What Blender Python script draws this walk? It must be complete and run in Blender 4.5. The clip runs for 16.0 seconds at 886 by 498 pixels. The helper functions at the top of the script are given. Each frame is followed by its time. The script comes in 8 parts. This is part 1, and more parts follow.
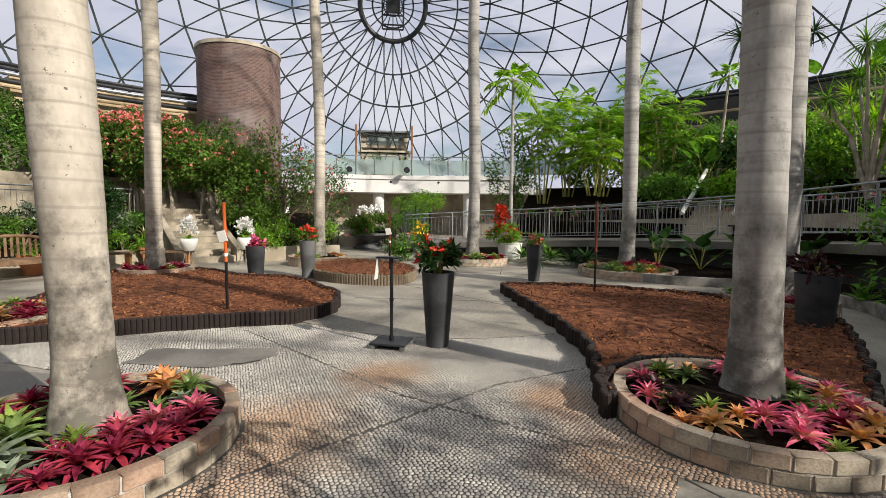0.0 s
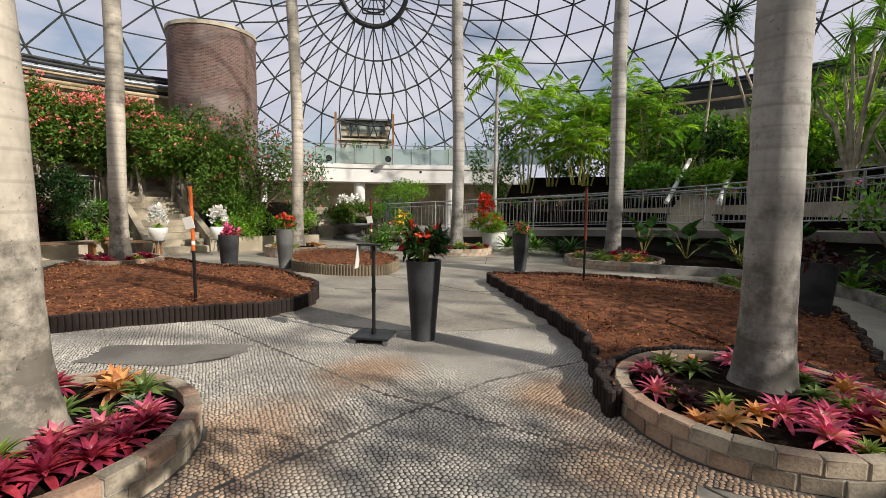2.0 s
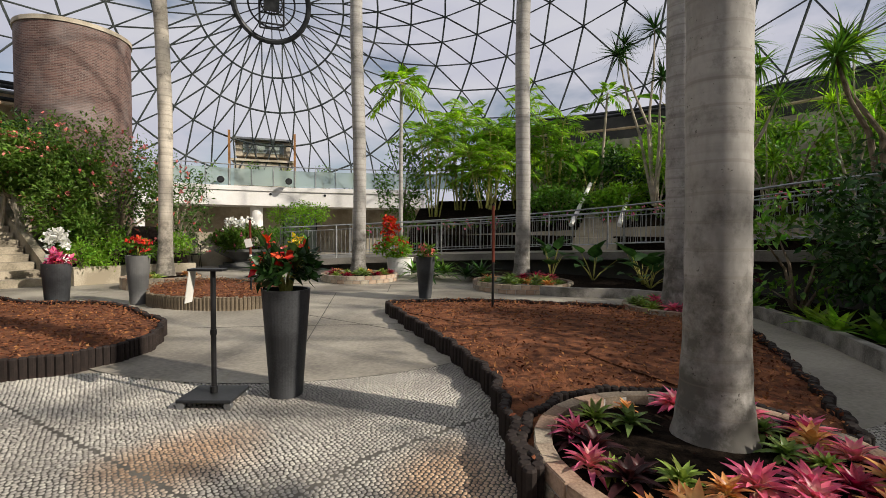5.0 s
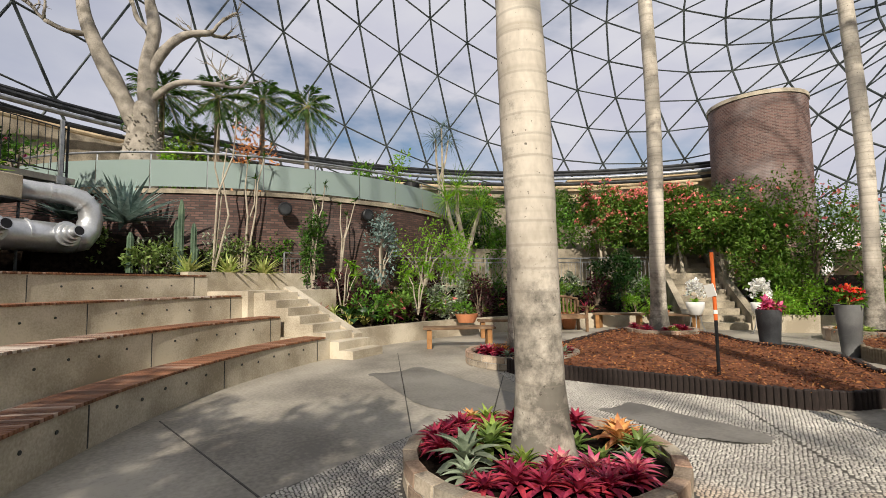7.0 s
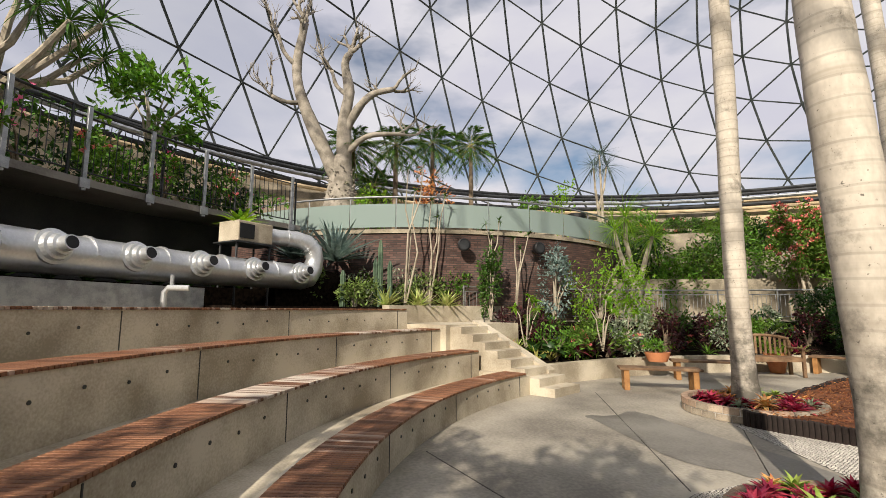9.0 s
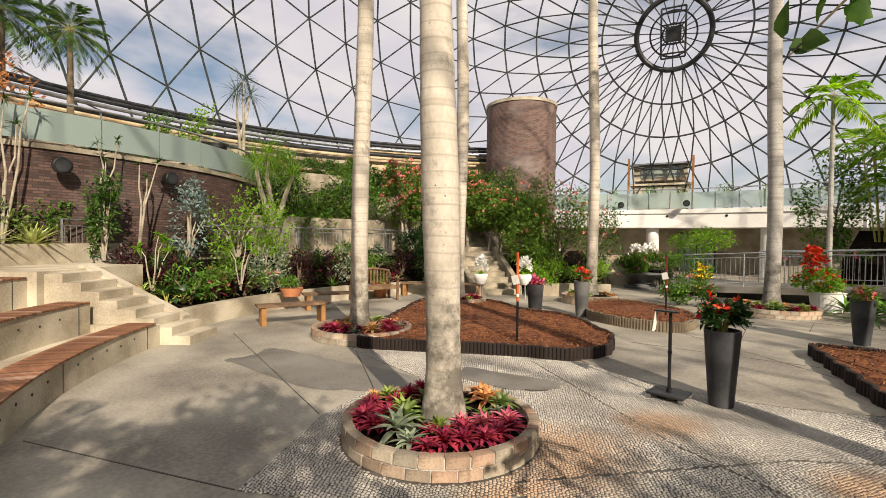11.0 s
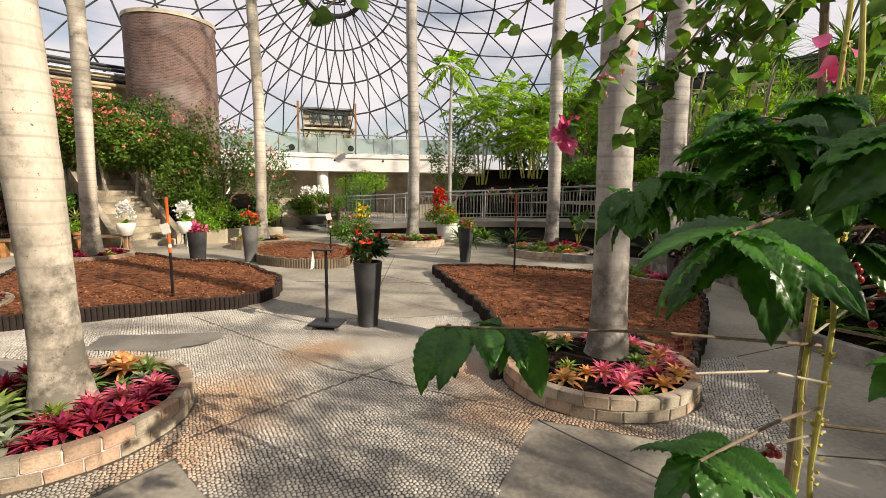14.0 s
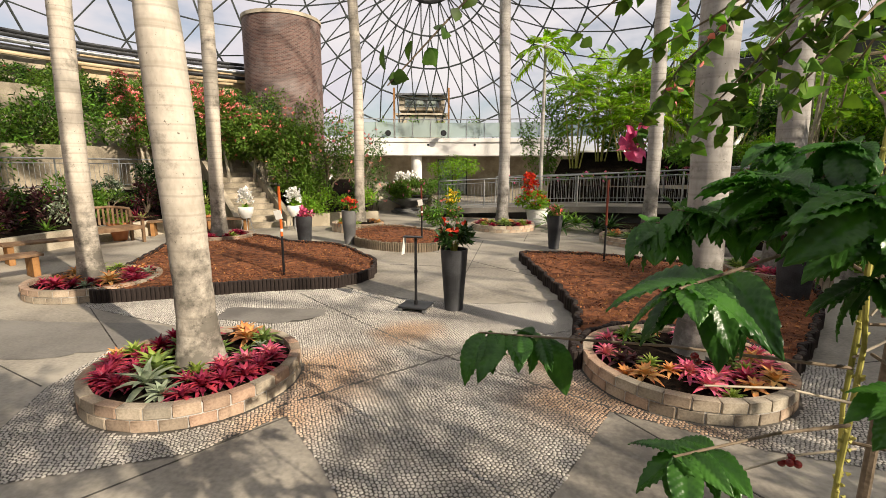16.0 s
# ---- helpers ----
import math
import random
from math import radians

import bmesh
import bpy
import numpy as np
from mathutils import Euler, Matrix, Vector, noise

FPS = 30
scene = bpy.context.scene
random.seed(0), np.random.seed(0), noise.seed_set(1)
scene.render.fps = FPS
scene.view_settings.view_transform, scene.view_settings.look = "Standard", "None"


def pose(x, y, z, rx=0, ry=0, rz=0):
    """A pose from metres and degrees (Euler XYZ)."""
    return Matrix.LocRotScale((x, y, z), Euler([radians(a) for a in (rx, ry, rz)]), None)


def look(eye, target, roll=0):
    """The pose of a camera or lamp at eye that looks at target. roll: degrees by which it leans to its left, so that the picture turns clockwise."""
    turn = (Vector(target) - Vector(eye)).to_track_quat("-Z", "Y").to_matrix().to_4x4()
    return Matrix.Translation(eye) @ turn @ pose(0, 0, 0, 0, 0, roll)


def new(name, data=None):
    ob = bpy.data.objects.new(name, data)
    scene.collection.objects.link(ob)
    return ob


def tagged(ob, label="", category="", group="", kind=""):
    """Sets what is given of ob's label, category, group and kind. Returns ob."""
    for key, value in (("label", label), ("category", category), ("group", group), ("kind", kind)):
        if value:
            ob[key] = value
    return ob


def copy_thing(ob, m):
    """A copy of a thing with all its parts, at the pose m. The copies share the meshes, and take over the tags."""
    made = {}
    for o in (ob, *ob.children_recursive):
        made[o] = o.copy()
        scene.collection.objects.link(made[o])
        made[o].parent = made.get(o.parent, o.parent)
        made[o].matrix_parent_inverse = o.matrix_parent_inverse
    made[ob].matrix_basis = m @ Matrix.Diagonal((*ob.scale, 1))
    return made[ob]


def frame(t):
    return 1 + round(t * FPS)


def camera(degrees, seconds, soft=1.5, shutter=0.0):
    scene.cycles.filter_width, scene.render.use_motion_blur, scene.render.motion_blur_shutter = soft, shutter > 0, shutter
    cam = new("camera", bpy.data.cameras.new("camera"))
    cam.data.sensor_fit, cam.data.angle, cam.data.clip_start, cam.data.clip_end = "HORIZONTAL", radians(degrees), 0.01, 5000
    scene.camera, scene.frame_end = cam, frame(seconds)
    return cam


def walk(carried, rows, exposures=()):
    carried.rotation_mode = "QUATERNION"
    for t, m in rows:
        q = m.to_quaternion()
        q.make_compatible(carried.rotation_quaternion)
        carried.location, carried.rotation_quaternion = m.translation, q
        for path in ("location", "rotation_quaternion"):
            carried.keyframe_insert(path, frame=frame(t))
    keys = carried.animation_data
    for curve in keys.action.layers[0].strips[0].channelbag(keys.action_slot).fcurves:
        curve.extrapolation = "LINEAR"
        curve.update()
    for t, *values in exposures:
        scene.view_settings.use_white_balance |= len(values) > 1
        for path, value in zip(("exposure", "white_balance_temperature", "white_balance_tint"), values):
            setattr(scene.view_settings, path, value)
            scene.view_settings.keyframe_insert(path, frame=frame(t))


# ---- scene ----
cam = camera(87.3, 16.0, soft=0.45)
PATH = [
    (0, (0.242, 0.136, 1.526), (0.088, 2.124, 1.365), 0.6),
    (0.5, (0.255, 0.168, 1.531), (0.003, 2.145, 1.37), 0.6),
    (1, (0.193, 0.19, 1.532), (-0.102, 2.161, 1.366), 0.5),
    (1.5, (0.201, 0.245, 1.492), (-0.03, 2.223, 1.309), 0.6),
    (2, (0.169, 0.483, 1.445), (0.095, 2.472, 1.248), 0.7),
    (2.5, (0.21, 0.723, 1.361), (0.496, 2.694, 1.175), 0.8),
    (3, (0.369, 0.966, 1.344), (1.099, 2.82, 1.173), 0.9),
    (3.2, (0.412, 1.062, 1.357), (1.325, 2.834, 1.186), 0.8),
    (5.3, (0.475, 1.531, 1.309), (0.461, 3.529, 1.238), 0.4),
    (5.5, (0.448, 1.541, 1.318), (0.189, 3.523, 1.253), 0.3),
    (6, (0.461, 1.382, 1.294), (-0.441, 3.167, 1.296), -0.1),
    (6.5, (0.402, 1.131, 1.293), (-1.103, 2.445, 1.39), -0.7),
    (7, (0.337, 0.807, 1.278), (-1.446, 1.701, 1.43), -0.8),
    (7.5, (0.251, 0.537, 1.305), (-1.69, 0.981, 1.497), -0.9),
    (8, (0.193, 0.195, 1.338), (-1.77, 0.49, 1.587), -0.8),
    (8.2, (0.177, 0.059, 1.355), (-1.787, 0.319, 1.629), -0.4),
    (10.3, (0.148, -0.727, 1.755), (-1.516, 0.377, 1.861), 0.4),
    (10.5, (0.187, -0.737, 1.776), (-1.35, 0.541, 1.836), 0.5),
    (11, (0.334, -0.672, 1.81), (-0.854, 0.937, 1.769), 0.7),
    (11.5, (0.338, -0.606, 1.807), (-0.621, 1.147, 1.713), 0.7),
    (12, (0.418, -0.598, 1.821), (-0.284, 1.271, 1.689), 0.8),
    (12.5, (0.523, -0.607, 1.836), (0.091, 1.338, 1.656), 0.7),
    (13, (0.508, -0.605, 1.81), (0.277, 1.371, 1.604), 0.9),
    (13.5, (0.551, -0.629, 1.835), (0.499, 1.356, 1.595), 1.0),
    (14, (0.567, -0.636, 1.828), (0.631, 1.344, 1.559), 0.8),
    (14.5, (0.619, -0.647, 1.814), (0.673, 1.328, 1.5), 0.7),
    (15, (0.676, -0.734, 1.896), (0.614, 1.237, 1.56), 0.5),
    (15.5, (0.627, -0.752, 1.922), (0.42, 1.206, 1.569), 0.3),
    (16, (0.657, -0.816, 1.937), (0.333, 1.126, 1.589), 0.2),
]
walk(cam, [(t, look(eye, target, roll)) for t, eye, target, roll in PATH],
     exposures=[(0, 0.16, 6400, 10), (1.5, 0.08, 6450, 10), (3, 0.12, 6550, 10), (5.5, -0.02, 6600, 10), (8, 0.22, 6650, 10), (10.5, 0.26, 7200, 12), (12.5, 0.37, 7300, 12), (14, 0.46, 7300, 12), (15, 0.51, 7250, 12), (16, 0.41, 7250, 12)])

# ---- world, sun, exposure ----
SUN_AZ, SUN_EL = (0.85, -0.53), 33.0
world = bpy.data.worlds.new("sky")
scene.world = world
world.use_nodes = True
wn, wl = world.node_tree.nodes, world.node_tree.links
wn.clear()
w_out = wn.new("ShaderNodeOutputWorld")
w_bg = wn.new("ShaderNodeBackground")
w_sky = wn.new("ShaderNodeTexSky")
w_sky.sky_type, w_sky.sun_disc = "NISHITA", False
w_sky.sun_elevation = radians(SUN_EL)
w_sky.sun_rotation = math.atan2(SUN_AZ[0], SUN_AZ[1])
w_co = wn.new("ShaderNodeTexCoord")
w_map = wn.new("ShaderNodeMapping")
w_map.inputs["Scale"].default_value = (1.6, 1.6, 4.0)
w_map.inputs["Location"].default_value = (0.35, 0.2, 0.1)
w_noise = wn.new("ShaderNodeTexNoise")
w_noise.inputs["Scale"].default_value, w_noise.inputs["Detail"].default_value = 1.5, 6.0
w_ramp = wn.new("ShaderNodeValToRGB")
w_ramp.color_ramp.elements[0].position, w_ramp.color_ramp.elements[1].position = 0.34, 0.49
w_cloud = wn.new("ShaderNodeTexNoise")
w_cloud.inputs["Scale"].default_value, w_cloud.inputs["Detail"].default_value = 2.6, 5.0
w_cramp = wn.new("ShaderNodeValToRGB")
w_cramp.color_ramp.elements[0].position, w_cramp.color_ramp.elements[1].position = 0.35, 0.68
w_cramp.color_ramp.elements[0].color = (6.35, 6.45, 7.6, 1)
w_cramp.color_ramp.elements[1].color = (7.6, 7.65, 8.3, 1)
w_mix = wn.new("ShaderNodeMix")
w_mix.data_type = "RGBA"
wl.new(w_co.outputs["Generated"], w_map.inputs["Vector"])
wl.new(w_map.outputs["Vector"], w_noise.inputs["Vector"])
wl.new(w_map.outputs["Vector"], w_cloud.inputs["Vector"])
wl.new(w_noise.outputs["Fac"], w_ramp.inputs["Fac"])
wl.new(w_cloud.outputs["Fac"], w_cramp.inputs["Fac"])
# a gap of blue between the clouds, low in the west
w_gap, w_gadd, w_gmap, w_gmul = wn.new("ShaderNodeVectorMath"), wn.new("ShaderNodeMath"), wn.new("ShaderNodeMapRange"), wn.new("ShaderNodeMath")
w_gap.operation, w_gadd.operation, w_gmul.operation = "DOT_PRODUCT", "MULTIPLY_ADD", "MULTIPLY"
w_gap.inputs[1].default_value = (-0.812, -0.351, 0.466)
w_gadd.inputs[1].default_value = 0.22
w_gmap.inputs["From Min"].default_value, w_gmap.inputs["From Max"].default_value = 1.045, 1.12
w_gmap.inputs["To Min"].default_value, w_gmap.inputs["To Max"].default_value = 1.0, 0.68
wl.new(w_co.outputs["Generated"], w_gap.inputs[0])
wl.new(w_noise.outputs["Fac"], w_gadd.inputs[0])
wl.new(w_gap.outputs["Value"], w_gadd.inputs[2])
wl.new(w_gadd.outputs[0], w_gmap.inputs["Value"])
wl.new(w_ramp.outputs["Color"], w_gmul.inputs[0])
wl.new(w_gmap.outputs["Result"], w_gmul.inputs[1])
wl.new(w_gmul.outputs[0], w_mix.inputs["Factor"])
wl.new(w_sky.outputs["Color"], w_mix.inputs["A"])
wl.new(w_cramp.outputs["Color"], w_mix.inputs["B"])
wl.new(w_mix.outputs["Result"], w_bg.inputs["Color"])
w_bg.inputs["Strength"].default_value = 0.085
wl.new(w_bg.outputs["Background"], w_out.inputs["Surface"])

sun = new("sun", bpy.data.lights.new("sun", "SUN"))
sun.data.energy, sun.data.angle, sun.data.color = 5.2, radians(0.6), (1.0, 0.93, 0.82)
_c = math.cos(radians(SUN_EL))
_n = math.hypot(*SUN_AZ)
sun.matrix_world = look((SUN_AZ[0] / _n * _c * 60, SUN_AZ[1] / _n * _c * 60 + 6, math.sin(radians(SUN_EL)) * 60), (0, 6, 0))


# ---- materials ----
def surf(name, c1, c2, scale=3.0, rough=0.7, bump=0.2, fine=60.0, metal=0.0, island=False, trans=0.0, spec=0.3, spread=(0.55, 1.45), stretch=(1, 1, 1), contrast=(0.35, 0.65)):
    """A procedural surface that varies between two colours at a coarse and a fine scale."""
    m = bpy.data.materials.new(name)
    m.use_nodes = True
    n, l = m.node_tree.nodes, m.node_tree.links
    b = n["Principled BSDF"]
    co = n.new("ShaderNodeTexCoord")
    mp = n.new("ShaderNodeMapping")
    mp.inputs["Scale"].default_value = stretch
    l.new(co.outputs["Object"], mp.inputs["Vector"])
    a = n.new("ShaderNodeTexNoise")
    a.inputs["Scale"].default_value, a.inputs["Detail"].default_value = scale, 5.0
    f = n.new("ShaderNodeTexNoise")
    f.inputs["Scale"].default_value, f.inputs["Detail"].default_value = fine, 3.0
    l.new(mp.outputs["Vector"], a.inputs["Vector"])
    l.new(mp.outputs["Vector"], f.inputs["Vector"])
    add = n.new("ShaderNodeMath")
    add.operation = "MULTIPLY_ADD"
    l.new(f.outputs["Fac"], add.inputs[0])
    add.inputs[1].default_value = 0.35
    l.new(a.outputs["Fac"], add.inputs[2])
    r = n.new("ShaderNodeValToRGB")
    r.color_ramp.elements[0].position, r.color_ramp.elements[1].position = contrast[0] + 0.17, contrast[1] + 0.17
    r.color_ramp.elements[0].color, r.color_ramp.elements[1].color = (*c1, 1), (*c2, 1)
    l.new(add.outputs[0], r.inputs["Fac"])
    col = r.outputs["Color"]
    if island:
        g = n.new("ShaderNodeNewGeometry")
        hs = n.new("ShaderNodeHueSaturation")
        mr = n.new("ShaderNodeMapRange")
        mr.inputs["To Min"].default_value, mr.inputs["To Max"].default_value = spread
        l.new(g.outputs["Random Per Island"], mr.inputs["Value"])
        l.new(mr.outputs["Result"], hs.inputs["Value"])
        mh = n.new("ShaderNodeMapRange")
        mh.inputs["To Min"].default_value, mh.inputs["To Max"].default_value = 0.485, 0.515
        l.new(g.outputs["Random Per Island"], mh.inputs["Value"])
        l.new(mh.outputs["Result"], hs.inputs["Hue"])
        l.new(col, hs.inputs["Color"])
        col = hs.outputs["Color"]
    l.new(col, b.inputs["Base Color"])
    b.inputs["Roughness"].default_value, b.inputs["Metallic"].default_value = rough, metal
    b.inputs["Specular IOR Level"].default_value = spec
    if bump:
        bp = n.new("ShaderNodeBump")
        bp.inputs["Strength"].default_value, bp.inputs["Distance"].default_value = bump, 0.02
        l.new(add.outputs[0], bp.inputs["Height"])
        l.new(bp.outputs["Normal"], b.inputs["Normal"])
    if trans:
        t = n.new("ShaderNodeBsdfTranslucent")
        hs2 = n.new("ShaderNodeHueSaturation")
        hs2.inputs["Value"].default_value, hs2.inputs["Saturation"].default_value = 1.9, 1.1
        l.new(col, hs2.inputs["Color"])
        l.new(hs2.outputs["Color"], t.inputs["Color"])
        mx = n.new("ShaderNodeMixShader")
        mx.inputs["Fac"].default_value = trans
        l.new(b.outputs["BSDF"], mx.inputs[1])
        l.new(t.outputs["BSDF"], mx.inputs[2])
        l.new(mx.outputs["Shader"], n["Material Output"].inputs["Surface"])
    return m


def leafmat(name, c1, c2, rough=0.45, trans=0.2):
    return surf(name, c1, c2, scale=8, fine=40, rough=rough, bump=0.0, island=True, trans=trans, spec=0.18)


def brickmat(name, c1, c2, mortar, bw, bh, around, rough=0.75, bloom=0.35):
    """Running-bond brickwork wrapped round an upright cylinder (radius given) whose origin lies on its axis."""
    m = surf(name, c1, c2, rough=rough)
    n, l = m.node_tree.nodes, m.node_tree.links
    b = n["Principled BSDF"]
    co = n.new("ShaderNodeTexCoord")
    sp = n.new("ShaderNodeSeparateXYZ")
    l.new(co.outputs["Object"], sp.inputs[0])
    at = n.new("ShaderNodeMath")
    at.operation = "ARCTAN2"
    l.new(sp.outputs["Y"], at.inputs[0])
    l.new(sp.outputs["X"], at.inputs[1])
    mu = n.new("ShaderNodeMath")
    mu.operation = "MULTIPLY"
    l.new(at.outputs[0], mu.inputs[0])
    mu.inputs[1].default_value = around
    cb = n.new("ShaderNodeCombineXYZ")
    l.new(mu.outputs[0], cb.inputs["X"])
    l.new(sp.outputs["Z"], cb.inputs["Y"])
    t = n.new("ShaderNodeTexBrick")
    t.inputs["Scale"].default_value = 1.0
    t.inputs["Brick Width"].default_value, t.inputs["Row Height"].default_value = bw, bh
    t.inputs["Mortar Size"].default_value = 0.009
    t.inputs["Color1"].default_value, t.inputs["Color2"].default_value = (*c1, 1), (*c2, 1)
    t.inputs["Mortar"].default_value = (*mortar, 1)
    l.new(cb.outputs[0], t.inputs["Vector"])
    st = n.new("ShaderNodeTexNoise")
    st.inputs["Scale"].default_value, st.inputs["Detail"].default_value = 0.55, 6.0
    l.new(co.outputs["Object"], st.inputs["Vector"])
    rp = n.new("ShaderNodeValToRGB")
    rp.color_ramp.elements[0].position, rp.color_ramp.elements[1].position = 0.50, 0.72
    rp.color_ramp.elements[0].color, rp.color_ramp.elements[1].color = (0, 0, 0, 1), (bloom, bloom, bloom, 1)
    l.new(st.outputs["Fac"], rp.inputs["Fac"])
    mx = n.new("ShaderNodeMix")
    mx.data_type = "RGBA"
    l.new(rp.outputs["Color"], mx.inputs["Factor"])
    l.new(t.outputs["Color"], mx.inputs["A"])
    mx.inputs["B"].default_value = (0.45, 0.42, 0.40, 1)
    l.new(mx.outputs["Result"], b.inputs["Base Color"])
    bp = n.new("ShaderNodeBump")
    bp.inputs["Strength"].default_value, bp.inputs["Distance"].default_value = 0.8, 0.01
    inv = n.new("ShaderNodeMath")
    inv.operation = "SUBTRACT"
    inv.inputs[0].default_value = 1.0
    l.new(t.outputs["Fac"], inv.inputs[1])
    l.new(inv.outputs[0], bp.inputs["Height"])
    l.new(bp.outputs["Normal"], b.inputs["Normal"])
    return m


def trunkmat(name, c1, c2, dark):
    """Pale palm bark: ring scars across, fine streaks along, grey-green lichen patches."""
    m = surf(name, c1, c2, scale=2.2, fine=30, rough=0.8, bump=0.15, stretch=(1, 1, 0.5), contrast=(0.3, 0.7))
    n, l = m.node_tree.nodes, m.node_tree.links
    b = n["Principled BSDF"]
    base = b.inputs["Base Color"].links[0].from_socket
    co = n.new("ShaderNodeTexCoord")
    mp = n.new("ShaderNodeMapping")
    mp.inputs["Scale"].default_value = (0.35, 0.35, 9.0)
    l.new(co.outputs["Object"], mp.inputs["Vector"])
    w = n.new("ShaderNodeTexNoise")
    w.inputs["Scale"].default_value, w.inputs["Detail"].default_value = 1.0, 4.0
    l.new(mp.outputs["Vector"], w.inputs["Vector"])
    rp = n.new("ShaderNodeValToRGB")
    rp.color_ramp.elements[0].position, rp.color_ramp.elements[1].position = 0.50, 0.70
    rp.color_ramp.elements[0].color, rp.color_ramp.elements[1].color = (0, 0, 0, 1), (0.75, 0.75, 0.75, 1)
    l.new(w.outputs["Fac"], rp.inputs["Fac"])
    mx = n.new("ShaderNodeMix")
    mx.data_type = "RGBA"
    l.new(rp.outputs["Color"], mx.inputs["Factor"])
    l.new(base, mx.inputs["A"])
    mx.inputs["B"].default_value = (*dark, 1)
    # weathered grey skin in patches, most of it on the old wood of the foot
    sz = n.new("ShaderNodeSeparateXYZ")
    l.new(co.outputs["Object"], sz.inputs[0])
    pn = n.new("ShaderNodeTexNoise")
    pn.inputs["Scale"].default_value, pn.inputs["Detail"].default_value, pn.inputs["Roughness"].default_value = 2.6, 9.0, 0.72
    l.new(co.outputs["Object"], pn.inputs["Vector"])
    age = n.new("ShaderNodeMapRange")
    age.inputs["From Min"].default_value, age.inputs["From Max"].default_value = 0.5, 1.5
    age.inputs["To Min"].default_value, age.inputs["To Max"].default_value = 0.2, 0.0
    l.new(sz.outputs["Z"], age.inputs["Value"])
    ad = n.new("ShaderNodeMath")
    l.new(pn.outputs["Fac"], ad.inputs[0])
    l.new(age.outputs["Result"], ad.inputs[1])
    pr = n.new("ShaderNodeValToRGB")
    pr.color_ramp.elements[0].position, pr.color_ramp.elements[1].position = 0.55, 0.72
    pr.color_ramp.elements[0].color, pr.color_ramp.elements[1].color = (0, 0, 0, 1), (0.85, 0.85, 0.85, 1)
    l.new(ad.outputs[0], pr.inputs["Fac"])
    mp2 = n.new("ShaderNodeMix")
    mp2.data_type = "RGBA"
    l.new(pr.outputs["Color"], mp2.inputs["Factor"])
    l.new(mx.outputs["Result"], mp2.inputs["A"])
    mp2.inputs["B"].default_value = (0.085, 0.078, 0.064, 1)
    mx = mp2
    # leaf scars: a pale lip over a dark line
    for lo, hi, shade, amount in ((0.95, 0.99, (0.14, 0.12, 0.095, 1), 0.28), (0.985, 0.999, (0.60, 0.55, 0.47, 1), 0.06)):
        wv = n.new("ShaderNodeTexWave")
        wv.bands_direction = "Z"
        wv.inputs["Scale"].default_value, wv.inputs["Distortion"].default_value = 2.1, 3.2
        wv.inputs["Detail"].default_value, wv.inputs["Detail Scale"].default_value = 2.0, 0.4
        l.new(co.outputs["Object"], wv.inputs["Vector"])
        rw = n.new("ShaderNodeValToRGB")
        rw.color_ramp.elements[0].position, rw.color_ramp.elements[1].position = lo, hi
        rw.color_ramp.elements[0].color, rw.color_ramp.elements[1].color = (0, 0, 0, 1), (amount, amount, amount, 1)
        l.new(wv.outputs["Fac"], rw.inputs["Fac"])
        mw = n.new("ShaderNodeMix")
        mw.data_type = "RGBA"
        l.new(rw.outputs["Color"], mw.inputs["Factor"])
        l.new(mx.outputs["Result"], mw.inputs["A"])
        mw.inputs["B"].default_value = shade
        mx = mw
    sp = n.new("ShaderNodeTexNoise")
    sp.inputs["Scale"].default_value, sp.inputs["Detail"].default_value, sp.inputs["Roughness"].default_value = 26.0, 4.0, 0.7
    l.new(co.outputs["Object"], sp.inputs["Vector"])
    rs = n.new("ShaderNodeValToRGB")
    rs.color_ramp.elements[0].position, rs.color_ramp.elements[1].position = 0.645, 0.68
    rs.color_ramp.elements[1].color = (0.8, 0.8, 0.8, 1)
    l.new(sp.outputs["Fac"], rs.inputs["Fac"])
    m2 = n.new("ShaderNodeMix")
    m2.data_type = "RGBA"
    l.new(rs.outputs["Color"], m2.inputs["Factor"])
    l.new(mx.outputs["Result"], m2.inputs["A"])
    m2.inputs["B"].default_value = (0.06, 0.05, 0.04, 1)
    l.new(m2.outputs["Result"], b.inputs["Base Color"])
    return m


def glassmat(name, tint, clear):
    m = bpy.data.materials.new(name)
    m.use_nodes = True
    n, l = m.node_tree.nodes, m.node_tree.links
    b = n["Principled BSDF"]
    b.inputs["Base Color"].default_value = (*tint, 1)
    b.inputs["Roughness"].default_value = 0.12
    t = n.new("ShaderNodeBsdfTransparent")
    t.inputs["Color"].default_value = (*[min(1, c + 0.25) for c in tint], 1)
    mx = n.new("ShaderNodeMixShader")
    mx.inputs["Fac"].default_value = clear
    l.new(b.outputs["BSDF"], mx.inputs[1])
    l.new(t.outputs["BSDF"], mx.inputs[2])
    l.new(mx.outputs["Shader"], n["Material Output"].inputs["Surface"])
    return m


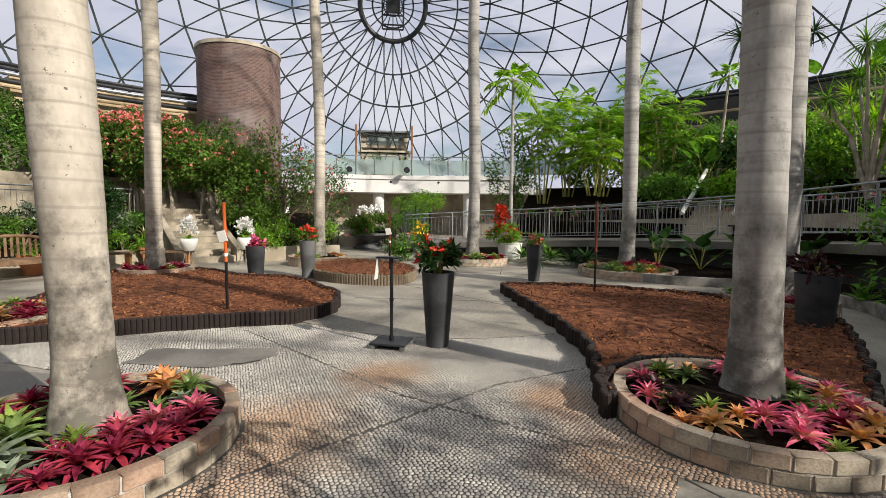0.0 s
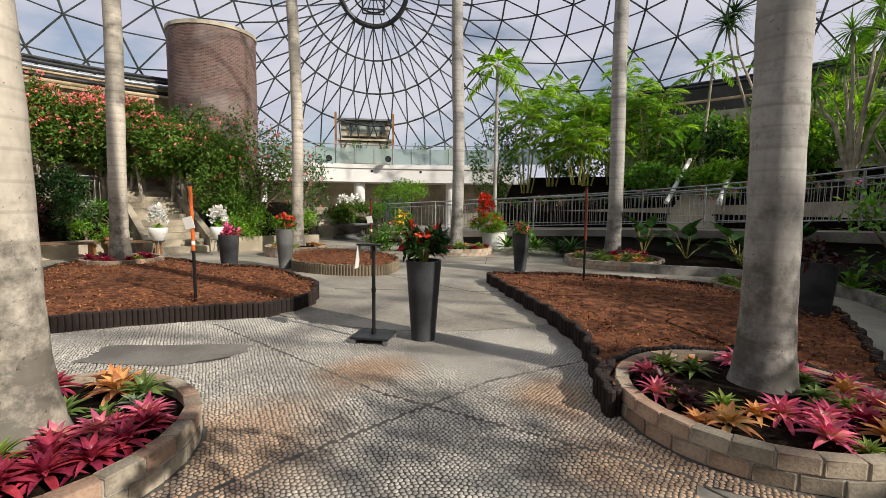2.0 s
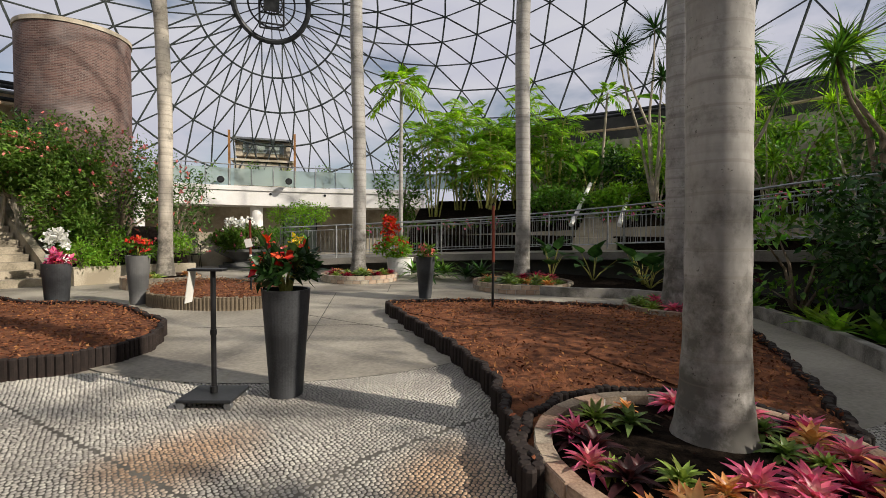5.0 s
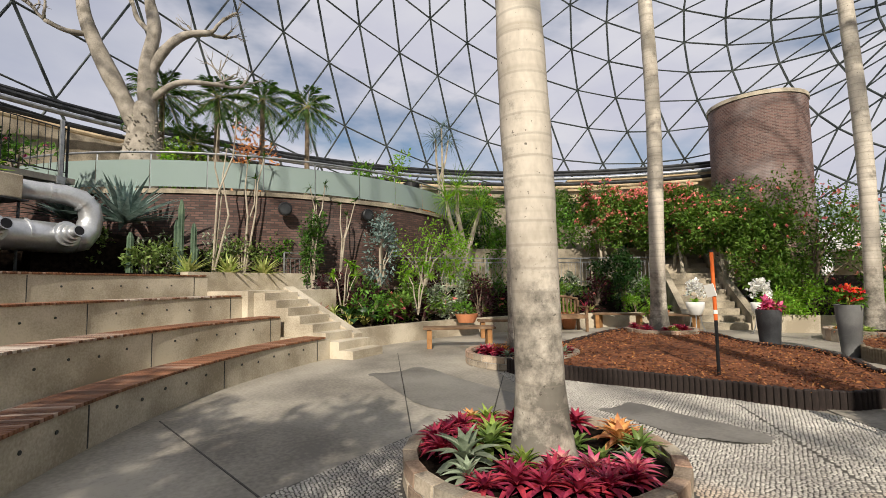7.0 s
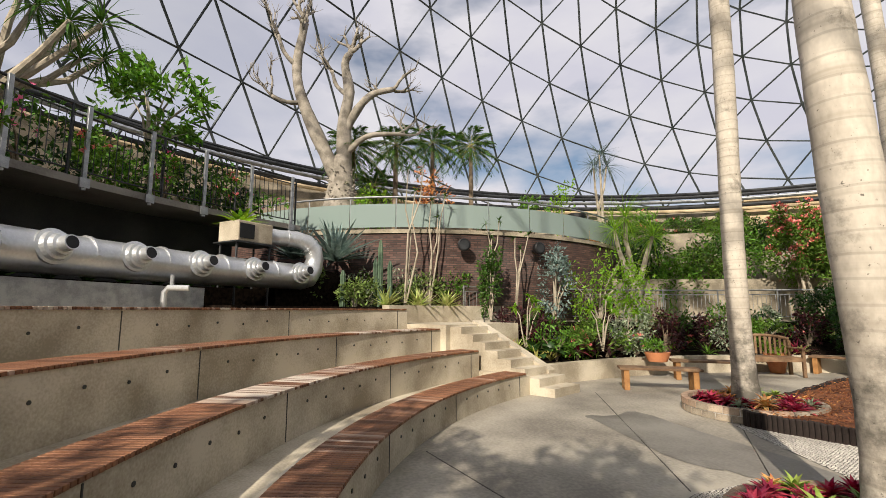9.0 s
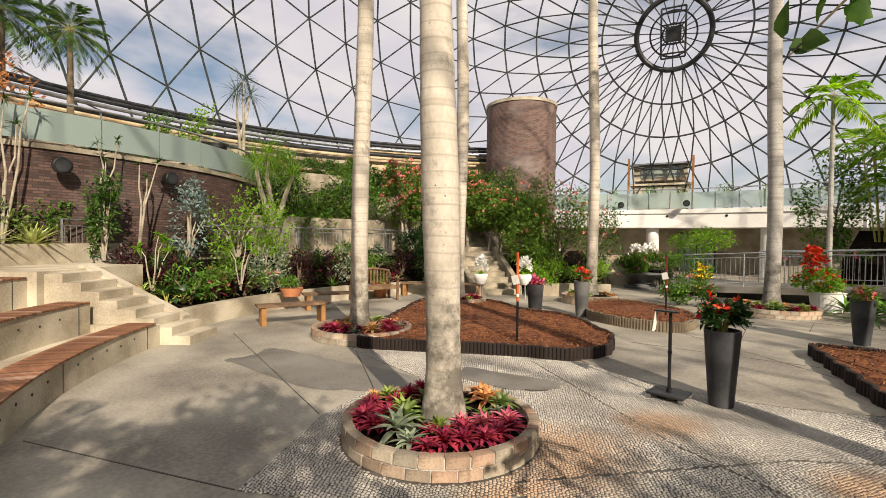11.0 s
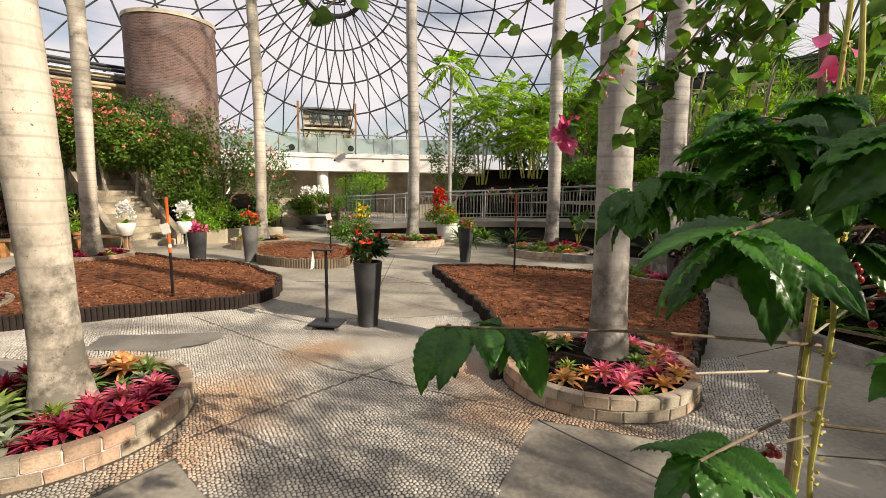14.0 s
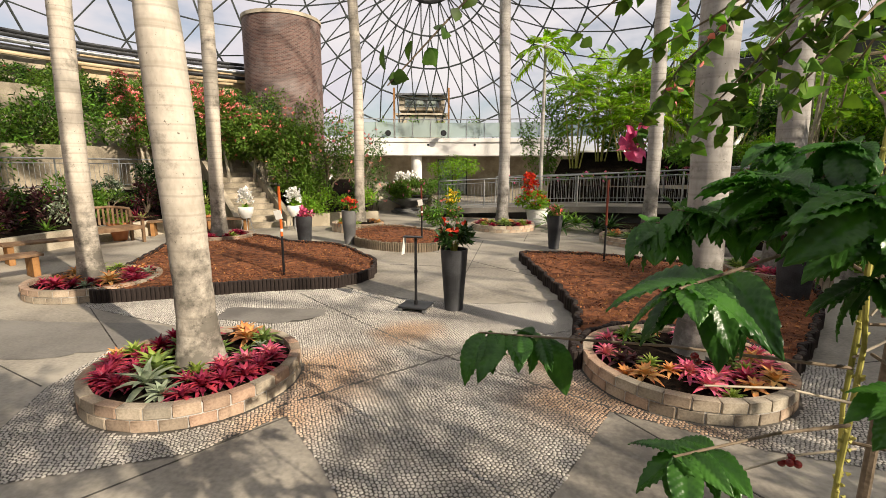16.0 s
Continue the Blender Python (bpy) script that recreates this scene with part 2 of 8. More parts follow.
def vary_piece(m, lo, hi, hue=0.02):
    """Gives every separate piece a tone of its own."""
    n, l = m.node_tree.nodes, m.node_tree.links
    b = n["Principled BSDF"]
    src = b.inputs["Base Color"].links[0].from_socket
    oi = n.new("ShaderNodeObjectInfo")
    hs = n.new("ShaderNodeHueSaturation")
    for sock, a, z in (("Value", lo, hi), ("Hue", 0.5 + hue, 0.5 - hue), ("Saturation", 0.75, 1.25)):
        mr = n.new("ShaderNodeMapRange")
        mr.inputs["To Min"].default_value, mr.inputs["To Max"].default_value = a, z
        if sock == "Value":
            l.new(oi.outputs["Random"], mr.inputs["Value"])
        else:
            k = n.new("ShaderNodeMath")
            k.operation = "FRACT"
            q = n.new("ShaderNodeMath")
            q.operation = "MULTIPLY"
            q.inputs[1].default_value = 7.31
            l.new(oi.outputs["Random"], q.inputs[0])
            l.new(q.outputs[0], k.inputs[0])
            l.new(k.outputs[0], mr.inputs["Value"])
        l.new(mr.outputs["Result"], hs.inputs[sock])
    l.new(src, hs.inputs["Color"])
    l.new(hs.outputs["Color"], b.inputs["Base Color"])
    return m


def stained(m, spots, tint):
    """Rust-brown tree-bed seepage on the paving round the given (x, y, radius) spots, with a ragged edge."""
    n, l = m.node_tree.nodes, m.node_tree.links
    b = n["Principled BSDF"]
    co = n.new("ShaderNodeTexCoord")
    nz = n.new("ShaderNodeTexNoise")
    nz.inputs["Scale"].default_value, nz.inputs["Detail"].default_value = 1.7, 5.0
    l.new(co.outputs["Object"], nz.inputs["Vector"])
    for x, y, r in spots:
        src = b.inputs["Base Color"].links[0].from_socket
        d = n.new("ShaderNodeVectorMath")
        d.operation = "DISTANCE"
        l.new(co.outputs["Object"], d.inputs[0])
        d.inputs[1].default_value = (x, y, 0)
        ad = n.new("ShaderNodeMath")
        ad.operation = "MULTIPLY_ADD"
        l.new(nz.outputs["Fac"], ad.inputs[0])
        ad.inputs[1].default_value = 0.9 * r
        l.new(d.outputs["Value"], ad.inputs[2])
        mr = n.new("ShaderNodeMapRange")
        mr.inputs["From Min"].default_value, mr.inputs["From Max"].default_value = r * 0.75, r * 1.35
        mr.inputs["To Min"].default_value, mr.inputs["To Max"].default_value = 0.85, 0.0
        l.new(ad.outputs[0], mr.inputs["Value"])
        mx = n.new("ShaderNodeMix")
        mx.data_type, mx.blend_type = "RGBA", "MULTIPLY"
        l.new(mr.outputs["Result"], mx.inputs["Factor"])
        l.new(src, mx.inputs["A"])
        mx.inputs["B"].default_value = (*tint, 1)
        l.new(mx.outputs["Result"], b.inputs["Base Color"])
    return m


def tanklike(m, base, start, end):
    """Leaves that pale towards the heart of the rosette."""
    n, l = m.node_tree.nodes, m.node_tree.links
    b = n["Principled BSDF"]
    src = b.inputs["Base Color"].links[0].from_socket
    co = n.new("ShaderNodeTexCoord")
    ln = n.new("ShaderNodeVectorMath")
    ln.operation = "LENGTH"
    l.new(co.outputs["Object"], ln.inputs[0])
    mr = n.new("ShaderNodeMapRange")
    mr.inputs["From Min"].default_value, mr.inputs["From Max"].default_value = start, end
    mr.inputs["To Min"].default_value, mr.inputs["To Max"].default_value = 0.9, 0.0
    l.new(ln.outputs["Value"], mr.inputs["Value"])
    mx = n.new("ShaderNodeMix")
    mx.data_type = "RGBA"
    l.new(mr.outputs["Result"], mx.inputs["Factor"])
    l.new(src, mx.inputs["A"])
    mx.inputs["B"].default_value = (*base, 1)
    l.new(mx.outputs["Result"], b.inputs["Base Color"])
    return m


CONCRETE = surf("floor_concrete", (0.165, 0.147, 0.122), (0.37, 0.335, 0.275), scale=0.7, fine=25, rough=0.62, bump=0.12)
WETCON = surf("dark_concrete", (0.12, 0.11, 0.097), (0.22, 0.205, 0.18), scale=1.2, fine=30, rough=0.5, bump=0.1)
TIER = surf("cast_concrete", (0.29, 0.243, 0.175), (0.56, 0.495, 0.385), scale=1.3, fine=45, rough=0.8, bump=0.15)
PEBBLE = surf("pebbles", (0.27, 0.25, 0.222), (0.54, 0.505, 0.445), scale=1.1, fine=20, rough=0.6, bump=0.05, island=True, spread=(0.78, 1.22))
GROUT = surf("pebble_grout", (0.055, 0.05, 0.043), (0.12, 0.11, 0.095), scale=2, rough=0.9)
RINGBRICK = vary_piece(surf("tan_block", (0.19, 0.14, 0.10), (0.44, 0.35, 0.26), scale=3.5, fine=70, rough=0.9, bump=0.5), 0.72, 1.25)
PEBBLE = stained(PEBBLE, ((1.25, 2.95, 0.85), (1.9, 2.6, 0.7), (-1.2, 3.1, 0.95), (-1.1, 2.2, 0.6), (0.9, 3.9, 0.5), (-0.6, 4.3, 0.6)), (0.90, 0.60, 0.40))
MORTAR = surf("mortar", (0.36, 0.345, 0.32), (0.55, 0.53, 0.49), scale=9, rough=0.95, bump=0.4)
SOIL = surf("soil", (0.004, 0.003, 0.0024), (0.02, 0.014, 0.010), scale=14, fine=90, rough=1.0, bump=1.0, spec=0.03)
MULCH = surf("bark_mulch", (0.06, 0.020, 0.009), (0.22, 0.080, 0.033), scale=9, fine=120, rough=1.0, bump=1.0)
MULCHBIT = surf("bark_shreds", (0.09, 0.03, 0.013), (0.31, 0.12, 0.05), scale=9, fine=60, rough=1.0, bump=0.2, island=True)
EDGING = surf("dark_edging", (0.011, 0.008, 0.007), (0.036, 0.024, 0.020), scale=5, fine=50, rough=0.8, bump=0.15)
LOGEDGE = surf("log_edging", (0.10, 0.075, 0.05), (0.24, 0.19, 0.13), scale=5, fine=50, rough=0.8, bump=0.3, island=True)
POT = surf("charcoal_pot", (0.026, 0.027, 0.029), (0.068, 0.07, 0.074), scale=3, fine=80, rough=0.55, bump=0.06)
POTGREY = surf("grey_pot", (0.09, 0.09, 0.09), (0.16, 0.16, 0.155), scale=3, fine=80, rough=0.6, bump=0.06)
BLACK = surf("black_paint", (0.008, 0.008, 0.009), (0.02, 0.02, 0.021), rough=0.4, bump=0.03)
ORANGE = surf("orange_plastic", (0.55, 0.10, 0.02), (0.68, 0.15, 0.035), rough=0.4, bump=0.0)
PAPER = surf("paper", (0.68, 0.66, 0.60), (0.80, 0.78, 0.73), rough=0.8, bump=0.05)
STEEL = surf("galvanised_steel", (0.26, 0.27, 0.28), (0.42, 0.43, 0.44), scale=6, fine=60, rough=0.45, metal=0.8, bump=0.04)
DUCT = surf("silver_duct", (0.50, 0.51, 0.52), (0.68, 0.69, 0.70), scale=2, fine=30, rough=0.38, metal=0.75, bump=0.06)
STRUT = surf("dome_strut", (0.035, 0.045, 0.045), (0.075, 0.085, 0.082), scale=2, fine=20, rough=0.5, metal=0.2, bump=0.0)
DARKMETAL = surf("dark_metal", (0.02, 0.022, 0.024), (0.05, 0.052, 0.055), rough=0.5, metal=0.3, bump=0.03)
WHITEWALL = surf("white_render", (0.72, 0.70, 0.66), (0.84, 0.82, 0.79), scale=0.8, fine=12, rough=0.75, bump=0.04)
# near-black: shade under ramp and walkway put into colour; also joints, holes, beam
DARKSHADE = surf("dark_and_shade", (0.03, 0.03, 0.03), (0.07, 0.068, 0.062), scale=1, rough=0.8)
SANDSTONE = surf("sandstone", (0.36, 0.26, 0.15), (0.58, 0.46, 0.30), scale=1.6, fine=25, rough=0.9, bump=0.6)
WOOD = surf("weathered_seat_wood", (0.12, 0.062, 0.036), (0.32, 0.2, 0.13), scale=3, fine=60, rough=0.6, bump=0.3, stretch=(1, 1, 1))
TEAK = surf("brown_bench_wood", (0.10, 0.055, 0.03), (0.24, 0.15, 0.085), scale=4, fine=60, rough=0.7, bump=0.3)
PINE = surf("orange_bench_leg", (0.22, 0.1, 0.035), (0.36, 0.18, 0.065), scale=4, fine=60, rough=0.6, bump=0.2)
TERRACOTTA = surf("terracotta", (0.42, 0.15, 0.065), (0.55, 0.22, 0.10), scale=4, fine=60, rough=0.8, bump=0.1)
TRUNK = trunkmat("royal_palm_bark", (0.37, 0.325, 0.265), (0.65, 0.585, 0.49), (0.33, 0.285, 0.225))
TRUNKGREY = trunkmat("grey_palm_bark", (0.26, 0.245, 0.225), (0.47, 0.445, 0.41), (0.22, 0.205, 0.185))
BARK = surf("brown_bark", (0.10, 0.075, 0.05), (0.26, 0.20, 0.14), scale=6, fine=50, rough=0.9, bump=0.6)
GREYBARK = surf("grey_bark", (0.17, 0.15, 0.12), (0.36, 0.32, 0.265), scale=4, fine=40, rough=0.9, bump=0.6)
PALEBARK = surf("pale_bark", (0.26, 0.22, 0.165), (0.44, 0.385, 0.3), scale=5, fine=45, rough=0.85, bump=0.5)
GREENSTEM = surf("green_stem", (0.24, 0.24, 0.05), (0.5, 0.45, 0.13), scale=12, fine=50, rough=0.6, bump=0.2)
FROSTED = glassmat("green_glass", (0.30, 0.375, 0.35), 0.3)
CLEARGLASS = glassmat("clear_glass", (0.50, 0.58, 0.56), 0.55)
TOWERBRICK = brickmat("tower_brick", (0.085, 0.045, 0.038), (0.19, 0.105, 0.085), (0.20, 0.16, 0.14), 0.20, 0.064, 2.0)
DRUMBRICK = brickmat("drum_brick", (0.055, 0.03, 0.025), (0.14, 0.075, 0.06), (0.045, 0.037, 0.033), 0.20, 0.064, 8.9, 0.75, 0.08)
# weathered stone, also darkened to hold shade on terrace walls and north steps
OLDWALL = surf("weathered_dim_stone", (0.17, 0.145, 0.105), (0.42, 0.36, 0.27), scale=1.8, fine=30, rough=0.9, bump=0.6)
GREYTIMBER = surf("grey_timber", (0.13, 0.12, 0.105), (0.36, 0.335, 0.30), scale=4, fine=60, rough=0.9, bump=0.4)
CACTUS = surf("cactus_skin", (0.035, 0.065, 0.04), (0.10, 0.15, 0.09), scale=6, fine=40, rough=0.6, bump=0.2)
L_DARK = leafmat("dark_leaf", (0.012, 0.034, 0.009), (0.04, 0.09, 0.022), rough=0.35)
L_MID = leafmat("mid_leaf", (0.038, 0.095, 0.015), (0.14, 0.27, 0.04), trans=0.32)
L_BLOOMING = leafmat("blooming_shrub_leaf", (0.05, 0.10, 0.016), (0.16, 0.26, 0.045), trans=0.3)
L_LIGHT = leafmat("light_leaf", (0.09, 0.19, 0.022), (0.26, 0.41, 0.06), trans=0.5)
L_SHRUB = leafmat("shrub_leaf", (0.022, 0.06, 0.012), (0.085, 0.165, 0.028))
L_PALM = leafmat("palm_leaf", (0.12, 0.23, 0.02), (0.32, 0.48, 0.06), trans=0.5)
L_BLUE = leafmat("blue_grey_leaf", (0.10, 0.155, 0.14), (0.25, 0.32, 0.29), rough=0.55)
L_SILVER = leafmat("silver_leaf", (0.16, 0.2, 0.13), (0.34, 0.38, 0.27), rough=0.5)
L_MAGENTA = leafmat("magenta_leaf", (0.12, 0.008, 0.020), (0.42, 0.05, 0.095), rough=0.3)
L_BROMELIAD = leafmat("olive_green_leaf", (0.08, 0.13, 0.03), (0.21, 0.28, 0.085), rough=0.35)
L_PINK = leafmat("pink_leaf", (0.42, 0.05, 0.12), (0.68, 0.16, 0.26), rough=0.3)
L_ORANGE = leafmat("orange_leaf", (0.4, 0.13, 0.05), (0.66, 0.33, 0.13), rough=0.35)
L_LIME = leafmat("lime_leaf", (0.13, 0.20, 0.03), (0.30, 0.37, 0.09), rough=0.35)
L_PINK = tanklike(L_PINK, (0.62, 0.50, 0.30), 0.03, 0.10)
L_ORANGE = tanklike(L_ORANGE, (0.55, 0.50, 0.22), 0.03, 0.10)
L_CRIMSON = leafmat("crimson_leaf", (0.20, 0.012, 0.014), (0.44, 0.04, 0.035), rough=0.35)
L_STRIPE = leafmat("cream_striped_leaf", (0.26, 0.34, 0.08), (0.62, 0.64, 0.28), rough=0.45)
L_MAROON = leafmat("maroon_leaf", (0.018, 0.008, 0.009), (0.07, 0.02, 0.024), rough=0.4)
L_COFFEE = leafmat("coffee_leaf", (0.014, 0.058, 0.010), (0.060, 0.17, 0.028), rough=0.33, trans=0.3)
L_COFFEE.node_tree.nodes["Principled BSDF"].inputs["Specular IOR Level"].default_value = 0.4
F_RED = leafmat("red_petal", (0.55, 0.03, 0.02), (0.75, 0.09, 0.05), rough=0.5)
F_CORAL = leafmat("coral_petal", (0.62, 0.14, 0.13), (0.85, 0.32, 0.28), rough=0.5)
F_PINK = leafmat("pink_petal", (0.62, 0.1, 0.24), (0.8, 0.26, 0.42), rough=0.5, trans=0.4)
F_WHITE = leafmat("white_petal", (0.75, 0.74, 0.70), (0.85, 0.84, 0.81), rough=0.5)
F_YELLOW = leafmat("yellow_petal", (0.70, 0.45, 0.03), (0.82, 0.60, 0.08), rough=0.5)


# ---- mesh helpers ----
def link(name, bm, material, parent=None, label="", smooth=False):
    me = bpy.data.meshes.new(name)
    bm.to_mesh(me)
    bm.free()
    if smooth:
        me.shade_smooth()
    me.materials.append(material)
    ob = new(name, me)
    if parent is not None:
        ob.parent = parent
    if label:
        tagged(ob, label)
    return ob


part = link


def solid(name, verts, faces, material, parent=None, label="", smooth=False):
    me = bpy.data.meshes.new(name)
    me.from_pydata([tuple(v) for v in verts], [], [tuple(int(i) for i in f) for f in faces])
    me.update()
    if smooth:
        me.shade_smooth()
    me.materials.append(material)
    ob = new(name, me)
    if parent is not None:
        ob.parent = parent
    if label:
        tagged(ob, label)
    return ob


def thing(name, x, y, z, label, category, group="", rz=0.0):
    ob = new(name)
    ob.matrix_basis = pose(x, y, z, 0, 0, rz)
    return tagged(ob, label, category, group)


def box_bm(bm, sx, sy, sz, m=None, bevel=0.0):
    """A box of that size centred on the pose m."""
    r = bmesh.ops.create_cube(bm, size=1.0, matrix=(m or Matrix()) @ Matrix.Diagonal((sx, sy, sz, 1)))
    if bevel:
        es = list({e for v in r["verts"] for e in v.link_edges})
        bmesh.ops.bevel(bm, geom=es, offset=bevel, segments=2, affect="EDGES", profile=0.5)
    return bm


def box(sx, sy, sz, m=None, bevel=0.0):
    return box_bm(bmesh.new(), sx, sy, sz, m, bevel)


def tube_bm(bm, pts, radii, sides=8, cap=True):
    """A round bar along a line of points, with a radius at each."""
    pts = [Vector(p) for p in pts]
    if not isinstance(radii, (list, tuple)):
        radii = [radii] * len(pts)
    rings = []
    t0 = (pts[1] - pts[0]).normalized()
    ref = Vector((0, 0, 1)) if abs(t0.z) < 0.9 else Vector((1, 0, 0))
    side = t0.cross(ref).normalized()
    for i, p in enumerate(pts):
        t = (pts[min(i + 1, len(pts) - 1)] - pts[max(i - 1, 0)]).normalized()
        side = (side - t * side.dot(t)).normalized()
        up = t.cross(side)
        rings.append([bm.verts.new(p + (side * math.cos(a) + up * math.sin(a)) * radii[i]) for a in (2 * math.pi * k / sides for k in range(sides))])
    for a, b in zip(rings, rings[1:]):
        for k in range(sides):
            bm.faces.new((a[k], a[(k + 1) % sides], b[(k + 1) % sides], b[k]))
    if cap:
        bm.faces.new(rings[0][::-1])
        bm.faces.new(rings[-1])
    return bm


def tube(pts, radii, sides=8):
    return tube_bm(bmesh.new(), pts, radii, sides)


def lathe(profile, sides=32):
    """A turned body from (radius, height) pairs."""
    bm = bmesh.new()
    rings = [[bm.verts.new((r * math.cos(2 * math.pi * k / sides), r * math.sin(2 * math.pi * k / sides), z)) for k in range(sides)] for r, z in profile]
    for a, b in zip(rings, rings[1:]):
        for k in range(sides):
            bm.faces.new((a[k], a[(k + 1) % sides], b[(k + 1) % sides], b[k]))
    bm.faces.new(rings[0][::-1])
    bm.faces.new(rings[-1])
    return bm


CX, CY = -1.2, 7.9  # the axis round which the whole house is laid out


def at_arc(r, deg):
    return CX + r * math.cos(radians(deg)), CY + r * math.sin(radians(deg))


def arc_bm(bm, r0, r1, a0, a1, z0, z1, n=40, z1b=None, z1in=None, thick=None):
    """A curved block between two radii and two angles; the top may climb from z1 to z1b along it, or be z1in at the inner edge."""
    rows = []
    for i in range(n + 1):
        a = a0 + (a1 - a0) * i / n
        t = z1 if z1b is None else z1 + (z1b - z1) * i / n
        ti = t if z1in is None else z1in
        z0 = z0 if thick is None else t - thick
        (x0, y0), (x1, y1) = at_arc(r0, a), at_arc(r1, a)
        rows.append([bm.verts.new(p) for p in ((x0, y0, z0), (x1, y1, z0), (x1, y1, t), (x0, y0, ti))])
    for a, b in zip(rows, rows[1:]):
        for k in range(4):
            bm.faces.new((a[k], a[(k + 1) % 4], b[(k + 1) % 4], b[k]))
    bm.faces.new(rows[0])
    bm.faces.new(rows[-1][::-1])
    bmesh.ops.recalc_face_normals(bm, faces=bm.faces)
    return bm


def arc(*a, **k):
    return arc_bm(bmesh.new(), *a, **k)


def leaves(P, D, U, L, W, bend=0.3, segs=3, fold=0.15, shape=0.5, wave=0.0):
    """Vertices and faces of many pointed leaves: root P, way D, upper side U, length L, width W, droop bend."""
    P, D, U = (np.asarray(v, float) for v in (P, D, U))
    n = len(P)
    L, W, bend = (np.broadcast_to(np.asarray(v, float), (n,)) for v in (L, W, bend))
    D = D / np.linalg.norm(D, axis=1, keepdims=True)
    S = np.cross(D, U)
    S /= np.linalg.norm(S, axis=1, keepdims=True) + 1e-9
    U = np.cross(S, D)
    vs = []
    for i in range(segs + 1):
        s = i / segs
        w = (math.sin(math.pi * min(1, max(0.0, s ** shape))) * 0.5 + 0.03 * (1 - s)) * W
        if i == segs:
            w = w * 0 + 0.0
        mid = P + D * (L * s)[:, None] - U * (bend * L * s * s)[:, None]
        wv = wave * math.sin(i * 2.6)
        vs += [mid - S * w[:, None] + U * ((fold + wv) * w)[:, None], mid, mid + S * w[:, None] + U * ((fold - wv) * w)[:, None]]
    V = np.stack(vs, 1).reshape(-1, 3)
    k = 3 * (segs + 1)
    f = []
    for i in range(segs):
        a = 3 * i
        f += [(a, a + 1, a + 4, a + 3), (a + 1, a + 2, a + 5, a + 4)]
    F = (np.arange(n)[:, None, None] * k + np.array(f)[None]).reshape(-1, 4)
    return V, F


def quads(name, V, F, material, parent=None, label="", smooth=True):
    me = bpy.data.meshes.new(name)
    me.vertices.add(len(V))
    me.vertices.foreach_set("co", np.ascontiguousarray(V, np.float32).ravel())
    me.loops.add(F.size)
    me.loops.foreach_set("vertex_index", np.ascontiguousarray(F, np.int32).ravel())
    me.polygons.add(len(F))
    me.polygons.foreach_set("loop_start", np.arange(0, F.size, F.shape[1], dtype=np.int32))
    me.update(calc_edges=True)
    me.validate()
    if smooth:
        me.shade_smooth()
    me.materials.append(material)
    ob = new(name, me)
    if parent is not None:
        ob.parent = parent
    if label:
        tagged(ob, label)
    return ob


def unit(n, rng, up=0.0):
    v = rng.normal(size=(n, 3))
    v[:, 2] += up
    return v / np.linalg.norm(v, axis=1, keepdims=True)


def rosette(name, parent, rng, n, L, W, material, lift=(0.3, 1.3), bend=0.45, segs=4, fold=0.35, shape=0.45, z=0.0, label=""):
    """A whorl of strap leaves round a centre."""
    a = np.arange(n) * 2.4 + rng.random() * 6
    e = np.linspace(lift[0], lift[1], n) + rng.normal(0, 0.08, n)
    D = np.stack([np.cos(a) * np.cos(e), np.sin(a) * np.cos(e), np.sin(e)], 1)
    U = np.stack([-np.cos(a) * np.sin(e), -np.sin(a) * np.sin(e), np.cos(e)], 1)
    P = D * 0.015 + np.array([0, 0, z])
    V, F = leaves(P, D, U, L * rng.uniform(0.8, 1.1, n) * np.linspace(1, 0.7, n), W, bend, segs, fold, shape)
    return quads(name, V, F, material, parent, label)


# ---- large structure ----
bm = bmesh.new()
bmesh.ops.create_grid(bm, x_segments=2, y_segments=2, size=300)
tagged(link("floor", bm, CONCRETE), "grey concrete plaza floor with worn stains", "floor", kind="structure")

# the dome: a triangulated lattice round a hub ring high on the far side
HUB = Vector((-5.05, 28.3, 13.6))
DOME_R = 22.6
axis = Vector((-0.171, 0.907, 0.386)).normalized()
DOME_C = HUB - axis * DOME_R
ex = axis.cross(Vector((0, 0, 1))).normalized()
ey = ex.cross(axis)


def dome_node(ring, k, count, shift, r=DOME_R):
    th = radians(4.85 * ring)
    a = 2 * math.pi * (k + shift) / count
    return DOME_C + (axis * math.cos(th) + (ex * math.sin(a) - ey * math.cos(a)) * math.sin(th)) * r


def strut(bm, a, b, w):
    if a.z < 4.6 and b.z < 4.6:
        return
    tube_bm(bm, (a, b), w, 5, False)


dome_bm, ring_bm = bmesh.new(), bmesh.new()
N_MER = 44
prev = None
for ring in range(1, 26):
    count = 22 if ring == 1 else N_MER
    shift = 0.0 if ring <= 2 or ring % 2 == 0 else 0.5
    nodes = [dome_node(ring, k, count, shift) for k in range(count)]
    for k in range(count):
        if ring > 1:
            strut(ring_bm, nodes[k], nodes[(k + 1) % count], 0.054)
        if prev:
            if ring == 2:
                strut(dome_bm, prev[k // 2], nodes[k], 0.04)
                if k % 2:
                    strut(dome_bm, prev[(k // 2 + 1) % 22], nodes[k], 0.04)
            else:
                strut(dome_bm, nodes[k], prev[(k + 0) % count], 0.045)
                strut(dome_bm, nodes[k], prev[(k + (1 if shift else -1)) % count], 0.038)
    prev = nodes
dome = tagged(new("dome_frame"), "dark grey steel lattice of the glazed dome", "dome", kind="structure")
part("ring_bars", ring_bm, STRUT, dome)
part("diagonal_bars", dome_bm, STRUT, dome)
hub_bm = bmesh.new()
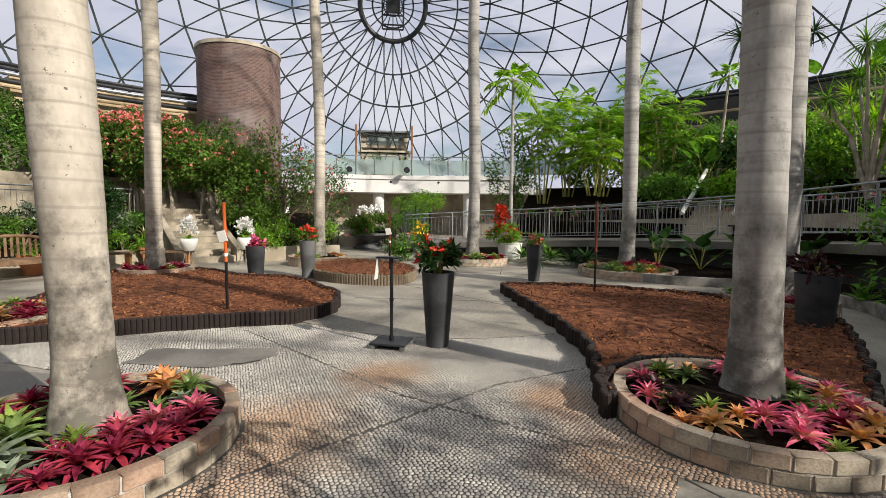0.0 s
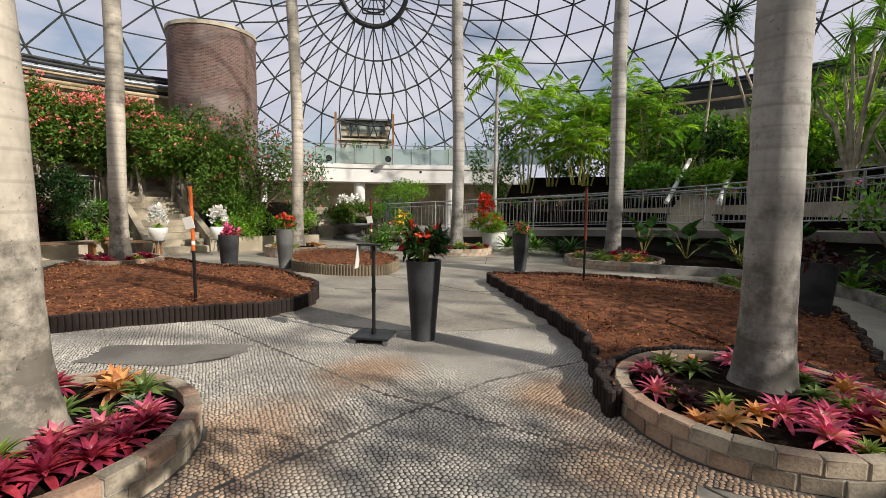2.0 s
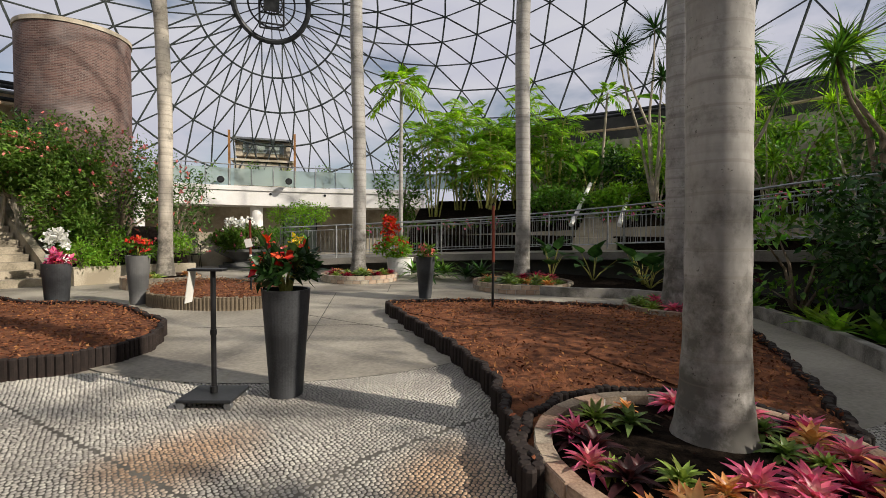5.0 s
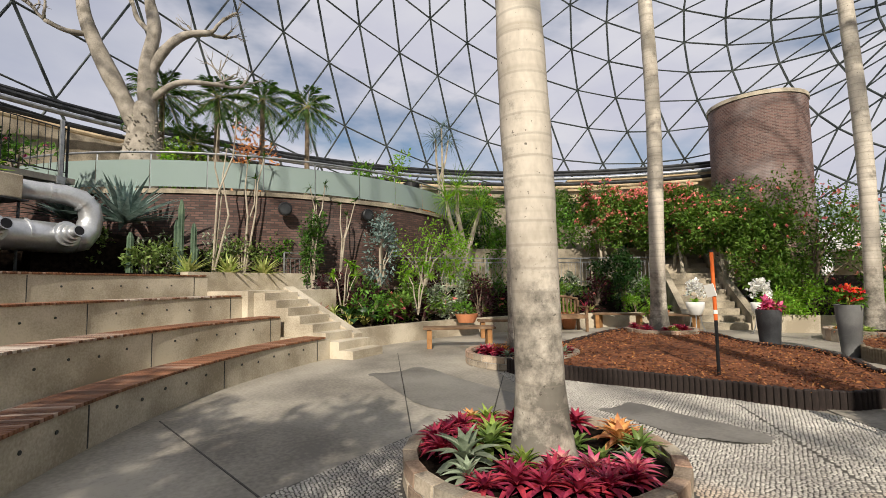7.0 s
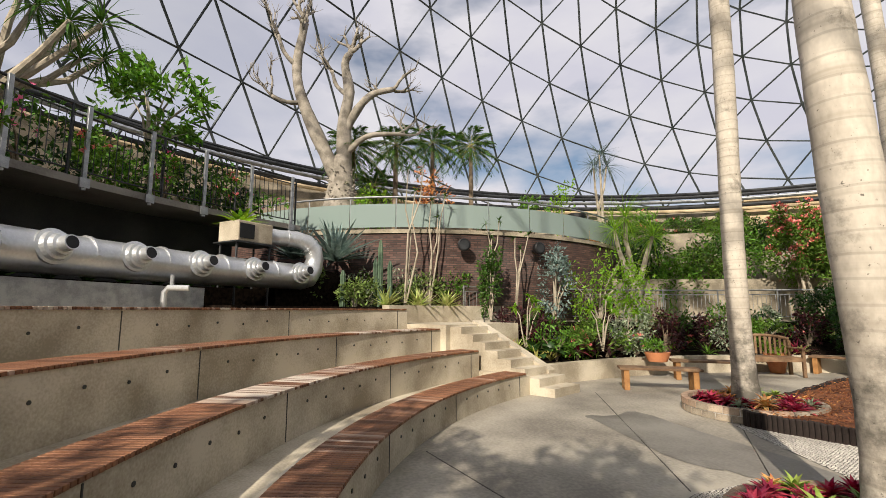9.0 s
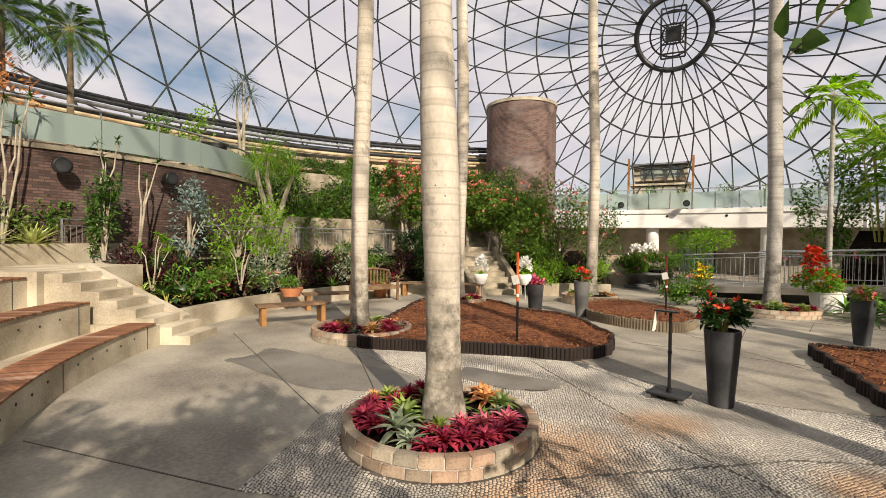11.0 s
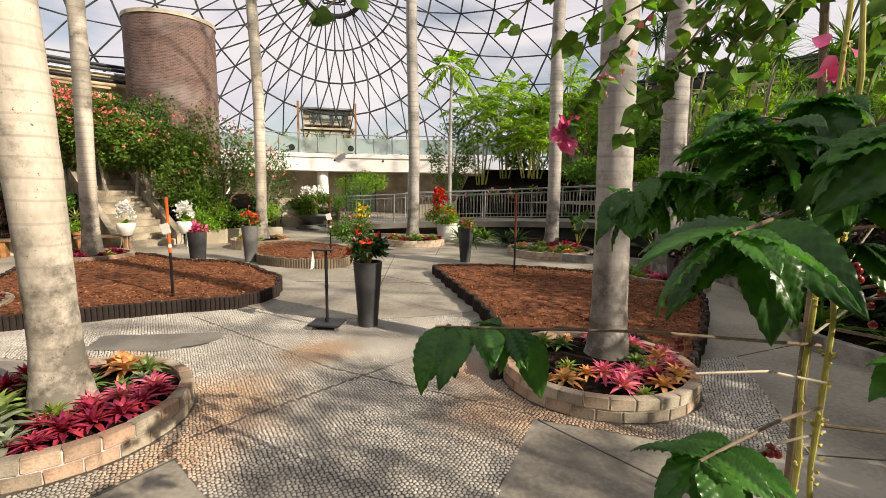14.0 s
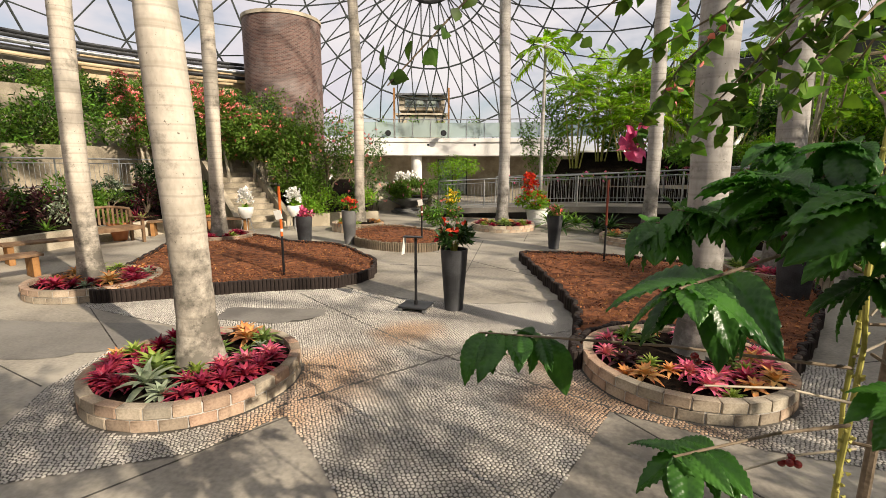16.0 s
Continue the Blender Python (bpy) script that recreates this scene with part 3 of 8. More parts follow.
for rad, w in ((1.92, 0.15), (1.2, 0.05), (0.55, 0.04)):
    th = math.asin(rad / DOME_R)
    pts = [DOME_C + (axis * math.cos(th) + (ex * math.sin(a) - ey * math.cos(a)) * math.sin(th)) * DOME_R for a in (2 * math.pi * k / 40 for k in range(41))]
    tube_bm(hub_bm, pts, w, 8, False)
for k in range(22):
    a = 2 * math.pi * k / 22
    d = ex * math.sin(a) - ey * math.cos(a)
    tube_bm(hub_bm, (HUB + d * 0.2, HUB + d * 1.9 - axis * 0.08), 0.03, 5)
part("hub_ring", hub_bm, DARKMETAL, dome, "dark steel compression ring")
cage = bmesh.new()
for sx in (-0.62, 0.62):
    for dz in (-0.1, 0.35):
        tube_bm(cage, (HUB + ex * sx + ey * 1.35 - axis * dz, HUB + ex * sx - ey * 1.25 - axis * dz), 0.05, 6)
for sy in (-1.25, -1.0, -0.5, 0.5, 1.1, 1.35):
    tube_bm(cage, (HUB - ex * 0.62 + ey * sy - axis * 0.35, HUB + ex * 0.62 + ey * sy - axis * 0.35), 0.05, 6)
box_bm(cage, 0.8, 0.8, 0.5, Matrix.Translation(HUB - axis * 0.3) @ Matrix((ex, ey, -axis)).transposed().to_4x4())
part("fan_cage", cage, DARKMETAL, dome, "dark ventilation fan cage")

# outer walls below the dome
tagged(link("wall_south", arc(21.6, 22.2, 150, 420, 0, 7.0, 60), OLDWALL), "weathered stone perimeter wall under the dome", "wall", kind="structure")
tagged(link("wall_west", arc(20.6, 22.0, 124, 150, 0, 6.9, 30), SANDSTONE), "tan sandstone block wall under the dome", "wall", kind="structure")
rimpipes = tagged(new("rim_pipes"), "dark heating pipes running along the dome rim", "pipes", kind="structure")
for i, (r, z) in enumerate(((20.5, 7.15), (20.3, 6.9), (20.42, 6.62), (20.9, 7.4), (20.25, 6.4))):
    for a0, a1 in ((126, 290), (-60, 60)):
        pts = [(*at_arc(r, a0 + (a1 - a0) * k / 60), z) for k in range(61)]
        part("pipe", tube(pts, 0.085, 8), STEEL if i == 1 else SANDSTONE if i == 4 else DARKMETAL, rimpipes)

# terraces, west side: planted slope, walk with fence, stepped walls
tagged(link("bed_wall_west", arc(8.85, 9.1, 143, 212, 0, 0.40, 40), TIER), "low tan concrete wall edging a planted slope", "wall", kind="structure")
tagged(link("bank_west", arc(9.1, 12.2, 143, 212, 0, 1.15, 40, z1in=0.33), SOIL), "dark soil slope with plants", "soil", kind="structure")
tagged(link("walkway_west", arc(12.2, 13.6, 100, 214, 0, 1.2, 40), TIER), "pale concrete raised walkway", "walkway", kind="structure")
for r0, r1, z in ((13.6, 16.0, 2.5), (16.0, 18.4, 3.7), (18.4, 20.8, 4.9)):
    tagged(link("terrace_wall", arc(r0, r0 + 0.35, 124, 178, 0, z + 0.1, 40), OLDWALL), "weathered stone terrace retaining wall", "wall", kind="structure")
    tagged(link("terrace_soil", arc(r0 + 0.35, r1, 124, 178, 0, z, 40), SOIL), "dark soil of a planted terrace", "soil", kind="structure")

# brick drum with a glass balustrade
DX, DY, DR = -21.5, 2.6, 8.9
drum = lathe([(DR, 0), (DR, 3.66)], 120)
o = link("drum_wall", drum, DRUMBRICK, smooth=False)
o.location = (DX, DY, 0)
tagged(o, "dark red brick curved wall of a raised terrace", "wall", kind="structure")
o = link("drum_coping", lathe([(DR + 0.05, 3.66), (DR + 0.05, 3.77), (DR - 0.6, 3.785)], 120), OLDWALL)
o.location = (DX, DY, 0)
tagged(o, "pale concrete coping on the brick drum", "coping", kind="structure")


def balustrade(name, label, cx, cy, r, a0, a1, z0, z1, n, glass):
    """Glass sheets between slim posts with a handrail, along an arc."""
    th = tagged(new(name), label, "balustrade", kind="structure")
    for i in range(n):
        b0, b1 = a0 + (a1 - a0) * i / n, a0 + (a1 - a0) * (i + 1) / n
        g = (b1 - b0) * 0.01
        bm = bmesh.new()
        rows = []
        for k in range(7):
            b = radians(b0 + g + (b1 - b0 - 2 * g) * k / 6)
            rows.append([bm.verts.new((cx + q * math.cos(b), cy + q * math.sin(b), z)) for q, z in ((r, z0 + 0.05), (r + 0.012, z0 + 0.05), (r + 0.012, z1 - 0.08), (r, z1 - 0.08))])
        for p, q in zip(rows, rows[1:]):
            for k in range(4):
                bm.faces.new((p[k], p[(k + 1) % 4], q[(k + 1) % 4], q[k]))
        part("pane", bm, glass, th)
        b = radians(b0)
        part("post", tube([(cx + (r - 0.03) * math.cos(b), cy + (r - 0.03) * math.sin(b), z0 - 0.1), (cx + (r - 0.03) * math.cos(b), cy + (r - 0.03) * math.sin(b), z1 + 0.12)], 0.022, 6), STEEL, th)
    pts = [(cx + r * math.cos(radians(a0 + (a1 - a0) * k / 60)), cy + r * math.sin(radians(a0 + (a1 - a0) * k / 60)), z1 + 0.12) for k in range(61)]
    part("handrail", tube(pts, 0.03, 8), STEEL, th)
    return th


balustrade("drum_balustrade", "frosted green glass balustrade with steel handrail", DX, DY, DR - 0.05, -65, 75, 3.79, 4.6, 16, FROSTED)

# seating tiers
TIERS = ((8.55, 0.36, 0.22), (9.6, 0.70, 0.58), (10.6, 1.09, 0.96), (11.6, 1.50, 1.42))
for i, (r, zs, zf) in enumerate(TIERS):
    a0, a1 = 218.0, 292.0
    tagged(link("seating_tier", arc(r, r + 0.5, a0, a1, 0, zs, 70), TIER), "cast concrete amphitheatre seating step", "seating", "seating tiers", kind="structure")
    r2 = TIERS[i + 1][0] if i < 3 else 13.95
    tagged(link("tier_floor", arc(r + 0.5, r2, a0, a1, 0, zf, 70), TIER), "concrete landing behind a seating step", "landing", "tier landings", kind="structure")
HOLE = bpy.data.meshes.new("tie_hole")
_b = bmesh.new()
bmesh.ops.create_cone(_b, cap_ends=True, segments=10, radius1=0.016, radius2=0.016, depth=0.012, matrix=Matrix.Rotation(radians(90), 4, "Y"))
_b.to_mesh(HOLE)
_b.free()
HOLE.materials.append(DARKSHADE)
JOINTS = []
for i, (r, zs, zf) in enumerate(TIERS):
    zb = 0.0 if i == 0 else TIERS[i - 1][2]
    jm = bpy.data.meshes.new("joint")
    _b = box(0.008, 0.012, zs - zb - 0.02)
    _b.to_mesh(jm)
    _b.free()
    jm.materials.append(DARKSHADE)
    face = tagged(new("riser_face"), "joints and tie holes in a concrete seating riser", "riser", kind="structure")
    for k in range(30):
        a = 219.5 + k * 2.4
        if k % 6 == 0:
            o = new("joint", jm)
            o.matrix_basis = pose(*at_arc(r - 0.001, a), (zs + zb) / 2, 0, 0, a)
            o.parent = face
        else:
            o = new("tie_hole", HOLE)
            o.matrix_basis = pose(*at_arc(r - 0.001, a), zb + (zs - zb) * (0.68 if k % 2 else 0.62), 0, 0, a)
            o.parent = face
tagged(link("tier_end_wall", arc(8.55, 12.4, 217.2, 218.0, 0, 0.34, 4, z1in=0.34), TIER), "concrete cheek at the foot of the seating", "wall", kind="structure")

# stairs beside the seating
stair = tagged(new("stairs_west"), "weathered concrete steps beside the seating", "stairs", kind="structure")
for i in range(8):
    part("step", arc(8.05 + 0.3 * i, 8.05 + 0.3 * (i + 1), 211.2 if i < 2 else 212.4, 217.2, 0, 0.145 * (i + 1), 6), TIER, stair)
part("landing", arc(10.45, 12.4, 205, 218, 0, 1.2, 10), TIER, stair)
tagged(link("stair_parapet", arc(8.6, 10.6, 210.9, 212.4, 0, 1.28, 4, z1in=0.36), TIER), "sloping concrete parapet beside the steps", "parapet", kind="structure")
tagged(link("upper_bed_wall", arc(12.2, 12.45, 196, 218, 0, 1.62, 20), TIER), "concrete wall of the raised cactus bed", "wall", kind="structure")
tagged(link("upper_bed_soil", arc(12.45, 15.5, 190, 236, 0, 1.58, 30), SOIL), "sandy dark soil of the raised bed", "soil", kind="structure")

# far stairs; steps and cheeks take a duller stone to carry the shade there
stairF = tagged(new("stairs_north"), "tan concrete flight of steps under shrubs, coloured darker for shade", "stairs", kind="structure")
sd = Vector((-0.74, 0.673, 0))
sn = Vector((0.673, 0.74, 0))
for i in range(14):
    c = Vector((-7.35, 12.75, 0)) + sd * (0.38 * i + 0.19)
    part("step", box(1.35, 0.38, 0.17 * (i + 1), Matrix.Translation((*c.xy, 0.085 * (i + 1))) @ Matrix.Rotation(math.atan2(sn.y, sn.x), 4, "Z")), OLDWALL, stairF)
for s in (-0.8, 0.8):
    bm = bmesh.new()
    q = []
    for i in (0, 14):
        for w in (-0.09, 0.09):
            p = Vector((-7.35, 12.75, 0)) + sd * 0.38 * i + sn * (s + w)
            q += [bm.verts.new((p.x, p.y, 0)), bm.verts.new((p.x, p.y, 0.17 * i + 0.35))]
    for f in ((0, 1, 3, 2), (4, 6, 7, 5), (0, 4, 5, 1), (2, 3, 7, 6), (1, 5, 7, 3)):
        bm.faces.new([q[k] for k in f])
    part("cheek_wall", bm, OLDWALL, stairF)
tagged(link("bed_wall_north", arc(7.3, 7.55, 114, 134, 0, 0.42, 20), TIER), "low tan concrete wall edging the shrub bed", "wall", kind="structure")
tagged(link("bank_north", arc(7.55, 12.0, 115, 131, 0, 1.4, 24, z1in=0.36), SOIL), "dark soil bank under shrubs", "soil", kind="structure")

# brick tower
tower = tagged(new("brick_tower"), "round dark red brick tower with a pale cap", "tower", kind="structure")
tower.location = (-12.3, 24.0, 0)
part("shaft", lathe([(2.0, 0), (2.0, 9.45)], 64), TOWERBRICK, tower)
part("cap", lathe([(2.05, 9.45), (2.05, 9.62), (1.6, 9.68)], 64), TIER, tower, "pale concrete cap")

# the north building with its gallery
tagged(link("gallery_slab", arc(21.0, 23.5, 78, 128, 2.65, 3.62, 50), WHITEWALL), "white rendered curved gallery front", "facade", kind="structure")
tagged(link("gallery_edge", arc(20.93, 21.0, 78, 128, 3.46, 3.70, 50), WHITEWALL), "white moulding along the gallery", "moulding", kind="structure")
tagged(link("recess_wall", arc(24.5, 24.8, 70, 128, 0, 3.0, 30), TIER), "shaded tan wall under the gallery", "wall", kind="structure")
tagged(link("recess_ceiling", arc(23.5, 24.8, 70, 128, 2.7, 3.0, 30), WHITEWALL), "white soffit under the gallery", "ceiling", kind="structure")
balustrade("gallery_balustrade", "pale green glass balustrade on the gallery", CX, CY, 21.3, 70, 125, 3.72, 4.75, 18, CLEARGLASS)
for deg in (88, 103.0, 118):
    c = tagged(link("column", lathe([(0.34, 0), (0.34, 2.66)], 24), WHITEWALL, smooth=False), "round white column under the gallery", "column", "gallery columns", kind="structure")
    c.location = (*at_arc(21.6, deg), 0)
doors = tagged(new("door_1"), "dark glazed double door under the gallery", "door", kind="structure")
doors.matrix_basis = pose(*at_arc(24.3, 97.0), 0, 0, 0, 7)
for k in (-1.0, 0.0, 1.0):
    part("door_frame", box(0.07, 0.09, 2.4, pose(k, 0, 1.2)), DARKMETAL, doors)
part("door_frame", box(2.1, 0.09, 0.08, pose(0, 0, 2.42)), DARKMETAL, doors)
for k in (-0.5, 0.5):
    part("pane", box(0.92, 0.02, 2.3, pose(k, 0, 1.2)), CLEARGLASS, doors)
pent = tagged(new("lift_house"), "pale concrete lift house with a glazed front above the gallery", "building", kind="structure")
pent.matrix_basis = pose(-6.1, 31.0, 3.7, 0, 0, 10)
part("wall", box(3.1, 2.2, 1.5, pose(0, 0, 0.75)), TIER, pent)
part("wall", box(3.0, 1.8, 0.9, pose(0, 0.1, 2.35)), TIER, pent)
part("roof", box(3.3, 2.3, 0.10, pose(0, 0, 2.88)), STEEL, pent)
for k in (-0.75, 0.0, 0.75):
    w_ = part("window", box(0.68, 0.06, 0.62, pose(k, -0.83, 2.4)), CLEARGLASS, pent)
    part("window_frame", box(0.05, 0.08, 0.7, pose(k + 0.37, -0.84, 2.4)), STEEL, w_)
part("window", box(1.9, 0.06, 0.7, pose(0, -1.12, 1.0)), CLEARGLASS, pent)
part("ledge", box(3.4, 2.5, 0.12, pose(0, 0, 1.62)), TIER, pent)
for k in (-1.75, 1.75):
    part("post", box(0.12, 0.12, 3.2, pose(k, -1.5, 1.6)), PINE, pent, "tan timber post")


def speaker(x, y, z, rz):
    s = thing("loudspeaker", x, y, z, "round black loudspeaker on a bracket", "loudspeaker", "wall loudspeakers", rz)
    hs_ = part("housing", bmesh_turn(lathe([(0.08, -0.16), (0.15, -0.1), (0.18, 0.0), (0.18, 0.08), (0.15, 0.1)], 20)), BLACK, s)
    part("cone", bmesh_turn(lathe([(0.13, 0.102), (0.05, 0.05), (0.02, 0.075)], 20)), DARKMETAL, hs_)
    part("bracket", box(0.06, 0.3, 0.06, pose(0, 0.2, -0.05)), DARKMETAL, s)
    return s


def bmesh_turn(bm):
    """Lays a turned body on its side, its top facing -y."""
    bmesh.ops.rotate(bm, verts=bm.verts, matrix=Matrix.Rotation(radians(90), 3, "X"))
    return bm


for x, y, z, rz in ((-7.6, 27.85, 3.99, 10), (-4.15, 28.1, 3.98, 8)):
    speaker(x, y, z, rz)
for b in (-0.5, 14.0):
    x, y = DX + (DR + 0.32) * math.cos(radians(b)), DY + (DR + 0.32) * math.sin(radians(b))
    speaker(x, y, 3.3, 90 + b)

# ramp on the east side, with its railings
def ramp_z(a):
    return 0.30 + (1.15 - 0.30) * min(1, max(0, (100 - a) / 95))


# the dark void below the ramp is coloured onto this wall
tagged(link("ramp_wall", arc(9.35, 11.3, 99.5, -24.5, 0.0, 0.12, 60, z1b=1.03), DARKSHADE), "wall under the ramp, near-black to hold its shade", "wall", kind="structure")
tagged(link("ramp", arc(9.0, 11.4, 100, -25, 0.0, 0.32, 60, z1b=1.25, thick=0.2), WETCON), "dark concrete ramp curving up behind the beds", "ramp", kind="structure")


def railing(r, a0, a1, zf, h, name="ramp_railing", label="grey steel ramp railing with upright bars", step=0.13, mat=None, top2=True):
    mat = mat or STEEL
    th = tagged(new(name), label, "railing", kind="structure")
    length = abs(radians(a1 - a0)) * r
    n = int(length / step)
    pp = max(2, int(length / 1.6))
    K = 50
    for h2, w in ((h, 0.024), (0.12, 0.014), (h - 0.14, 0.014)) if top2 else ((h, 0.03), (0.1, 0.016)):
        pts = []
        for k in range(K + 1):
            a = a0 + (a1 - a0) * k / K
            pts.append((*at_arc(r, a), zf(a) + h2))
        part("rail", tube(pts, w, 6), mat, th)
    for k in range(pp + 1):
        a = a0 + (a1 - a0) * k / pp
        part("post", tube([(*at_arc(r, a), zf(a)), (*at_arc(r, a), zf(a) + h)], 0.024, 6), mat, th)
    bm = bmesh.new()
    for k in range(n):
        a = a0 + (a1 - a0) * (k + 0.5) / n
        tube_bm(bm, [(*at_arc(r, a), zf(a) + 0.12), (*at_arc(r, a), zf(a) + h - 0.14)], 0.008, 4, False)
    tagged(part("bars", bm, mat, th), kind="stuff")
    return th


railing(9.1, 98, -22, ramp_z, 1.07)
railing(11.3, 86, -22, lambda a: ramp_z(a) + 0.03, 1.07)
railing(12.3, 140, 206, lambda a: 1.2, 0.95, "walkway_fence", "grey steel fence along the raised walkway")
tagged(link("ramp_parapet", arc(11.42, 11.6, 84, -24, 0.0, 1.02, 60, z1b=2.05), TIER), "pale concrete parapet behind the ramp", "wall", kind="structure")
tagged(link("east_bank", arc(11.4, 14.0, 75, -40, 0.0, 2.3, 50, z1in=1.2), SOIL), "dark soil bank of the palm terrace", "soil", kind="structure")
tagged(link("east_terrace", arc(14.0, 19.0, 72, -60, 0.0, 2.6, 50), SOIL), "dark soil palm terrace", "soil", kind="structure")
tagged(link("east_wall", arc(18.6, 19.2, 62, -60, 0.0, 5.6, 50), TIER), "stained concrete upper wall behind palms", "wall", kind="structure")
tagged(link("east_beam", arc(20.2, 21.4, 68, -60, 5.9, 7.0, 50), DARKSHADE), "grey concrete ring beam under the dome", "beam", kind="structure")

# upper deck behind the seating
tagged(link("upper_deck", arc(14.35, 21.6, 222.5, 300, 3.48, 3.6, 40), WETCON), "concrete upper walkway above the seating", "walkway", kind="structure")
# the gloom beneath the walkway lies in this wall's colour
tagged(link("deck_back_wall", arc(15.6, 16.0, 226.5, 300, 0, 3.48, 40), DARKSHADE), "wall under the upper walkway, near-black to hold its shade", "wall", kind="structure")
tagged(link("under_deck_bed", arc(13.95, 15.6, 227, 300, 0, 1.95, 40), SOIL), "soil bed under the upper walkway", "soil", kind="structure")
railing(14.42, 223.0, 288, lambda a: 3.6, 1.18, "deck_railing", "dark steel railing along the upper walkway", 0.12, DARKMETAL)
for k in range(15):
    x, y = at_arc(14.36, 223.6 + 4.5 * k)
    rp_ = thing("railing_post", x, y, 3.4, "pale galvanised post bolted to the walkway edge", "post", "walkway posts", 223.6 + 4.5 * k)
    part("post", box(0.05, 0.07, 1.4, pose(0, 0, 0.70), 0.006), STEEL, rp_)
    part("bolt_plate", box(0.03, 0.16, 0.16, pose(-0.03, 0, 0.12), 0.004), STEEL, rp_)


# ---- things ----
def mulch_bed(name, outline, material, label, stakes, hs=0.20, jog=0.016):
    """A flat bed of bark inside a palisade of short round stakes."""
    th = tagged(new(name), label, "flower bed")
    pts = [Vector((*p, 0)) for p in outline]
    sm = []
    n = len(pts)
    for i in range(n):
        p0, p1, p2, p3 = pts[i - 1], pts[i], pts[(i + 1) % n], pts[(i + 2) % n]
        for k in range(16):
            t = k / 16
            sm.append(0.5 * ((2 * p1) + (p2 - p0) * t + (2 * p0 - 5 * p1 + 4 * p2 - p3) * t * t + (3 * p1 - p0 - 3 * p2 + p3) * t ** 3))
    if stakes is EDGING:
        # short lengths of edging set a little out of line with one another
        run, bent = 0.0, []
        for a, b, c in zip(sm[-1:] + sm[:-1], sm, sm[1:] + sm[:1]):
            run += (b - a).length
            side = Vector(((c - a).y, -(c - a).x, 0)).normalized()
            bent.append(b + side * (jog * math.sin(run * 15.0) + 0.4 * jog * math.sin(run * 6.1)))
        sm = bent
    cx = sum((p for p in sm), Vector()) / len(sm)
    bm = bmesh.new()
    rows = []
    for f in (1.0, 0.93, 0.8, 0.6, 0.4, 0.2):
        rows.append([bm.verts.new((*(cx + (p - cx) * f).xy, hs - 0.06 + 0.07 * (1 - f) + 0.02 * noise.noise((cx + (p - cx) * f) * 3))) for p in sm])
    for a, b in zip(rows, rows[1:]):
        for k in range(len(sm)):
            bm.faces.new((a[k], a[(k + 1) % len(sm)], b[(k + 1) % len(sm)], b[k]))
    bm.faces.new(rows[-1])
    part("mulch", bm, material, th, "reddish brown shredded bark mulch", smooth=True)
    d, places = 0.0, []
    for a, b in zip(sm, sm[1:] + sm[:1]):
        seg = (b - a).length
        while d < seg:
            places.append(a.lerp(b, d / seg))
            d += 0.062
        d -= seg
    sb = bmesh.new()
    sides = 8
    lo = [sb.verts.new((0.036 * math.cos(2 * math.pi * k / sides), 0.036 * math.sin(2 * math.pi * k / sides), 0.0)) for k in range(sides)]
    hi = [sb.verts.new((0.036 * math.cos(2 * math.pi * k / sides), 0.036 * math.sin(2 * math.pi * k / sides), hs - 0.012)) for k in range(sides)]
    tp = [sb.verts.new((0.026 * math.cos(2 * math.pi * k / sides), 0.026 * math.sin(2 * math.pi * k / sides), hs)) for k in range(sides)]
    for a, b in ((lo, hi), (hi, tp)):
        for k in range(sides):
            sb.faces.new((a[k], a[(k + 1) % sides], b[(k + 1) % sides], b[k]))
    sb.faces.new(tp)
    me = bpy.data.meshes.new("stake")
    sb.to_mesh(me)
    sb.free()
    me.materials.append(stakes)
    places.sort(key=lambda p: p.y)
    rng = random.Random(5)
    rest = bmesh.new()
    for i, p in enumerate(places):
        dz = rng.uniform(-0.012, 0.0) if stakes is EDGING else rng.uniform(-0.03, 0.0)
        if i < 300:
            o = new("stake", me)
            o.location, o.parent = (p.x, p.y, dz), th
        else:
            tube_bm(rest, [(p.x, p.y, 0), (p.x, p.y, hs + dz)], 0.036, 6)
    if rest.verts:
        tagged(part("stakes", rest, stakes, th), kind="stuff")
    else:
        rest.free()
    # loose shreds of bark
    g = np.random.default_rng(7)
    poly = [(p.x, p.y) for p in sm]
    V, F, cnt = [], [], 0
    x0, x1 = min(p[0] for p in poly), max(p[0] for p in poly)
    y0, y1 = min(p[1] for p in poly), max(p[1] for p in poly)
    N = int((x1 - x0) * (y1 - y0) * 420)
    X, Y = g.uniform(x0, x1, N), g.uniform(y0, y1, N)
    ok = inside(poly, X, Y)
    X, Y = X[ok], Y[ok]
    n = len(X)
    D = unit(n, g) * np.array([1, 1, 0.35])
    V, F = leaves(np.stack([X, Y, np.full(n, hs - 0.035) + g.uniform(0, 0.05, n)], 1), D, unit(n, g, 1.5), g.uniform(0.025, 0.06, n), g.uniform(0.012, 0.03, n), 0.1, 2, 0.3)
    tagged(quads("bark_litter", V, F, MULCHBIT, th, smooth=False), kind="stuff")
    return th


def inside(poly, X, Y):
    res = np.zeros(len(X), bool)
    n = len(poly)
    for i in range(n):
        (xa, ya), (xb, yb) = poly[i], poly[(i + 1) % n]
        c = ((ya > Y) != (yb > Y)) & (X < (xb - xa) * (Y - ya) / (yb - ya + 1e-12) + xa)
        res ^= c
    return res


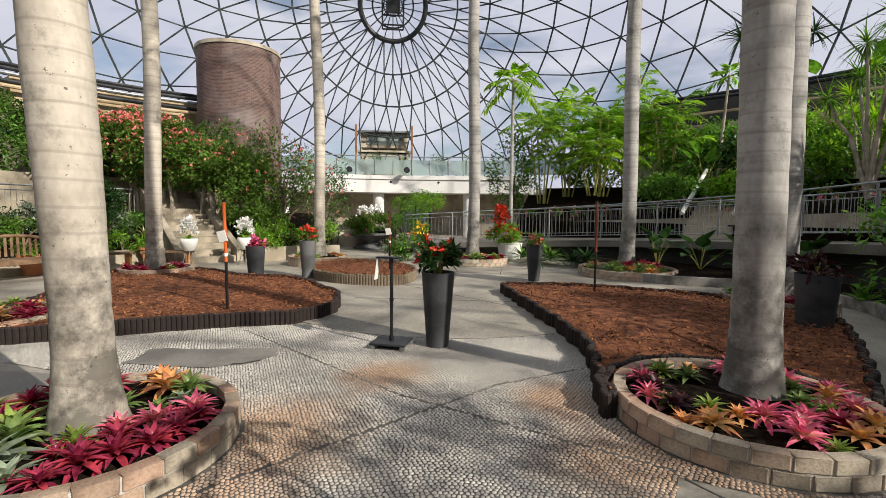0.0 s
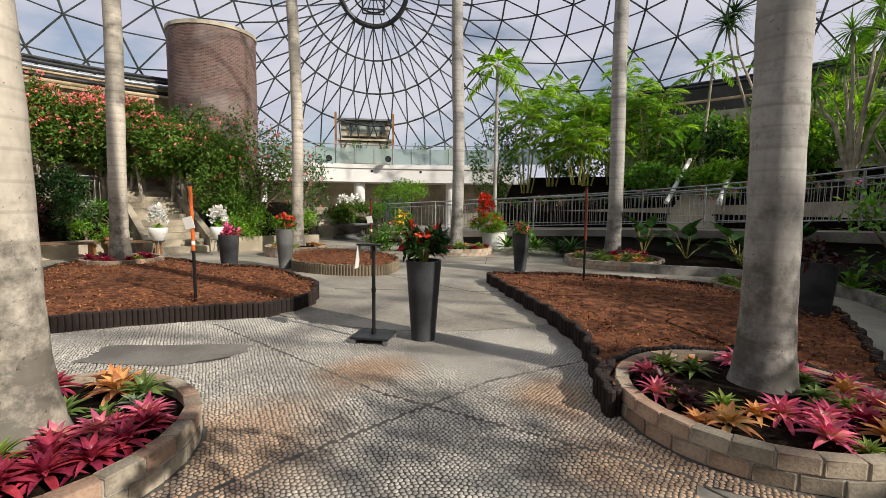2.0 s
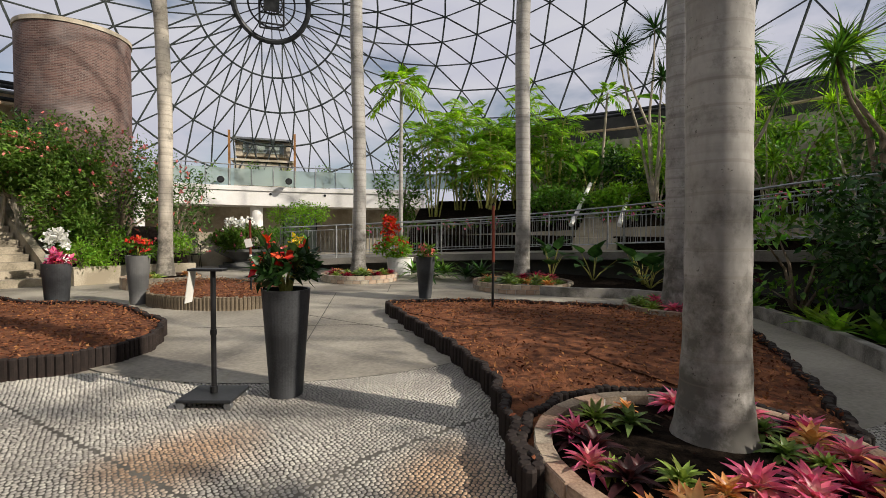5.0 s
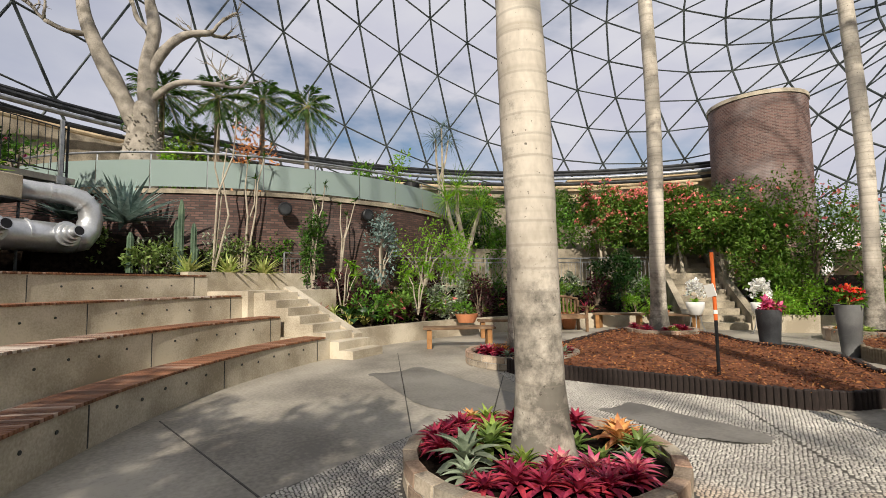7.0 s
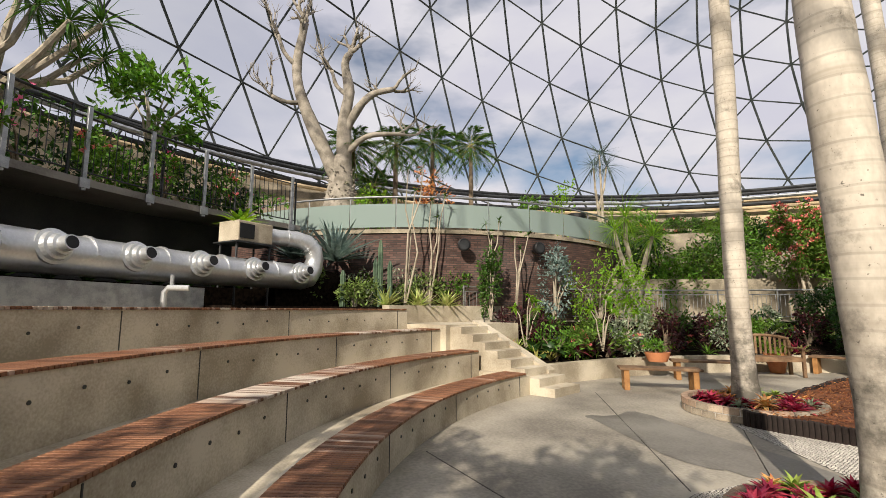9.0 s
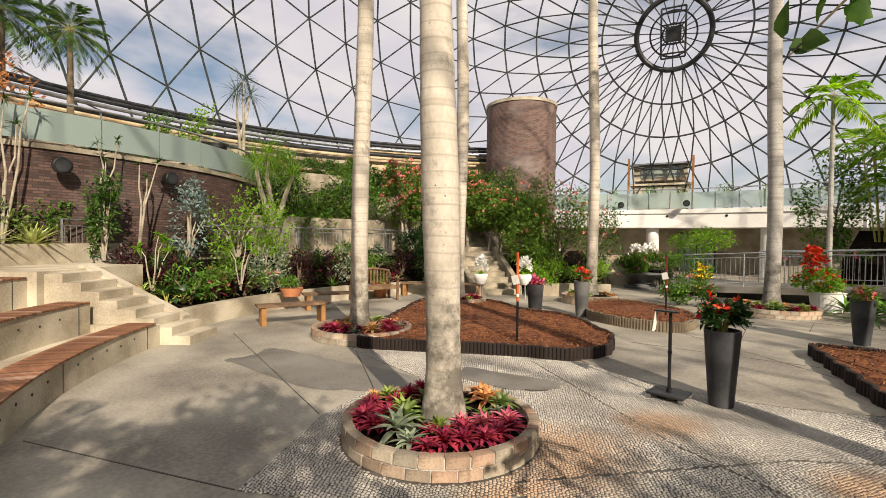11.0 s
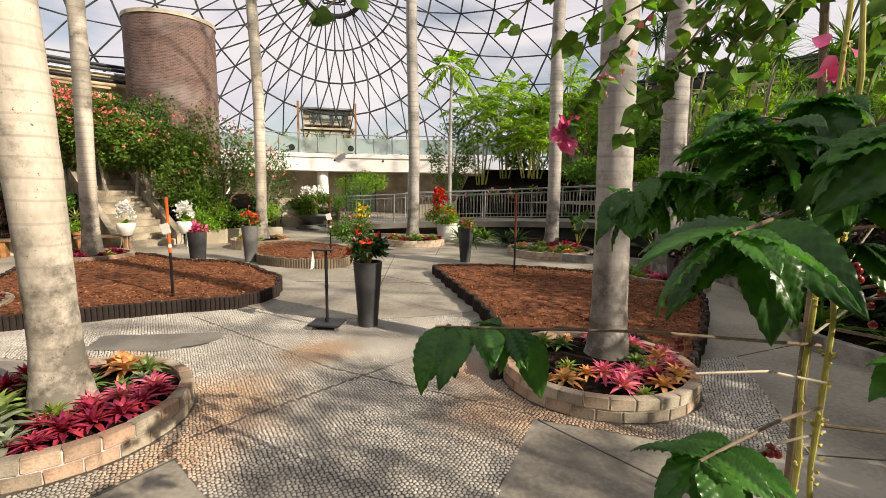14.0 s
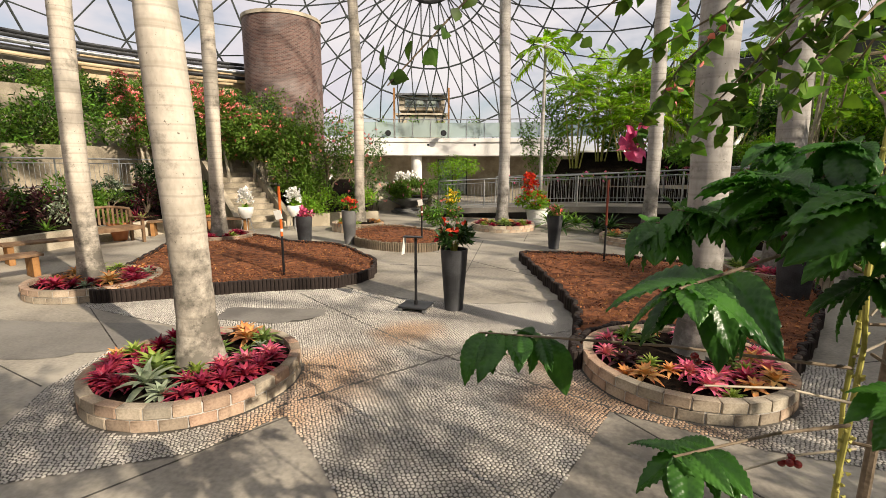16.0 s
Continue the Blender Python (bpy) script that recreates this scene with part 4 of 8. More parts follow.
BED_L = [(-5.35, 4.72), (-4.4, 5.1), (-3.67, 5.53), (-2.9, 5.85), (-2.26, 6.1), (-1.91, 6.71), (-2.08, 7.6), (-2.45, 8.1), (-3.59, 9.3), (-4.8, 9.5), (-5.9, 10.2), (-7.3, 10.3), (-7.6, 9.2), (-6.9, 7.6), (-6.3, 6.3), (-5.9, 5.4)]
BED_R = [(0.74, 8.95), (0.86, 8.1), (1.05, 7.18), (1.28, 6.1), (1.40, 5.28), (1.39, 4.75), (1.29, 4.15), (1.22, 3.75), (1.215, 3.6), (1.27, 3.72), (1.36, 4.1), (1.75, 4.52), (2.3, 4.6), (2.9, 4.35), (3.15, 3.7), (3.46, 4.07), (4.2, 5.17), (4.9, 6.4), (5.2, 7.4), (4.3, 8.2), (3.29, 8.7), (2.27, 9.05), (1.4, 9.1)]
BED_C = [(-3.45, 10.3), (-3.1, 9.8), (-2.44, 9.45), (-1.6, 9.38), (-1.2, 9.9), (-1.3, 11.0), (-2.0, 12.0), (-3.4, 12.6), (-3.9, 11.6)]
mulch_bed("mulch_bed", BED_L, MULCH, "brown bark mulch bed edged with dark round stakes", EDGING)
mulch_bed("mulch_bed", BED_R, MULCH, "brown bark mulch bed edged with dark round stakes", EDGING, 0.20, 0.024)
mulch_bed("mulch_bed", BED_C, MULCH, "bark mulch bed edged with pale half-log stakes", LOGEDGE, 0.24)


def ring_bed(x, y, r, label, courses=2, h=0.1, a0=0.0, a1=360.0, mat=None):
    """A round bed of mortared blocks, each a piece of its own, filled with soil."""
    th = thing("brick_planter", x, y, 0, label, "planter", "round tree beds")
    n = int(2 * math.pi * r / 0.2)
    w = 2 * math.pi * r / n
    rng = random.Random(3)
    meshes = []
    for v in range(4):
        bm = box(w - 0.012, 0.095, h - 0.008, None, 0.008)
        for q in bm.verts:
            q.co += Vector((rng.uniform(-1, 1), rng.uniform(-1, 1), rng.uniform(-1, 1))) * 0.003
        me = bpy.data.meshes.new("block")
        bm.to_mesh(me)
        bm.free()
        me.materials.append(mat or RINGBRICK)
        meshes.append(me)
    full = abs(a1 - a0) >= 359
    for c in range(courses):
        for k in range(n):
            a = 2 * math.pi * (k + 0.5 * (c % 2)) / n
            if not full and not (a0 <= math.degrees(a) % 360 <= a1):
                continue
            o = new("block", meshes[rng.randrange(4)])
            o.matrix_basis = Matrix.Translation((math.cos(a) * (r - 0.05), math.sin(a) * (r - 0.05), h * (c + 0.5))) @ Matrix.Rotation(a + math.pi / 2 + rng.uniform(-0.02, 0.02), 4, "Z")
            o.parent = th
    top = courses * h - 0.012
    if full:
        bm = lathe([(r - 0.09, 0.0), (r - 0.008, 0.0), (r - 0.008, top - 0.006), (r - 0.092, top - 0.006), (r - 0.092, 0.01)], 48)
        part("mortar", bm, MORTAR, th)
    bm = bmesh.new()
    rows = []
    for f in (0.0, 0.25, 0.5, 0.75, 0.9, 1.0):
        rows.append([bm.verts.new(((r - 0.092) * f * math.cos(2 * math.pi * k / 36), (r - 0.092) * f * math.sin(2 * math.pi * k / 36), top - 0.06 + 0.05 * (1 - f) + 0.03 * noise.noise((f * math.cos(k / 5.7) * 9 + x, f * math.sin(k / 5.7) * 9, y)))) for k in range(36)])
    for a, b in zip(rows, rows[1:]):
        for k in range(36):
            bm.faces.new((a[k], a[(k + 1) % 36], b[(k + 1) % 36], b[k]))
    bmesh.ops.remove_doubles(bm, verts=bm.verts, dist=1e-4)
    part("soil", bm, SOIL, th, "dark damp potting soil", smooth=True)
    return th


ring_bed(-2.22, 2.78, 0.90, "round planter of tan concrete blocks round a palm")
ring_bed(2.2, 3.63, 0.90, "round planter of tan concrete blocks round a palm")
ring_bed(-6.0, 5.4, 0.92, "low round planter of tan blocks round a palm")
ring_bed(0.1, 14.0, 1.0, "low round planter of tan blocks round a grey palm", 2, 0.1)
ring_bed(3.9, 11.9, 1.15, "low round planter of tan blocks round a palm", 2, 0.1)
ring_bed(5.1, 8.0, 0.8, "low round planter round a palm in the mulch", 1, 0.22)
ring_bed(-6.9, 9.9, 0.75, "low pale planter round a palm in the mulch", 1, 0.24)
ring_bed(-4.3, 12.9, 0.8, "low pale planter round a palm", 1, 0.26)


def royal_palm(x, y, rb, rm, h, lean, mat, label, bulge=0.0, seed=0):
    """A tall ringed trunk with a flared foot and a feather crown on top."""
    th = thing("royal_palm", x, y, 0.1, label, "palm tree", "royal palms")
    bm = bmesh.new()
    n, sides = 110, 24
    rng = random.Random(seed)
    rows = []
    for i in range(n + 1):
        z = h * (i / n) ** 1.25
        f = z / h
        r = rm + (rb - rm) * math.exp(-z / 0.28) + bulge * math.exp(-((z - 2.2) / 1.3) ** 2) - 0.25 * rm * max(0, f - 0.35)
        r *= 1 + 0.012 * math.sin(z * 21 + seed) * (1 if i % 2 else -1) + rng.uniform(-0.006, 0.006)
        ox, oy = lean[0] * z + 0.04 * math.sin(z * 0.7 + seed), lean[1] * z + 0.03 * math.cos(z * 0.6 + seed)
        rows.append([bm.verts.new((ox + r * math.cos(2 * math.pi * k / sides), oy + r * math.sin(2 * math.pi * k / sides), z)) for k in range(sides)])
    for a, b in zip(rows, rows[1:]):
        for k in range(sides):
            bm.faces.new((a[k], a[(k + 1) % sides], b[(k + 1) % sides], b[k]))
    part("trunk", bm, mat, th, smooth=True)
    g = np.random.default_rng(seed + 11)
    fronds(th, (lean[0] * h, lean[1] * h, h), g, 13, 2.6, L_PALM, 26, 0.55, 0.045)
    return th


def fronds(parent, top, g, n, length, material, pairs=22, leaflet=0.4, width=0.03, lift=(-0.25, 1.2), droop=0.55, name="crown"):
    """Feather fronds: arched ribs with leaflets along both sides."""
    bm = bmesh.new()
    Ps, Ds, Us, Ls = [], [], [], []
    for i in range(n):
        a = i * 2.4 + g.uniform(0, 0.5)
        e = lift[0] + (lift[1] - lift[0]) * (i + 0.5) / n
        d = np.array([math.cos(a) * math.cos(e), math.sin(a) * math.cos(e), math.sin(e)])
        s = np.array([-math.sin(a), math.cos(a), 0])
        up = np.cross(d, s) * -1
        up = up if up[2] > 0 else -up
        ll = length * g.uniform(0.85, 1.1)
        rib = [np.array(top) + d * ll * t - np.array([0, 0, 1]) * droop * ll * t * t for t in np.linspace(0, 1, 7)]
        tube_bm(bm, rib, [0.022 * length / 2.6 * (1 - 0.8 * t) for t in np.linspace(0, 1, 7)], 4, False)
        for t in np.linspace(0.18, 1.0, pairs):
            p = np.array(top) + d * ll * t - np.array([0, 0, 1]) * droop * ll * t * t
            tan = d - np.array([0, 0, 2 * droop * t])
            tan /= np.linalg.norm(tan)
            for sg in (-1, 1):
                Ps.append(p)
                Ds.append(s * sg + tan * 0.75 + np.array([0, 0, g.uniform(-0.25, 0.15)]))
                Us.append(up + g.normal(0, 0.2, 3))
                Ls.append(leaflet * (1.15 - abs(t - 0.45)) * g.uniform(0.85, 1.1))
    V, F = leaves(Ps, Ds, Us, Ls, width, 0.35, 2, 0.3)
    tagged(part("rib", bm, GREENSTEM, parent), kind="stuff")
    return tagged(quads(name, V, F, material, parent), kind="stuff")


royal_palm(-2.23, 2.78, 0.245, 0.145, 11.5, (-0.015, 0.0), TRUNK, "tall pale royal palm with a ringed smooth trunk", 0.03, 1)
royal_palm(2.36, 3.87, 0.24, 0.165, 11.8, (0.0, 0.0), TRUNKGREY, "tall pale grey royal palm with ring scars", 0.0, 2)
royal_palm(-6.06, 5.42, 0.23, 0.155, 12.0, (0.0, 0.0), TRUNK, "tall pale royal palm with a smooth trunk", 0.0, 3)
royal_palm(-6.9, 9.9, 0.27, 0.165, 12.0, (0.0, 0.0), TRUNK, "tall tan royal palm at the mulch bed", 0.0, 4)
royal_palm(-4.28, 13.1, 0.26, 0.15, 12.4, (-0.01, 0.0), TRUNK, "slim tan royal palm", 0.0, 5)
royal_palm(0.05, 14.95, 0.26, 0.18, 12.4, (-0.005, 0.0), TRUNKGREY, "slim grey royal palm with dark ring scars", 0.0, 6)
royal_palm(4.15, 12.8, 0.26, 0.18, 12.4, (0.0, 0.0), TRUNKGREY, "tall pale royal palm beside the ramp", 0.0, 7)
royal_palm(5.05, 7.95, 0.30, 0.22, 12.0, (0.0, 0.0), TRUNKGREY, "thick grey royal palm in the mulch bed", 0.0, 8)


def tall_pot(x, y, h, rt, rb, mat, label):
    th = thing("tall_planter", x, y, 0, label, "plant pot", "tall tapered pots")
    part("pot", lathe([(rb * 0.96, 0), (rb, 0.012), (rb + (rt - rb) * 0.5, h * 0.5), (rt, h - 0.01), (rt, h), (rt - 0.018, h), (rt - 0.022, h - 0.05)], 40), mat, th, smooth=False)
    part("soil", lathe([(rt - 0.024, h - 0.06), (rt - 0.024, h - 0.045)], 24), SOIL, th)
    return th


tall_pot(-0.21, 5.30, 0.85, 0.185, 0.125, POT, "tall tapered charcoal pot on the plaza")
tall_pot(1.47, 10.5, 0.82, 0.19, 0.12, POT, "tall tapered charcoal pot beside the mulch bed")
tall_pot(-4.55, 9.75, 0.75, 0.2, 0.15, POT, "tapered charcoal pot behind the mulch bed")
tall_pot(-3.6, 10.3, 0.85, 0.19, 0.13, POTGREY, "tall tapered grey concrete pot")
tall_pot(4.47, 6.24, 0.80, 0.24, 0.18, POT, "wide charcoal pot at the edge of the mulch")


def sign_stand(x, y, rz):
    th = thing("sign_stand", x, y, 0, "black wheeled stand with a small sheet of paper", "stand", rz=rz)
    part("base_plate", box(0.40, 0.34, 0.025, pose(0, 0, 0.065), 0.006), DARKMETAL, th)
    part("pole", tube([(0, 0, 0.07), (0, 0, 1.0)], 0.019, 12), BLACK, th)
    part("collar", tube([(0, 0, 0.08), (0, 0, 0.13)], 0.028, 12), BLACK, th)
    part("collar", tube([(0, 0, 0.52), (0, 0, 0.56)], 0.024, 12), BLACK, th)
    hb = part("head_bar", box(0.26, 0.10, 0.018, pose(-0.04, 0, 1.01), 0.004), BLACK, th)
    part("paper", box(0.006, 0.10, 0.24, pose(-0.17, 0.0, 0.88, 0, 8, 0)), PAPER, hb, "white hanging sheet")
    for sx in (-0.17, 0.17):
        for sy in (-0.14, 0.14):
            w = part("castor", bmesh_turn(lathe([(0.026, -0.02), (0.03, -0.014), (0.03, 0.014), (0.026, 0.02)], 16)), STEEL, th, "pale grey castor")
            w.location = (sx, sy, 0.03)
    return th


sign_stand(-0.72, 5.2, -8)


def marker_pole(x, y, h, top, label, paper=False):
    th = thing("marker_pole", x, y, 0.12, label, "pole", "marker poles")
    part("lower_tube", tube([(0, 0, 0), (0, 0, h * 0.45)], 0.020, 10), BLACK, th)
    ut = part("upper_tube", tube([(0, 0, h * 0.45), (-0.01, 0, h - 0.03)], 0.022, 10), top, th)
    part("cap", tube([(-0.01, 0, h - 0.03), (-0.01, 0, h)], 0.025, 10), BLACK, th)
    if paper:
        part("tag", box(0.12, 0.01, 0.15, pose(-0.03, -0.03, h * 0.68, 8, -12, 0)), PAPER, ut, "white card tied on")
        part("tape", tube([(0, 0, h * 0.5), (0, 0, h * 0.53)], 0.024, 10), PAPER, th)
    return th


RUST = surf("rust_red_plastic", (0.10, 0.02, 0.012), (0.16, 0.035, 0.02), rough=0.5, bump=0.0)
marker_pole(-3.2, 6.2, 1.53, ORANGE, "orange and black marker pole with a white card", True)
marker_pole(2.28, 8.4, 1.62, RUST, "dark red and black marker pole in the mulch")
marker_pole(-1.75, 10.4, 1.4, RUST, "dark red marker pole in the small mulch bed", True)


def slab_bench(x, y, rz, w=1.45):
    th = thing("bench", x, y, 0, "plain dark timber bench on orange block legs", "bench", "plain benches", rz)
    for k in range(4):
        part("seat_board", box(w, 0.105, 0.045, pose(0, -0.165 + 0.11 * k, 0.40), 0.006), TEAK, th)
    for sx in (-w / 2 + 0.12, w / 2 - 0.12):
        for sy in (-0.13, 0, 0.13):
            part("leg", box(0.10, 0.12, 0.375, pose(sx, sy, 0.188), 0.006), PINE, th)
    return th


slab_bench(-8.05, 5.35, 66)
slab_bench(-9.0, 7.2, 62)
slab_bench(-9.05, 10.9, 30, 1.3)
slab_bench(-7.9, 11.7, 25, 1.2)


def armchair_bench(x, y, rz):
    th = thing("garden_bench", x, y, 0, "brown slatted wooden garden bench with an arched back", "bench", rz=rz)
    for sx in (-0.62, 0.62):
        part("leg", box(0.065, 0.065, 0.62, pose(sx, -0.26, 0.31), 0.005), TEAK, th)
        part("leg", box(0.065, 0.065, 0.80, pose(sx, 0.26, 0.40), 0.005), TEAK, th)
        part("armrest", box(0.09, 0.64, 0.035, pose(sx, 0.0, 0.635), 0.008), TEAK, th)
    for k in range(6):
        part("seat_slat", box(1.22, 0.08, 0.022, pose(0, -0.24 + 0.095 * k, 0.43), 0.004), TEAK, th)
    part("seat_rail", box(1.2, 0.03, 0.08, pose(0, -0.27, 0.38), 0.004), TEAK, th)
    for k in range(11):
        u = (k - 5) / 5
        hh = 0.33 + 0.09 * (1 - u * u)
        part("back_slat", box(0.05, 0.018, hh, pose(u * 0.54, 0.27, 0.48 + hh / 2), 0.003), TEAK, th)
    pts = [(u * 0.63, 0.27, 0.83 + 0.09 * (1 - u * u)) for u in [i / 6 - 1 for i in range(13)]]
    part("top_rail", tube(pts, 0.035, 8), TEAK, th)
    return th


armchair_bench(-9.35, 9.1, 72)


# ---- plants ----
def bromeliad(x, y, z, size, mat, label, n=22, seed=0, w=0.22):
    g = np.random.default_rng(seed)
    th = thing("bromeliad", x, y, z, label, "bromeliad", "bromeliads", float(g.uniform(0, 360)))
    rosette("leaves", th, g, n, size, size * w, mat, (0.15, 1.45), 0.5, 6, 0.55, 0.8)
    return th


BROMS = {
    "magenta": (L_MAGENTA, "dark magenta bromeliad rosette in soil", 32, 0.23),
    "pink": (L_PINK, "pink bromeliad rosette in soil", 28, 0.24),
    "orange": (L_ORANGE, "orange and yellow bromeliad rosette in soil", 22, 0.28),
    "lime": (L_LIME, "bright lime green bromeliad rosette in soil", 30, 0.22),
    "green": (L_BROMELIAD, "green bromeliad rosette in soil", 26, 0.25),
    "silver": (L_SILVER, "large silver grey bromeliad rosette in soil", 18, 0.24),
    "maroon": (L_MAROON, "dark maroon bromeliad rosette in soil", 18, 0.30),
}
MASTERS = {}


def plant_brom(kind, x, y, z, size, seed):
    """Three originals of each colour, then copies."""
    mat, label, n, w = BROMS[kind]
    key = (kind, seed % 3)
    g = random.Random(seed)
    if key not in MASTERS:
        MASTERS[key] = bromeliad(x, y, z, size, mat, label, n, seed, w)
        MASTERS[key]["size"] = size
        return
    m = MASTERS[key]
    o = copy_thing(m, pose(x, y, z, g.uniform(-8, 8), g.uniform(-8, 8), g.uniform(0, 360)))
    f = size / m["size"]
    o.scale = (f, f, f * g.uniform(0.85, 1.15))


def fill_ring(cx, cy, r, z, kinds, count, size, seed, trunk=0.3, a0=0, a1=360):
    g = random.Random(seed)
    placed = []
    for i in range(count * 30):
        if len(placed) >= count:
            break
        a, q = radians(g.uniform(a0, a1)), math.sqrt(g.uniform((trunk / r) ** 2, 0.86 ** 2)) * r
        x, y = cx + q * math.cos(a), cy + q * math.sin(a)
        if all(math.hypot(x - u, y - v) > size * 0.72 for u, v in placed):
            placed.append((x, y))
            plant_brom(g.choice(kinds), x, y, z, size * g.uniform(0.75, 1.15), seed * 100 + i)


# planter with the pale palm
for k, (a, q, kind, s) in enumerate((
    (-35, 0.62, "magenta", 0.2), (-20, 0.66, "magenta", 0.2), (-5, 0.66, "magenta", 0.19), (10, 0.68, "magenta", 0.18), (-50, 0.6, "magenta", 0.2), (-28, 0.45, "magenta", 0.19),
    (22, 0.62, "pink", 0.2), (5, 0.45, "pink", 0.19), (-62, 0.72, "magenta", 0.16), (200, 0.7, "magenta", 0.2), (215, 0.68, "magenta", 0.2), (228, 0.7, "magenta", 0.19),
    (242, 0.64, "magenta", 0.19), (190, 0.5, "magenta", 0.18), (222, 0.48, "magenta", 0.19), (262, 0.52, "silver", 0.33), (285, 0.66, "silver", 0.2), (235, 0.33, "green", 0.26),
    (205, 0.36, "lime", 0.24), (178, 0.68, "lime", 0.2), (160, 0.6, "magenta", 0.2), (145, 0.66, "magenta", 0.2), (130, 0.56, "magenta", 0.2), (118, 0.68, "magenta", 0.18),
    (150, 0.38, "green", 0.22), (-55, 0.32, "lime", 0.17), (75, 0.6, "orange", 0.24), (60, 0.66, "green", 0.2), (45, 0.55, "silver", 0.14), (32, 0.4, "green", 0.15), (185, 0.78, "orange", 0.16), (90, 0.72, "orange", 0.2), (-12, 0.3, "pink", 0.16))):
    plant_brom(kind, -2.22 + q * math.cos(radians(a)), 2.78 + q * math.sin(radians(a)), 0.175, s * 0.88, 500 + k)
# planter with the grey palm
for k, (a, q, kind, s) in enumerate((
    (185, 0.7, "pink", 0.17), (170, 0.6, "maroon", 0.2), (155, 0.68, "pink", 0.18), (200, 0.62, "maroon", 0.18), (228, 0.66, "orange", 0.2), (215, 0.42, "lime", 0.16), (240, 0.42, "orange", 0.15),
    (262, 0.35, "pink", 0.19), (270, 0.64, "pink", 0.21), (283, 0.48, "pink", 0.18), (298, 0.42, "pink", 0.2), (300, 0.7, "orange", 0.2), (312, 0.56, "magenta", 0.18), (325, 0.72, "orange", 0.2),
    (335, 0.5, "lime", 0.13), (345, 0.68, "pink", 0.2), (0, 0.6, "orange", 0.18), (10, 0.72, "pink", 0.21), (22, 0.5, "green", 0.18), (35, 0.62, "pink", 0.22), (50, 0.45, "lime", 0.16), (120, 0.45, "green", 0.2), (132, 0.62, "lime", 0.2), (70, 0.66, "pink", 0.2), (350, 0.38, "green", 0.17))):
    plant_brom(kind, 2.2 + q * math.cos(radians(a)), 3.63 + q * math.sin(radians(a)), 0.175, s * 0.86, 700 + k)
fill_ring(-2.22, 2.78, 0.88, 0.15, ("magenta", "magenta", "green", "magenta"), 12, 0.13, 21)
fill_ring(2.2, 3.63, 0.88, 0.15, ("pink", "lime", "maroon", "orange"), 12, 0.13, 22, 0.45)
fill_ring(-6.0, 5.4, 0.9, 0.16, ("magenta", "lime", "green", "orange", "magenta", "silver"), 22, 0.2, 11)
fill_ring(0.1, 14.0, 0.95, 0.16, ("magenta", "lime", "green", "orange"), 16, 0.22, 12)
fill_ring(3.9, 11.9, 1.1, 0.16, ("magenta", "lime", "green", "orange", "silver"), 20, 0.24, 13)
fill_ring(5.1, 8.0, 0.78, 0.18, ("magenta", "pink", "lime", "green"), 16, 0.22, 14)
fill_ring(-6.9, 9.9, 0.75, 0.2, ("magenta", "lime", "magenta", "green"), 14, 0.2, 15)
fill_ring(-4.3, 12.9, 0.8, 0.22, ("magenta", "lime", "orange"), 12, 0.2, 16)


def shrub(name, x, y, z, size, n, leaf, mat, label, category="shrub", seed=0, flower=None, nf=0, fsize=0.06, stems=7, stem_mat=None, group="", clumps=14, wide=0.4, hollow=0.55, fup=0.0):
    """A bush: stems that fork from the ground into many clumps of leaves, with gaps between them."""
    g = np.random.default_rng(seed + 100)
    th = thing(name, x, y, z, label, category, group)
    sx, sy, sz = size
    C = unit(clumps, g, 0.25) * (g.uniform(hollow, 1.0, clumps)[:, None]) * np.array([sx, sy, sz * 0.5]) + np.array([0, 0, sz * 0.5])
    C[:, 2] = np.clip(C[:, 2], 0.12 * sz, None)
    for c in C[: max(stems, 3)] if stems else ():
        mid = c * np.array([0.35, 0.35, 0.55])
        part("stem", tube([(0.05 * c[0], 0.05 * c[1], -0.05), tuple(mid), tuple(c)], [0.016 + 0.012 * sz, 0.012 + 0.006 * sz, 0.006], 5), stem_mat or BARK, th)
    w = g.integers(0, clumps, n)
    rad = np.array([sx, sy, sz * 0.6]) * wide
    off = unit(n, g) * (g.random(n) ** 0.4)[:, None] * rad
    P = C[w] + off
    P[:, 2] = np.maximum(P[:, 2], 0.03)
    out = P - np.array([0, 0, sz * 0.35])
    D = out / (np.linalg.norm(out, axis=1, keepdims=True) + 1e-6) * 0.6 + unit(n, g) * 0.8
    V, F = leaves(P, D, unit(n, g, 1.3), leaf * g.uniform(0.6, 1.3, n), leaf * 0.5 * g.uniform(0.7, 1.2, n), 0.25, 2, 0.2)
    tagged(quads("foliage", V, F, mat, th), kind="stuff")
    if flower is not None:
        wi = g.integers(0, clumps, nf)
        fo = unit(nf, g, 0.6 + fup)
        Q = C[wi] + fo * rad * 1.02
        Q = np.repeat(Q, 5, 0)
        k = len(Q)
        V, F = leaves(Q, unit(k, g, 0.5), unit(k, g, 1.0), fsize * g.uniform(0.7, 1.2, k), fsize * 0.8, 0.2, 2, 0.2)
        tagged(quads("blossom", V, F, flower, th), kind="stuff")
    return th


def strap_plant(name, x, y, z, n, L, W, mat, label, category="plant", seed=0, lift=(0.5, 1.4), bend=0.35, group="", fold=0.3):
    g = np.random.default_rng(seed + 300)
    th = thing(name, x, y, z, label, category, group, float(g.uniform(0, 360)))
    rosette("leaves", th, g, n, L, W, mat, lift, bend, 5, fold, 0.5)
    return th


